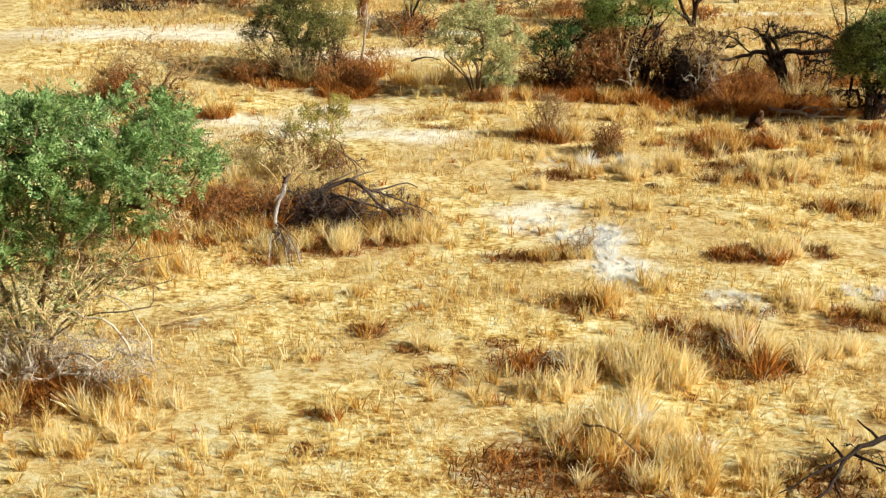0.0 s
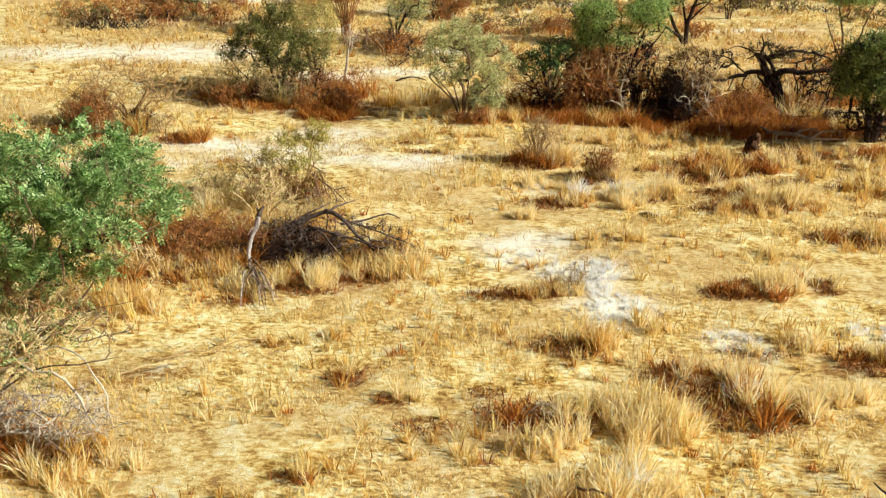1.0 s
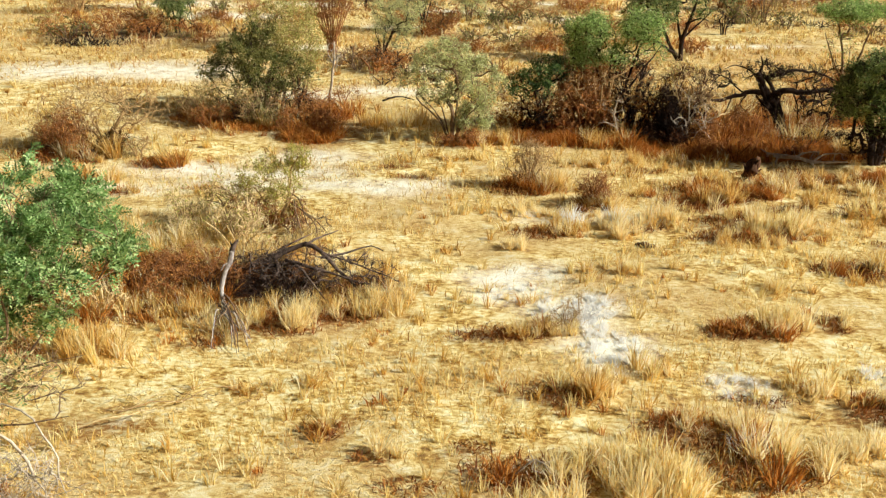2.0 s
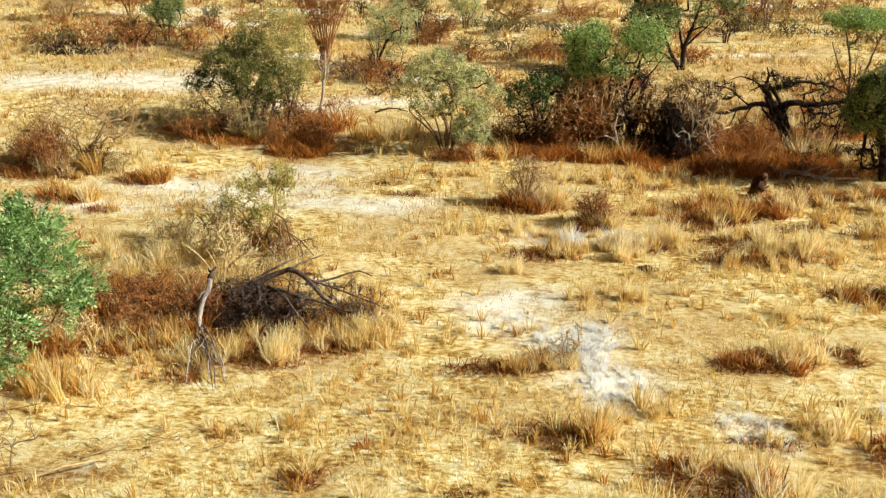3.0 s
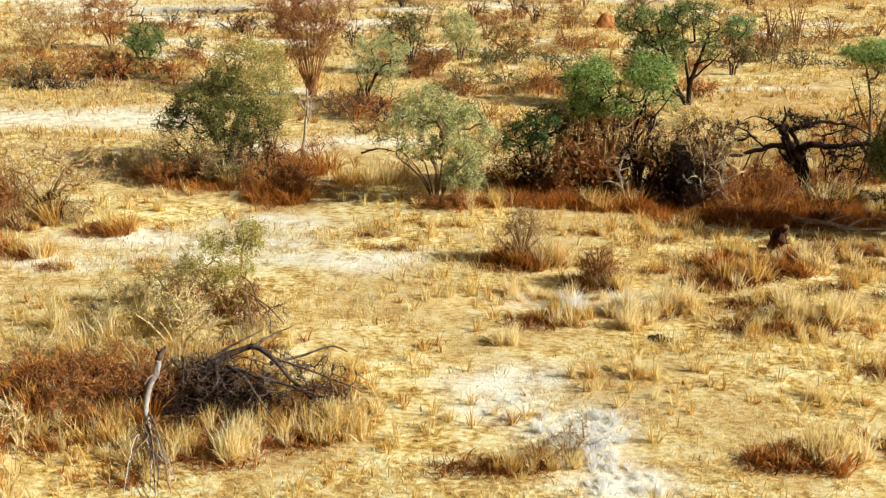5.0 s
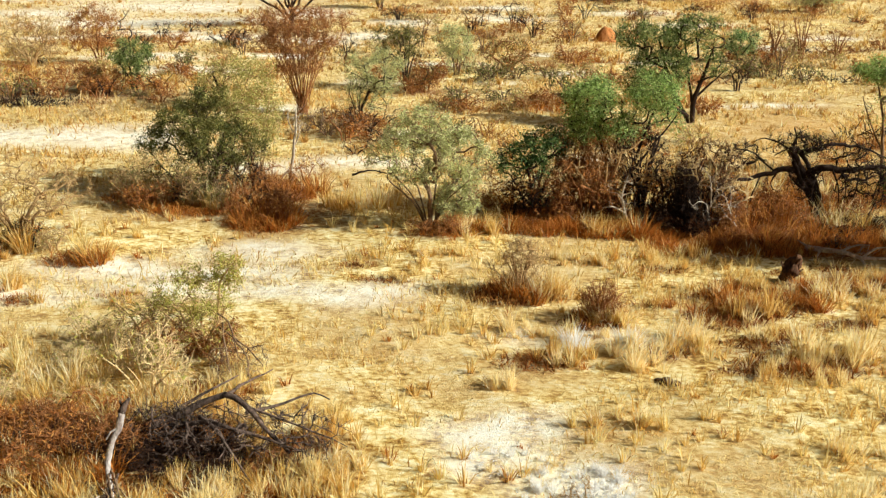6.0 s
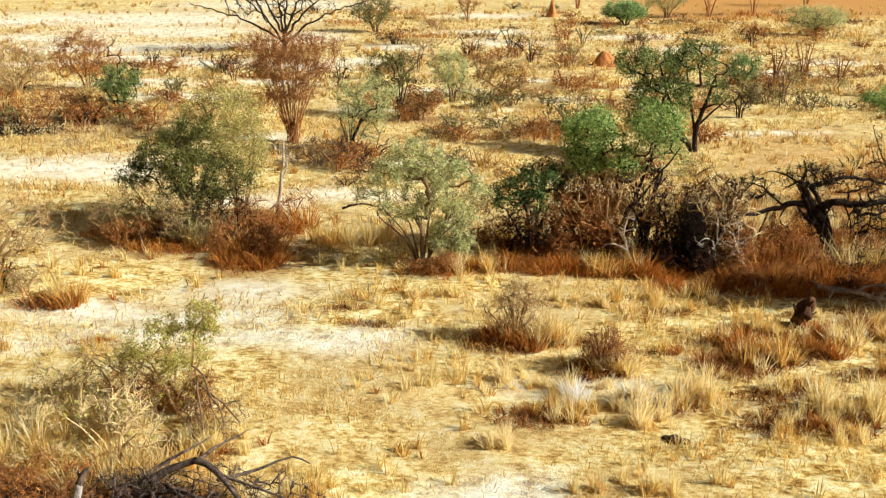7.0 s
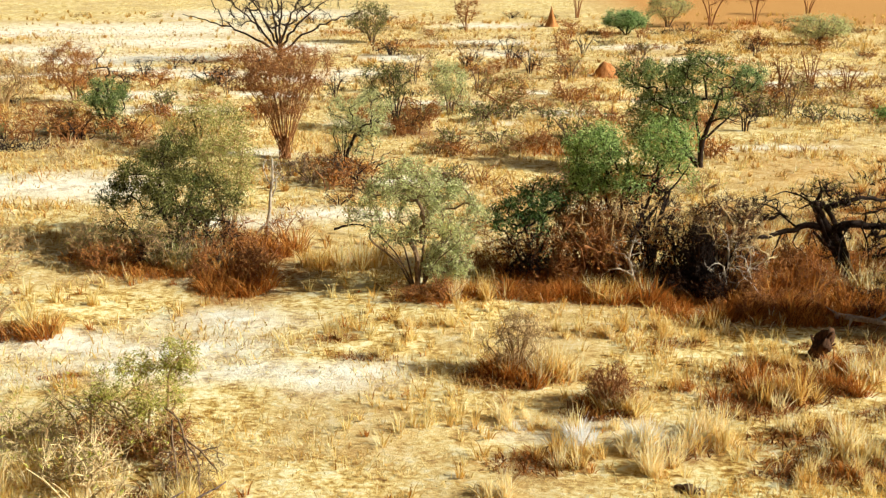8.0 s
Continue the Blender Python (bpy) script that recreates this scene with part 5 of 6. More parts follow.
plant("flat_topped_tree", 13.7, 45.6, "thin-stemmed flat-topped green acacia", "tree",
      [[(13.7, 45.6, -0.1), (13.6, 45.6, 1.2), (13.4, 45.5, 2.4), (13.1, 45.5, 3.4)], [(13.8, 45.6, -0.1), (14.0, 45.6, 1.3), (14.3, 45.5, 2.6), (14.6, 45.5, 3.5)], [(13.6, 45.6, 1.0), (13.1, 45.6, 1.9), (12.7, 45.6, 2.9)]],
      [(13.5, 45.5, 3.8, 1.3, 1.1, 0.35, 4, 1.0), (14.7, 45.5, 3.8, 1.1, 1.0, 0.35, 2, 1.0), (13.4, 45.5, 2.5, 0.8, 0.6, 0.6, 1, 0.1)], 260, BARK, 65, tip_r=0.009, max_r=0.07,
      leaf=LEAF_BRIGHT, leaf_size=0.095, per_tip=11, leaf_spread=0.11, clumpy=0.5, limbs=6, stem_r=[(0.07, 0.03), (0.06, 0.025), (0.04, 0.015)])
for i, (bx, by, w, h) in enumerate([(6.4, 91.0, 1.2, 1.8), (4.7, 78.4, 0.8, 1.5), (0.9, 86.5, 1.3, 1.9), (-2.0, 84.0, 1.6, 1.8), (-17.5, 75.1, 1.5, 1.2), (-15.6, 72.0, 0.8, 1.5), (-13.4, 58.5, 0.6, 1.4), (2.4, 46.0, 0.7, 1.8), (-9.0, 70.5, 0.8, 1.6), (-5.0, 76.0, 1.4, 1.9), (2.2, 80.5, 1.2, 1.6), (9.5, 84.0, 1.0, 1.7), (12.0, 62.0, 0.7, 1.3), (15.2, 66.5, 0.8, 1.9), (-22.5, 78.0, 0.8, 1.2), (-28.0, 72.0, 1.0, 1.6), (18.8, 90.0, 1.0, 1.5), (-1.0, 73.5, 0.9, 1.4)]):
    bush("dead_shrub", bx, by, [(bx, by, h * 0.6, w, w * 0.6, h * 0.45, 1, 0)], 40, 70 + i, "leafless crooked dead shrub", BARK_DARK if i % 2 == 0 else BARK, tip_r=0.013, max_r=0.07, k=4, h=h * 0.8,
         spread=w * 0.7, spikes=1.5, spike_len=0.4, stem_name="stem", group="dead shrubs on the far slope")
bush("bare_tree", -2.9, 107.7, [(-2.9, 107.7, 2.0, 1.3, 1.1, 1.2, 1, 0.6)], 110, 80, "small rust-brown leafless tree", BARK_RED, leaf=LEAF_RUST, leaf_size=0.12, per_tip=3, tip_r=0.014, max_r=0.09, k=4, spikes=3, spike_len=0.5, category="tree")
bush("dry_shrub", 0.85, 33.5, [(0.85, 33.5, 0.65, 0.85, 0.6, 0.55, 1, 0.1), (0.85, 33.5, 1.1, 0.5, 0.4, 0.4, 1, 0)], 280, 81, "leafless spiky tan shrub amid dry grass", BARK_TAN, tip_r=0.007, max_r=0.03, k=12, h=1.0, spread=0.5, spikes=2, spike_len=0.3, stem_name="stem")
bush("dry_shrub", 2.7, 32.0, [(2.7, 32.0, 0.55, 0.6, 0.45, 0.45, 1, 0.1)], 210, 82, "small leafless brown shrub amid dry grass", BARK_RED, tip_r=0.007, max_r=0.03, k=9, h=0.8, spread=0.35, spikes=2, spike_len=0.3, stem_name="stem")
bush("white_thorn_shrub", 1.95, 24.0, [(1.95, 24.0, 0.25, 0.55, 0.4, 0.2, 1, 0)], 90, 84, "low shrub of chalky white thorny twigs", BARK_WHITE, tip_r=0.005, max_r=0.014, k=9, h=0.35, spread=0.45, spikes=3, spike_len=0.14, stem_name="stem")
bush("dry_shrub", 1.55, 23.6, [(1.5, 23.5, 0.4, 0.4, 0.35, 0.3, 2, 0), (1.75, 23.7, 0.6, 0.2, 0.2, 0.25, 1, 0)], 90, 83, "tiny thorny bush of bare tan twigs", BARK_TAN, tip_r=0.005, max_r=0.013, k=9, h=0.5, spread=0.35, spikes=2, spike_len=0.15, stem_name="stem")


bush("white_thorn_shrub", -8.64, 23.5, [(-8.64, 23.5, 0.45, 0.5, 0.4, 0.42, 1, 0.2)], 95, 85, "small shrub of pale thorny twigs in dry grass", BARK_HAY, leaf=LEAF_YELLOW, leaf_size=0.04, per_tip=1, tip_r=0.010, max_r=0.02, k=9, h=0.55, spread=0.35,
     spikes=2, spike_len=0.15, stem_name="stem")


# ---- fallen wood, mounds and dung ----
def loose_branch(name, x, y, stems, lobes, tips, seed, label, bark, r=0.06, tip_r=0.01):
    return plant(name, x, y, label, "dead wood", stems, lobes, tips, bark, seed, tip_r=tip_r, max_r=r, power=0.5, step=0.13, wander=0.022, spikes=0.8, spike_len=0.25, limbs=40, stem_name="limb", stem_r=[(r, r * 0.3), (r * 0.5, r * 0.16)])


loose_branch("dead_branch", 5.4, 14.4, [[(6.9, 15.5, 0.45), (6.1, 15.15, 0.55), (5.35, 14.6, 0.5), (4.95, 13.95, 0.38), (4.4, 13.5, 0.2)], [(5.35, 14.6, 0.5), (4.75, 14.2, 0.4), (4.18, 13.93, 0.22)], [(5.3, 14.6, 0.5), (5.12, 14.94, 0.62)],
             [(6.0, 15.1, 0.55), (5.7, 15.36, 0.75)], [(5.05, 14.1, 0.4), (5.1, 13.75, 0.2)], [(5.5, 14.7, 0.5), (5.95, 14.5, 0.45), (6.3, 14.5, 0.4)]], [(5.6, 14.6, 0.45, 0.7, 0.4, 0.2, 1, 0)], 26, 90, "dark gnarled dead branch over grass", BARK_DARK, 0.058, 0.011)
bush("dead_shrub", 6.2, 13.7, [(6.2, 13.7, 0.4, 0.5, 0.5, 0.3, 1, 0)], 70, 91, "low tangle of red-brown dead twigs", BARK_RED, tip_r=0.006, max_r=0.02, k=7, h=0.5, spread=0.4, spikes=2, stem_name="stem")
loose_branch("dead_branch", 1.7, 15.0, [[(1.2, 15.4, 0.35), (1.6, 15.2, 0.42), (1.9, 15.0, 0.3), (2.2, 14.8, 0.1)], [(1.9, 15.0, 0.3), (1.7, 14.7, 0.2), (1.6, 14.4, 0.05)]], [(1.7, 15.0, 0.3, 0.4, 0.3, 0.15, 1, 0)], 8, 92, "thin crooked dead branch in grass", BARK, 0.025, 0.008)
loose_branch("dead_branch", 0.75, 17.8, [[(0.4, 17.8, 0.1), (0.75, 17.8, 0.4), (1.0, 17.7, 0.2)], [(0.75, 17.8, 0.3), (0.6, 17.9, 0.6)]], [(0.75, 17.8, 0.3, 0.3, 0.3, 0.2, 1, 0)], 12, 93, "small grey dead twig in brown grass", BARK_PALE, 0.02, 0.006)
loose_branch("fallen_log", 9.8, 36.4, [[(8.8, 37.0, 0.18), (9.2, 36.7, 0.23), (9.6, 36.4, 0.27), (10.0, 36.2, 0.21), (10.5, 36.0, 0.25), (11.1, 35.95, 0.29)], [(9.5, 36.45, 0.23), (9.9, 36.6, 0.39), (10.4, 36.7, 0.39)], [(10.1, 36.2, 0.23), (10.5, 36.4, 0.39), (11.0, 36.5, 0.43)], [(8.9, 36.95, 0.18), (8.6, 37.2, 0.33)], [(10.0, 36.2, 0.21), (10.1, 36.0, 0.05), (10.1, 35.9, -0.08)], [(9.1, 36.75, 0.21), (9.0, 36.6, 0.05), (9.0, 36.5, -0.08)]],
             [(10.0, 36.4, 0.3, 1.1, 0.4, 0.2, 1, 0)], 24, 94, "long crooked bleached fallen log with short branches", BARK_PALE, 0.085, 0.012)
loose_branch("fallen_branch", -4.9, 20.2, [[(-6.9, 19.4, 0.06), (-6.3, 19.65, 0.18), (-5.8, 19.8, 0.14), (-5.4, 20.1, 0.24), (-4.9, 20.4, 0.14)], [(-5.8, 19.8, 0.14), (-5.5, 20.3, 0.3), (-5.2, 20.6, 0.2)], [(-6.0, 20.2, 0.1), (-5.4, 19.9, 0.16), (-4.8, 19.8, 0.08)]],
             [(-5.2, 20.2, 0.1, 1.1, 0.3, 0.08, 1, 0)], 20, 95, "thin fallen branch lying on straw", BARK_TAN, 0.017, 0.006)
loose_branch("fallen_branch", -6.4, 19.7, [[(-7.5, 18.7, 0.06), (-6.9, 18.9, 0.2), (-6.4, 19.3, 0.12), (-5.8, 19.5, 0.26)], [(-7.2, 19.4, 0.1), (-6.5, 19.3, 0.14), (-5.9, 19.4, 0.06)], [(-6.6, 19.6, 0.1), (-6.1, 20.1, 0.18), (-5.7, 20.3, 0.1)]],
             [(-6.4, 19.7, 0.1, 0.9, 0.4, 0.08, 1, 0)], 26, 97, "pale thin fallen sticks lying on straw", BARK_HAY, 0.018, 0.006)
loose_branch("fallen_branch", -1.0, 44.0, [[(-4.9, 44.2, 0.15), (-4.2, 44.1, 0.35), (-3.6, 44.0, 0.25)]], [(-4.2, 44.1, 0.3, 0.5, 0.3, 0.1, 1, 0)], 5, 96, "dark curved fallen branch", BARK_DARK, 0.04, 0.012)


def lump(name, x, y, rx, ry, h, mat_, label, category, seed, spire=0.0, lean=(0.0, 0.0), sink=0.08):
    rng = np.random.default_rng(seed)
    bm = bmesh.new()
    bmesh.ops.create_icosphere(bm, subdivisions=4, radius=1.0)
    o = Vector(rng.uniform(-50, 50, 3))
    for v in bm.verts:
        n1 = noise.noise(v.co * 1.6 + o) * 0.28 + noise.noise(v.co * 4.5 + o) * 0.12
        up = max(v.co.z, -0.2)
        k = (1 + n1) * (1.0 - spire * max(0.0, up) ** 0.6)
        v.co = Vector((v.co.x * rx * k + lean[0] * max(0, up), v.co.y * ry * k + lean[1] * max(0, up), up * h * (1 + n1 * 0.4)))
    me = bpy.data.meshes.new(name)
    bm.to_mesh(me)
    bm.free()
    me.polygons.foreach_set("use_smooth", np.ones(len(me.polygons), dtype=bool))
    me.materials.append(mat_)
    ob = new(name, me)
    ob.matrix_world = pose(x, y, rise1(x, y) - sink * h)
    return tagged(ob, label=label, category=category)


lump("termite_mound", 7.0, 79.8, 0.95, 0.8, 1.05, CLAY, "orange clay termite mound with a pointed top", "termite mound", 1, 0.5)
lump("termite_mound", 4.9, 111.6, 0.75, 0.7, 2.0, CLAY, "tall orange clay termite spire", "termite mound", 2, 0.8)
def broken_stump(x, y):
    """A short leaning stump with fissured sides, a knotted head and a snapped-off stub."""
    root = thing("tree_stump", x, y, "short weathered brown tree stump in grass", "stump")
    rng = np.random.default_rng(31)
    n, m = 28, 16
    ang = np.arange(n) * 2 * np.pi / n
    fissure = 1 + 0.10 * np.sin(ang * 4 + 0.6) + 0.08 * np.sin(ang * 7 + 2.0) + rng.normal(0, 0.06, n)
    rows = []
    for k in range(m):
        t = k / (m - 1)
        r = (0.15 + 0.13 * (1 - t) ** 3 + 0.07 * math.exp(-((t - 0.72) / 0.16) ** 2)) * (1 if t < 0.88 else math.sqrt(max(0.0, 1 - ((t - 0.88) / 0.12) ** 2)))
        rr = r * fissure * (1 + rng.normal(0, 0.05, n))
        rows.append(np.stack([rr * np.cos(ang) + 0.22 * t * t, rr * np.sin(ang), np.full(n, -0.08 + 0.66 * t) + 0.10 * t * np.sin(ang + 0.5) + 0.10 * t * np.sin(ang * 3 + 1) + 0.05 * t * t * np.sin(ang * 8)], 1))
    v = np.concatenate(rows)
    i = np.arange(n)
    f = np.concatenate([np.stack([q * n + i, q * n + (i + 1) % n, (q + 1) * n + (i + 1) % n, (q + 1) * n + i], 1) for q in range(m - 1)])
    part("trunk", np_mesh("stump_trunk", v, f, STUMP_BARK, True), root)
    for dx, dy, dz, r in ((0.24, -0.05, 0.62, 0.05), (-0.10, 0.06, 0.50, 0.04), (0.34, 0.10, 0.30, 0.035)):
        line = smooth_line([np.array((dx * 0.3, dy * 0.3, dz * 0.45)), np.array((dx * 0.8, dy * 0.8, dz * 0.8)), np.array((dx * 1.3, dy * 1.3, dz * 1.1))], 0.05, rng, 0.01)
        part("stub", np_mesh("stump_stub", *hose(line, r * np.linspace(1.2, 0.6, len(line)), 8), STUMP_BARK, True), root)


broken_stump(7.68, 34.7)
for i, (bx, by, r) in enumerate([(3.82, 28.8, 0.17), (4.0, 28.72, 0.12), (3.68, 28.9, 0.09)]):
    tagged(lump("dung_ball", bx, by, r, r * 0.8, r * 0.75, DUNG, "dark dried dung ball on straw", "dung", 10 + i), group="dung balls on the straw")


# ---- low dry scrub, repeated ----
def make_scrub(seed, label, bark, leaf, per, w, h, far=False):
    rng = np.random.default_rng(seed)
    st = fan_stems(rng, 0, 0, 5, h * 0.8, w * 0.8)
    lobes = []
    for i in range(5):
        a, q = rng.uniform(0, 2 * np.pi), rng.uniform(0.2, 0.85) * w
        lobes.append((q * math.cos(a), q * math.sin(a), h * rng.uniform(0.3, 0.75), w * rng.uniform(0.3, 0.55), w * rng.uniform(0.3, 0.5), h * rng.uniform(0.25, 0.5), 1, rng.uniform(0.2, 1.0)))
    return plant("dry_scrub", 0, 0, label, "scrub", st, lobes, 34 if far else 85, bark, seed, tip_r=0.013 if far else 0.008, max_r=0.045 if far else 0.03,
                 spikes=1.6 if far else 2.0, spike_len=0.34, leaf=leaf, leaf_size=0.14 if far else 0.085, per_tip=per, leaf_spread=0.14 if far else 0.10, limbs=0, stem_name="stem", group="low dry scrub")


SCRUB = {
    "rust": [make_scrub(600 + i, "low rust-brown dead scrub with curled leaves", BARK_RED, LEAF_RUST, 2.0, 0.85, 1.0) for i in range(4)],
    "dark": [make_scrub(610 + i, "dark leafless thorn scrub", BARK_DARK, LEAF_RUST, 1.2, 0.8, 1.1) for i in range(2)],
    "black": [make_scrub(615 + i, "blackish thorn twigs standing in for shade inside a thicket", BARK_DARK, LEAF_SHADE, 4.0, 0.8, 1.0) for i in range(2)],
    "hay": [make_scrub(635 + i, "hay-coloured twiggy scrub with a few yellow leaves", BARK_HAY, LEAF_LIME, 0.7, 0.8, 0.9) for i in range(2)],
    "olive": [make_scrub(620 + i, "low olive and brown scrub", BARK, LEAF_OLIVE, 3.0, 0.8, 1.0) for i in range(2)],
    "tan": [make_scrub(630 + i, "pale twiggy leafless scrub", BARK_TAN, LEAF_YELLOW, 0.8, 0.8, 1.0) for i in range(2)],
}
for kind, bark, leaf, per in (("rust", BARK_RED, LEAF_RUST, 2.2), ("dark", BARK_DARK, LEAF_RUST, 1.0), ("olive", BARK, LEAF_OLIVE, 2.6), ("tan", BARK_TAN, LEAF_YELLOW, 1.2)):
    SCRUB["far_" + kind] = [make_scrub(640 + 7 * i + len(kind), SCRUB[kind][0]["label"], bark, leaf, per, 0.85, 1.0, True) for i in range(3)]
placed = set()


def scrub(kind, x, y, s=1.0, tall=1.0):
    fresh = [q for q in SCRUB[kind] if q.name not in placed]
    src = fresh[0] if fresh else SCRUB[kind][int(R.integers(0, len(SCRUB[kind])))]
    m = pose(x, y, rise1(x, y) - 0.03, 0, 0, R.uniform(0, 360)) @ Matrix.Diagonal((s, s, s * tall, 1))
    if src.name in placed:
        loc, rot, sc = m.decompose()
        ob = copy_thing(src, Matrix.LocRotScale(loc, rot, Vector((sc.x / src.scale.x, sc.y / src.scale.y, sc.z / src.scale.z))))
    else:
        placed.add(src.name)
        src.matrix_basis = m
        ob = src
    return ob


# black scrub in place of the deep shade inside thickets and the brush pile
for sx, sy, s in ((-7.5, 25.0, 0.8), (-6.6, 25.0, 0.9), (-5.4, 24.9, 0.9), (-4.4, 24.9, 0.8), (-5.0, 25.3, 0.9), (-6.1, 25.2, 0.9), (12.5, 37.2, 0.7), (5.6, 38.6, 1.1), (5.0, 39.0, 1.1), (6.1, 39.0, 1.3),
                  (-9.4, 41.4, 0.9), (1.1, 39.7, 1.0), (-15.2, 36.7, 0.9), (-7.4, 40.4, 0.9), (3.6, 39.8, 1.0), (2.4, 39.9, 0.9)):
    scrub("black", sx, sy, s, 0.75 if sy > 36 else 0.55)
for sx, sy, s in ((7.2, 38.0, 0.9), (8.0, 38.2, 0.9), (8.8, 38.0, 0.8), (9.6, 38.0, 0.7), (6.4, 37.7, 0.7), (7.6, 37.5, 0.6), (10.4, 37.6, 0.7), (11.4, 37.2, 0.7)):
    scrub("rust", sx, sy, s, 0.62)
# more black filler for the shaded heart of the pile
scrub("black", -8.5, 25.1, 0.8, 0.6)
scrub("black", -5.6, 25.7, 0.8, 0.6)
scrub("black", -4.8, 25.6, 0.8, 0.6)
scrub("black", -4.1, 25.4, 0.7, 0.45)
scrub("rust", -9.0, 25.6, 0.9, 0.7)
scrub("rust", -4.6, 25.5, 0.9, 0.6)
scrub("rust", -3.6, 25.1, 0.7, 0.6)
scrub("rust", -6.0, 25.5, 1.0, 0.65)
scrub("rust", -5.5, 29.0, 0.8, 1.0)
scrub("rust", -5.9, 29.5, 0.8, 1.2)
scrub("rust", -6.6, 29.3, 0.9, 1.1)
scrub("rust", -8.0, 26.2, 1.0, 0.6)
scrub("rust", -7.1, 26.0, 1.1, 0.6)
scrub("rust", -6.2, 26.0, 0.9, 0.6)
scrub("rust", -5.2, 26.0, 0.9, 0.6)
scrub("hay", -6.6, 27.4, 1.2, 1.2)
scrub("hay", -7.8, 27.0, 0.9, 0.6)
scrub("hay", -7.3, 29.8, 1.2, 1.1)
scrub("hay", -8.6, 29.6, 1.1, 0.9)
scrub("hay", -6.8, 28.6, 1.1, 0.9)
scrub("hay", -9.6, 27.0, 0.9, 0.6)
scrub("hay", -8.3, 28.6, 0.9, 0.8)
scrub("tan", -11.8, 41.0, 1.1, 0.9)
scrub("rust", -10.9, 40.4, 1.1, 0.9)
scrub("dark", -10.0, 40.8, 1.1, 1.0)
scrub("olive", -9.0, 40.6, 1.3, 1.0)
scrub("rust", -8.2, 40.2, 1.1, 0.9)
scrub("rust", -7.3, 39.6, 1.1, 0.9)
scrub("rust", -6.5, 38.9, 1.0, 0.9)
scrub("rust", -6.9, 41.0, 1.2, 1.1)
scrub("rust", -6.4, 43.2, 0.9, 1.0)
scrub("dark", -7.9, 41.6, 1.2, 1.2)
scrub("olive", -8.6, 42.0, 1.4, 1.3)
scrub("rust", -0.9, 37.9, 0.8, 0.8)
scrub("rust", -1.9, 38.1, 0.7, 0.7)
scrub("rust", 0.6, 39.9, 1.1, 1.0)
scrub("dark", 1.2, 39.5, 1.2, 1.1)
scrub("rust", 2.0, 39.4, 1.1, 1.0)
scrub("rust", 2.8, 39.5, 1.4, 1.3)
scrub("rust", 3.5, 40.0, 1.5, 1.5)
scrub("rust", 3.9, 39.4, 1.1, 0.9)
scrub("rust", 2.2, 40.4, 1.5, 1.6)
scrub("dark", 4.7, 39.6, 1.4, 1.3)
scrub("rust", 4.2, 38.6, 0.7, 0.6)
scrub("rust", 3.0, 38.8, 0.8, 0.7)
scrub("rust", 1.4, 38.9, 0.8, 0.7)
scrub("dark", 5.3, 39.5, 1.3, 1.4)
scrub("dark", 6.4, 39.4, 1.3, 1.4)
scrub("rust", 6.7, 38.6, 1.1, 0.9)
scrub("rust", 7.5, 39.4, 1.1, 0.9)
scrub("rust", 8.3, 39.0, 1.1, 0.9)
scrub("rust", 9.2, 38.7, 1.1, 0.8)
scrub("rust", 10.6, 39.4, 1.1, 1.0)
scrub("dark", 9.7, 37.3, 0.7, 0.7)
scrub("rust", 8.8, 39.8, 1.3, 1.0)
scrub("rust", 12.7, 37.0, 1.0, 1.0)
scrub("rust", -15.0, 36.4, 1.2, 1.1)
scrub("rust", -14.2, 36.0, 1.0, 0.9)
scrub("dark", -13.0, 36.4, 1.0, 0.9)
scrub("rust", -14.6, 36.8, 1.2, 1.2)
scrub("black", -13.8, 36.3, 0.9, 0.7)
scrub("tan", -12.2, 36.1, 0.9, 0.8)
scrub("tan", -15.7, 36.9, 1.1, 1.0)
scrub("dark", -5.9, 52.0, 1.1, 0.8)
scrub("tan", -6.9, 51.0, 1.0, 0.8)
scrub("rust", -3.6, 60.7, 1.2, 1.2)
scrub("rust", -4.2, 60.4, 0.9, 1.0)
scrub("rust", -2.4, 56.0, 0.8, 1.0)
scrub("rust", 1.3, 57.0, 1.1, 0.9)
scrub("rust", 2.2, 57.6, 1.0, 0.8)
scrub("olive", -20.3, 59.8, 1.2, 1.1)
for sx, sy, s in ((-24.6, 58.6, 1.0), (-23.4, 58.2, 1.2), (-22.2, 58.8, 1.1), (-21.2, 58.3, 1.1), (-17.2, 59.2, 1.1), (-16.2, 59.0, 0.9)):
    scrub("far_rust", sx, sy, s, 1.0)
for sx, sy, s in ((-22.8, 58.9, 1.1), (-19.2, 59.0, 1.1), (-16.8, 59.6, 1.1), (-14.8, 58.8, 0.8)):
    scrub("far_dark", sx, sy, s, 1.0)
for _ in range(100):
    y = 47 + 75 * R.uniform(0, 1) ** 0.8
    x = R.uniform(-0.5, 0.5) * (y - 8) * 0.95
    if -13 < x < -3 and y < 58 or pale_near(x, y):
        continue
    scrub(("far_rust", "far_rust", "far_rust", "far_tan", "far_tan", "far_olive", "far_dark")[int(R.integers(0, 7))], x, y, R.uniform(0.6, 1.5), R.uniform(0.5, 0.9))


for _ in range(18):
    scrub(("far_rust", "far_rust", "far_tan", "far_olive")[int(R.integers(0, 4))], R.uniform(5.5, 15.5), R.uniform(42.0, 50.5), R.uniform(0.5, 0.9), R.uniform(0.25, 0.5))
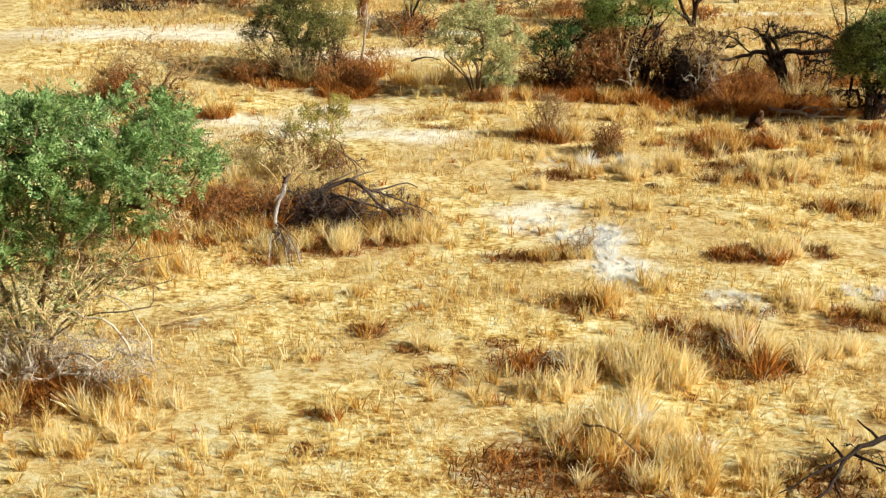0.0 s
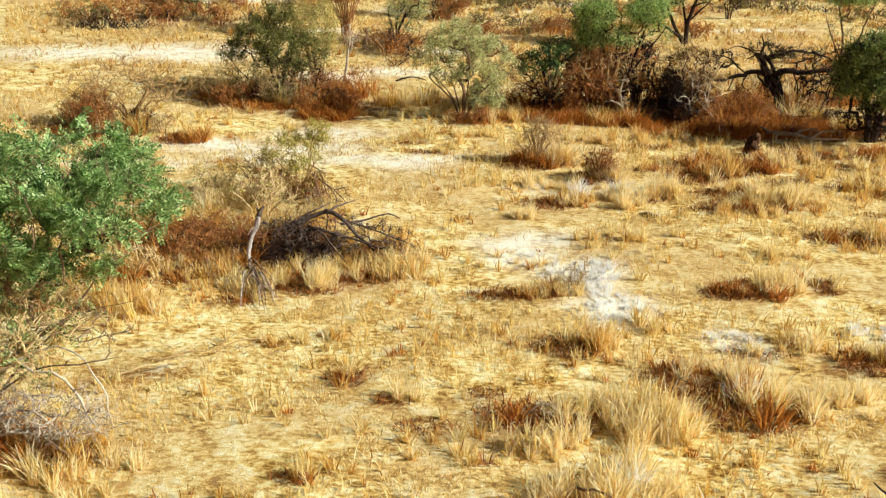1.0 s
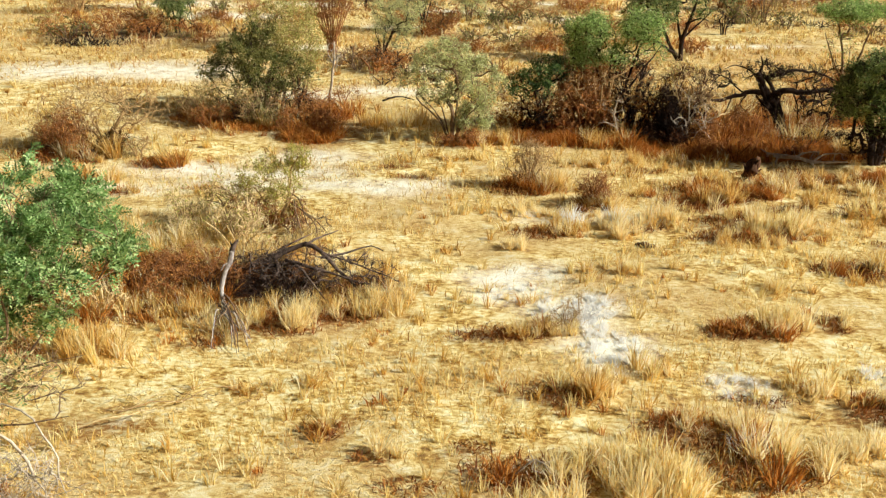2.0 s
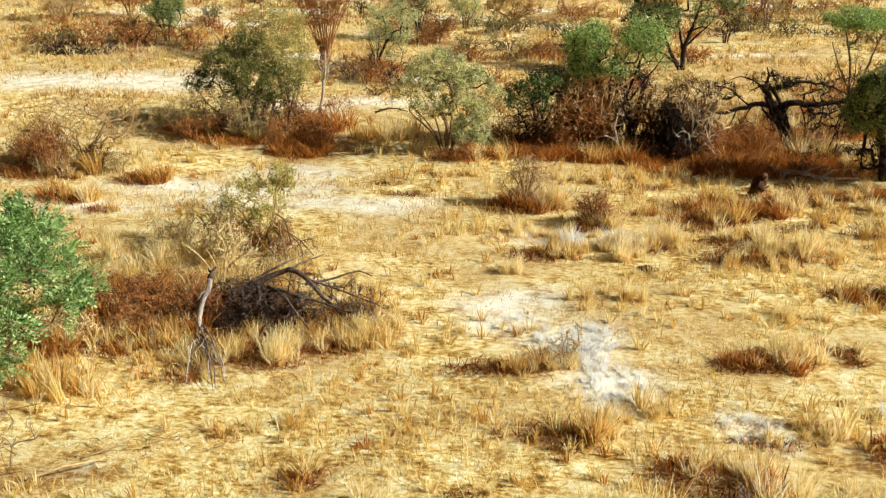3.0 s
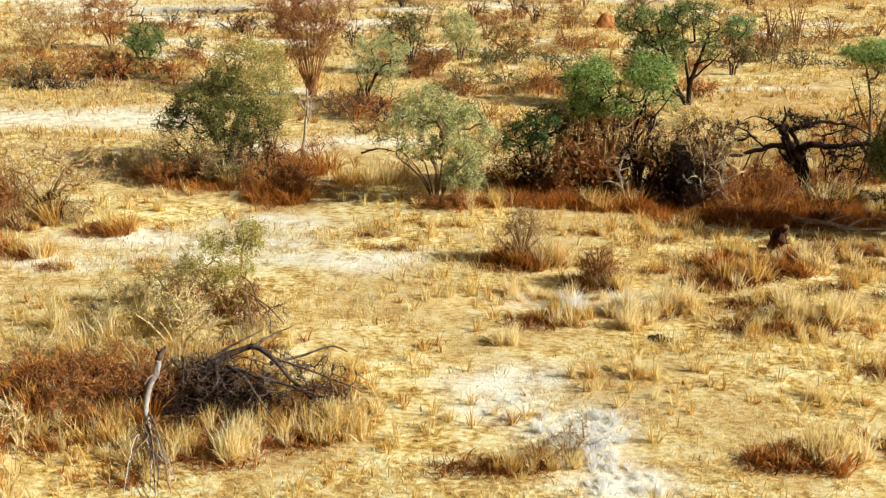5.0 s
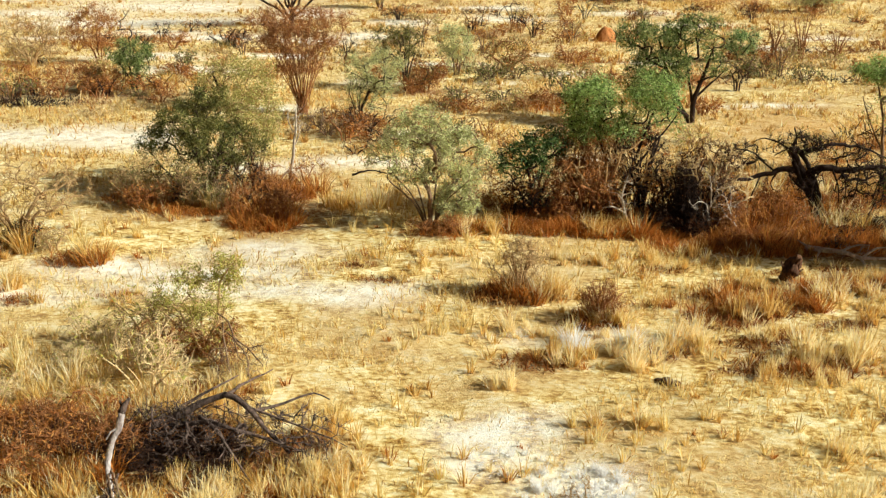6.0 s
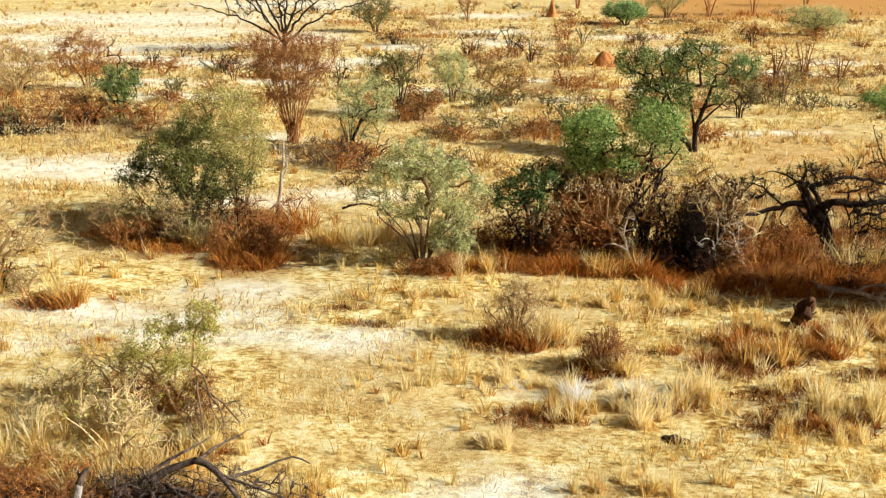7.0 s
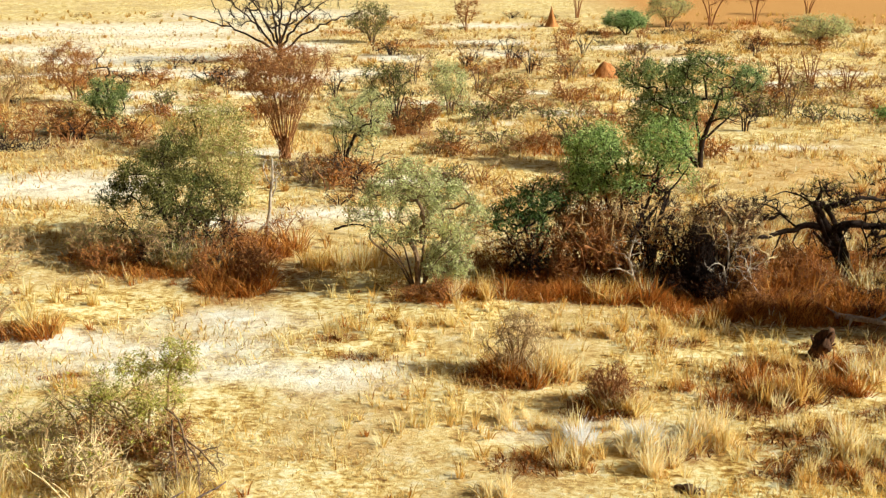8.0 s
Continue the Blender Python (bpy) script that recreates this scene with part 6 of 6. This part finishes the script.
# thicker scrub where the far slope is overgrown: x and y ranges, number, kinds
for x0, x1, y0, y1, n, kinds in [(-7, 5, 55, 72, 30, ("far_rust", "far_rust", "far_tan", "far_olive")), (-8, 6, 72, 95, 20, ("far_rust", "far_tan", "far_dark")), (13.5, 21.5, 66, 76, 15, ("far_rust", "far_rust", "far_tan")),
                                 (-26, -15, 57, 66, 14, ("far_rust", "far_tan", "far_olive")), (-24, -14, 72, 84, 10, ("far_rust", "far_dark")), (4, 12, 54, 66, 10, ("far_rust", "far_tan")), (-7.5, -4, 47, 53, 7, ("far_rust", "far_rust", "far_dark")),
                                 (3.5, 8.5, 49.5, 51.5, 6, ("far_rust", "far_tan")), (5, 14, 86, 104, 7, ("far_rust", "far_tan", "far_olive")), (16, 30, 84, 106, 7, ("far_tan", "far_rust"))]:
    for _ in range(n):
        scrub(kinds[int(R.integers(0, len(kinds)))], R.uniform(x0, x1), R.uniform(y0, y1), R.uniform(0.7, 1.5), R.uniform(0.55, 1.0))
# black scrub as the twiggy shade below the dead tree's right limb
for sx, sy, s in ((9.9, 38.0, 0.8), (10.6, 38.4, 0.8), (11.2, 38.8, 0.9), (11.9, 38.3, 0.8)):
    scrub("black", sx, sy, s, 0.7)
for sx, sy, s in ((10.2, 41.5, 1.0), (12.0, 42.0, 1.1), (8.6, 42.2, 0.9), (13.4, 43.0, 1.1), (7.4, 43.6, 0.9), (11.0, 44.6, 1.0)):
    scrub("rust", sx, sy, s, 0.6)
# black scrub added as dark shade behind the propped limb
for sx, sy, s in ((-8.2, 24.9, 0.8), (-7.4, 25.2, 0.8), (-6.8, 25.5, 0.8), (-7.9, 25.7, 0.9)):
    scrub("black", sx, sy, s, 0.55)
for sx, sy, s in ((-8.1, 24.9, 1.0), (-7.3, 24.9, 1.0), (-6.7, 25.1, 0.9), (-7.7, 25.4, 1.1)):
    scrub("rust", sx, sy, s, 0.75)


# ---- grass tussocks: a low dead thatch, darkened for shade, with fans of blades rising from it ----
def fan_mesh(seed, r, h, n, lean_out, material, w=0.012):
    rng = np.random.default_rng(seed)
    ang, rad = rng.uniform(0, 2 * np.pi, n), r * np.sqrt(rng.uniform(0, 1, n))
    p = np.stack([np.cos(ang) * rad, np.sin(ang) * rad, np.full(n, -0.03)], 1)
    lean = p[:, :2] / r * lean_out + rng.normal(0, 0.22, (n, 2))
    return np_mesh("tuft", *blades(rng, p, lean, h * rng.uniform(0.4, 1.2, n), w * rng.uniform(0.6, 1.4, n), 0.3), material)


FANS = {
    "gold": [fan_mesh(200 + i, 0.13, 0.62 + 0.05 * i, 40 + 8 * i, 0.15, GOLD, 0.021) for i in range(4)],
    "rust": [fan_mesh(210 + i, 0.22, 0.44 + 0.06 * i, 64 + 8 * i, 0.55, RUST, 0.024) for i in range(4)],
    "pale": [fan_mesh(220 + i, 0.14, 0.50 + 0.05 * i, 42 + 8 * i, 0.16, PALE, 0.025) for i in range(4)],
    "white": [fan_mesh(240 + i, 0.18, 0.50 + 0.05 * i, 50 + 8 * i, 0.5, WHITE, 0.026) for i in range(4)],
    "straw": [fan_mesh(230 + i, 0.13, 0.58 + 0.05 * i, 40 + 8 * i, 0.15, STRAW, 0.022) for i in range(4)],
}


def clump(x, y, rx, ry, n, kinds, s=1.0):
    """One tussock, rx by ry: rust-brown thatch, toned dark for shade, and a number of tufts, most of them on its sunny
    side.
    """
    rusty = sum(k == "rust" for k in kinds) / len(kinds)
    bright = [k for k in kinds if k != "rust"] or ["rust"]
    tone = {"gold": "golden", "rust": "rust-brown dead", "pale": "bleached whitish", "white": "chalk-white", "straw": "straw-yellow"}[bright[0]]
    root = thing("grass_tussock", x, y, tone + " dry grass tussock" + (" over brown dead thatch doubling as base shade" if rusty else " on sandy ground"), "grass", tone + " tussocks")
    z0 = rise1(x, y)
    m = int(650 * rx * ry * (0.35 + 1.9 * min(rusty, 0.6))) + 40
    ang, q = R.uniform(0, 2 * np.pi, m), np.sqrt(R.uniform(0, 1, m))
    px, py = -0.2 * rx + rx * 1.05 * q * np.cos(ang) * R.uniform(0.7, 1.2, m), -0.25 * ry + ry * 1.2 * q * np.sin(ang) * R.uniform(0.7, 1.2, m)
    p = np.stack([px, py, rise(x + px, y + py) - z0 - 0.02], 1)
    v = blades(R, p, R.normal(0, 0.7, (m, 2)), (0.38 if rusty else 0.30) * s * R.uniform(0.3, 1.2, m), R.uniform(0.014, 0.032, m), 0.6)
    # thatch sits on the shaded side; near tussocks take the shade-darkened tone
    tagged(part("thatch", np_mesh("thatch", *v, (THATCH_SHADE if y < 36 else RUST) if rusty else WHITE if "white" in kinds else GOLD), root, "brown dead thatch doubling as base shade" if rusty else ""), kind="stuff")
    for _ in range(int(n * 1.7)):
        kind = bright[int(R.integers(0, len(bright)))]
        if kind == "gold" and R.uniform() < 0.5:
            kind = "straw"
        if kind == "straw" and R.uniform() < 0.4:
            kind = "pale"
        if kind != "rust" and rusty and R.uniform() < 0.10:
            kind = "rust"
        a, q = R.uniform(0, 2 * np.pi), math.sqrt(R.uniform(0.05, 1.15))
        dx, dy = rx * q * math.cos(a), ry * q * math.sin(a)
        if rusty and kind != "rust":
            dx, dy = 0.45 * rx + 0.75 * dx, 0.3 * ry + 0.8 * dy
        ob = part("tuft", FANS[kind][int(R.integers(0, 4))], root)
        k = s * R.uniform(0.55, 1.2)
        ob.matrix_basis = pose(dx, dy, rise1(x + dx, y + dy) - z0, R.uniform(-9, 9), R.uniform(-9, 9), R.uniform(0, 360)) @ Matrix.Diagonal((k, k, k * R.uniform(0.75, 1.1), 1))


for c in CLUMPS:
    clump(*c)


# ---- loose grass: too many blades to count ----
def lattice(rng, n, size=64):
    return rng.uniform(0, 1, (size, size))


def value_noise(grid, x, y):
    n = len(grid)
    xi, yi = np.floor(x).astype(int), np.floor(y).astype(int)
    fx, fy = x - xi, y - yi
    fx, fy = fx * fx * (3 - 2 * fx), fy * fy * (3 - 2 * fy)
    g = lambda a, b: grid[a % n, b % n]
    return (g(xi, yi) * (1 - fx) + g(xi + 1, yi) * fx) * (1 - fy) + (g(xi, yi + 1) * (1 - fx) + g(xi + 1, yi + 1) * fx) * fy


NG = [lattice(np.random.default_rng(300 + i), 64) for i in range(4)]


def cover(x, y):
    return 0.5 * value_noise(NG[0], x * 0.45, y * 0.6) + 0.3 * value_noise(NG[1], x * 1.3, y * 1.7) + 0.2 * value_noise(NG[2], x * 3.1, y * 3.7)


def pale_at(x, y):
    out = np.zeros_like(x)
    for s in PALE_SPOTS:
        out = np.maximum(out, spot(x, y, *s))
    return out


def litter_shade_at(x, y):
    out = np.zeros_like(x)
    for s in LITTER_SHADE_SPOTS:
        out = np.maximum(out, spot(x, y, *s))
    return out


def scatter(rng, n, y0, y1, half0, slope):
    """n places between y0 and y1 in the widening stretch of land ahead."""
    y = rng.uniform(y0, y1, n * 3)
    half = half0 + slope * (y - y0)
    keep = rng.uniform(0, 1, len(y)) < half / half.max()
    y = y[keep][:n]
    x = rng.uniform(-1, 1, len(y)) * (half0 + slope * (y - y0))
    return x, y


def meadow(name, seed, n, y0, y1, half0, slope, height, width, lean, material, low, label, avoid_pale=0.7):
    rng = np.random.default_rng(seed)
    x, y = scatter(rng, n, y0, y1, half0, slope)
    c = cover(x, y)
    keep = (c > low + rng.normal(0, 0.07, len(c))) & (rng.uniform(0, 1, len(c)) > pale_at(x, y) * avoid_pale)
    if material is not RUST:
        keep &= rng.uniform(0, 1, len(c)) > litter_shade_at(x, y) * 0.85
    x, y, c = x[keep], y[keep], c[keep]
    p = np.stack([x, y, rise(x, y) - 0.02], 1)
    h = height * rng.uniform(0.35, 1.2, len(x)) * (0.45 + 1.2 * np.clip(c - low, 0, 0.5))
    v = blades(rng, p, rng.normal(0, lean, (len(x), 2)), h, width * rng.uniform(0.6, 1.3, len(x)), 0.5)
    ob = new(name, np_mesh(name, *v, material))
    return tagged(ob, label=label, category="grass", kind="stuff")


meadow("standing_grass", 400, 36000, 12, 34, 8.6, 0.42, 0.42, 0.019, 0.35, STRAW, 0.50, "loose standing dry yellow grass")
meadow("straw_litter", 401, 38000, 12, 34, 8.6, 0.42, 0.28, 0.020, 2.6, STRAW, 0.30, "flattened pale straw lying on sand", 0.6)
meadow("brown_litter", 408, 15000, 12, 36, 8.6, 0.42, 0.20, 0.020, 2.6, OCHRE, 0.40, "flattened brown dead grass lying on sand", 1.4)
meadow("golden_grass", 402, 24000, 12, 36, 8.6, 0.42, 0.50, 0.020, 0.3, GOLD, 0.56, "patches of golden dry grass")
meadow("standing_grass", 403, 30000, 33, 64, 17.6, 0.43, 0.50, 0.034, 0.4, STRAW, 0.48, "loose standing dry yellow grass")
meadow("straw_litter", 404, 16000, 33, 64, 17.6, 0.43, 0.40, 0.036, 1.8, STRAW, 0.30, "flattened pale straw lying on sand", 0.3)
meadow("golden_grass", 405, 26000, 36, 66, 18.8, 0.43, 0.60, 0.034, 0.35, GOLD, 0.54, "patches of golden dry grass")
meadow("ochre_grass", 409, 42000, 41, 110, 20.0, 0.45, 0.42, 0.055, 0.7, OCHRE, 0.42, "patches of ochre dead grass")
meadow("standing_grass", 406, 26000, 62, 112, 30.0, 0.45, 0.55, 0.065, 0.5, STRAW, 0.45, "loose standing dry yellow grass")
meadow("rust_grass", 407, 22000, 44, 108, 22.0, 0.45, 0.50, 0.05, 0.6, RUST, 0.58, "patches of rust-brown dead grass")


def fan_field(name, seed, n, y0, y1, half0, slope, h, w, material, low, label):
    """Small fans of blades scattered where the cover is thick."""
    rng = np.random.default_rng(seed)
    x, y = scatter(rng, n, y0, y1, half0, slope)
    c = cover(x + 7.0, y - 3.0)
    keep = (c > low + rng.normal(0, 0.05, len(c))) & (rng.uniform(0, 1, len(c)) > pale_at(x, y) * 1.2)
    x, y = x[keep], y[keep]
    k = rng.integers(9, 22, len(x))
    x, y, size = np.repeat(x, k), np.repeat(y, k), np.repeat(rng.uniform(0.5, 1.2, len(x)), k)
    a, q = rng.uniform(0, 2 * np.pi, len(x)), np.sqrt(rng.uniform(0, 1, len(x)))
    off = np.stack([np.cos(a) * q, np.sin(a) * q], 1)
    p = np.stack([x + off[:, 0] * 0.09 * size, y + off[:, 1] * 0.09 * size, rise(x, y) - 0.02], 1)
    v = blades(rng, p, off * 0.42 + rng.normal(0, 0.15, (len(x), 2)), h * size * rng.uniform(0.4, 1.2, len(x)), w * rng.uniform(0.6, 1.4, len(x)), 0.45)
    ob = new(name, np_mesh(name, *v, material))
    return tagged(ob, label=label, category="grass", kind="stuff")


fan_field("grass_fans", 500, 1900, 12, 36, 8.6, 0.42, 0.42, 0.021, STRAW, 0.52, "small scattered fans of straw-yellow grass")
fan_field("grass_fans", 501, 1250, 12, 40, 8.6, 0.42, 0.45, 0.021, GOLD, 0.56, "small scattered fans of golden grass")
fan_field("grass_fans", 502, 2100, 36, 75, 18.8, 0.44, 0.50, 0.034, STRAW, 0.50, "small scattered fans of straw-yellow grass")
fan_field("grass_fans", 503, 2600, 42, 116, 20.0, 0.44, 0.42, 0.055, OCHRE, 0.54, "small scattered fans of ochre dead grass")
fan_field("grass_fans", 505, 1800, 62, 125, 29.0, 0.45, 0.55, 0.06, GOLD, 0.48, "small scattered fans of golden grass")
fan_field("grass_fans", 504, 800, 12, 40, 8.6, 0.42, 0.26, 0.022, RUST, 0.60, "small scattered fans of rust-brown grass")


def patch_grass(name, seed, patches, material, h, w, label):
    """Dense fans of dead grass on the far brown patches."""
    rng = np.random.default_rng(seed)
    xs, ys = [], []
    for px, py, rx, ry in patches:
        m = int(110 * rx * ry) + 40
        a, q = rng.uniform(0, 2 * np.pi, m), np.sqrt(rng.uniform(0, 1, m))
        xs.append(px + rx * q * np.cos(a))
        ys.append(py + ry * q * np.sin(a))
    x, y = np.concatenate(xs), np.concatenate(ys)
    p = np.stack([x, y, rise(x, y) - 0.02], 1)
    v = blades(rng, p, rng.normal(0, 0.4, (len(x), 2)), h * rng.uniform(0.4, 1.2, len(x)), w * rng.uniform(0.6, 1.4, len(x)), 0.45)
    return tagged(new(name, np_mesh(name, *v, material)), label=label, category="grass", kind="stuff")


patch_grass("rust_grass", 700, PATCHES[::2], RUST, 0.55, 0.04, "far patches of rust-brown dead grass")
patch_grass("golden_grass", 701, PATCHES[1::2], GOLD, 0.55, 0.04, "far patches of golden dry grass")


def brushwood(name, seed, patches, bark, length, r, label):
    """Loose dead twigs, crossing and arching at all angles, in low heaps: x, y, half-widths."""
    rng = np.random.default_rng(seed)
    xs, ys, hs = [], [], []
    for px, py, rx, ry in patches:
        m = int(34 * rx * ry) + 26
        a, q = rng.uniform(0, 2 * np.pi, m), np.sqrt(rng.uniform(0, 1, m))
        xs.append(px + rx * q * np.cos(a))
        ys.append(py + ry * q * np.sin(a))
        hs.append((1.0 - q * 0.6) * rng.uniform(0.5, 1.2))
    x, y, h = np.concatenate(xs), np.concatenate(ys), np.concatenate(hs)
    n = len(x)
    a = np.stack([x, y, rise(x, y) - 0.03], 1)
    d = unit(np.stack([rng.normal(0, 0.8, n), rng.normal(0, 0.6, n), rng.uniform(0.25, 1.2, n)], 1))
    L = length * h * rng.uniform(0.4, 1.3, n)
    rad = r * rng.uniform(0.6, 1.2, n)
    b = a + d * L[:, None]
    e = unit(d + rng.normal(0, 0.45, (n, 3)) - np.array([0.0, 0.0, 0.35]))
    bits = [tubes(a, b, d, e, rad, rad * 0.75, 3), cones(rng, b, e, L * rng.uniform(0.4, 0.9, n), rad * 0.75)]
    mid = a + d * (L * rng.uniform(0.4, 0.9, n))[:, None]
    bits.append(cones(rng, mid, unit(d + rng.normal(0, 0.8, (n, 3))), L * rng.uniform(0.3, 0.7, n), rad * 0.6))
    return tagged(new(name, np_mesh(name, *join(bits), bark, smooth=True)), label=label, category="dead wood", kind="stuff")


_wood = np.random.default_rng(733)
HEAPS = [(_wood.uniform(-0.5, 0.5) * (q - 6) * 0.95, q, _wood.uniform(0.5, 2.0), _wood.uniform(0.3, 0.9)) for q in 47 + 62 * _wood.uniform(0, 1, 130) ** 0.9]
HEAPS = [q for q in HEAPS if not pale_near(q[0], q[1])]
FOOT = [(q, 40.3 - 0.12 * q + _wood.uniform(-0.6, 0.6), _wood.uniform(0.5, 1.0), 0.4) for q in np.arange(-11.5, -6.0, 0.8)]
FOOT += [(q, 39.3 + _wood.uniform(-0.5, 0.5), _wood.uniform(0.5, 1.0), 0.4) for q in np.arange(0.5, 13.5, 0.8)]
HEAPS += [(8.2, 42.2, 1.2, 0.6), (9.8, 43.2, 1.5, 0.6), (11.4, 42.6, 1.2, 0.6), (12.8, 43.6, 1.3, 0.6), (9.0, 45.5, 1.2, 0.5), (11.0, 46.0, 1.4, 0.6), (13.6, 46.2, 1.3, 0.6), (14.5, 44.5, 1.2, 0.6), (7.0, 44.0, 1.0, 0.5)]
brushwood("brushwood", 734, HEAPS[::3] + FOOT[::3], BARK_RED, 0.85, 0.022, "heaps of red-brown dead twigs")
brushwood("brushwood", 735, HEAPS[1::3] + FOOT[1::3], BARK_HAY, 0.85, 0.022, "heaps of pale dead twigs")
brushwood("brushwood", 736, HEAPS[2::3] + FOOT[2::3], BARK_DARK, 0.80, 0.022, "heaps of dark dead twigs")
brushwood("brushwood", 737, [(-7.4, 25.0, 1.5, 0.5), (-5.6, 25.0, 1.4, 0.5), (-4.2, 24.9, 1.2, 0.5), (-3.1, 24.9, 0.7, 0.4)], BARK, 0.75, 0.012, "brown thorn twigs under a heap of branches")
brushwood("brushwood", 738, [(-9.2, 16.2, 1.3, 0.6), (-8.0, 16.3, 1.2, 0.5), (-7.2, 16.2, 0.9, 0.4)], BARK_TAN, 0.8, 0.010, "tan dead twigs under an acacia")
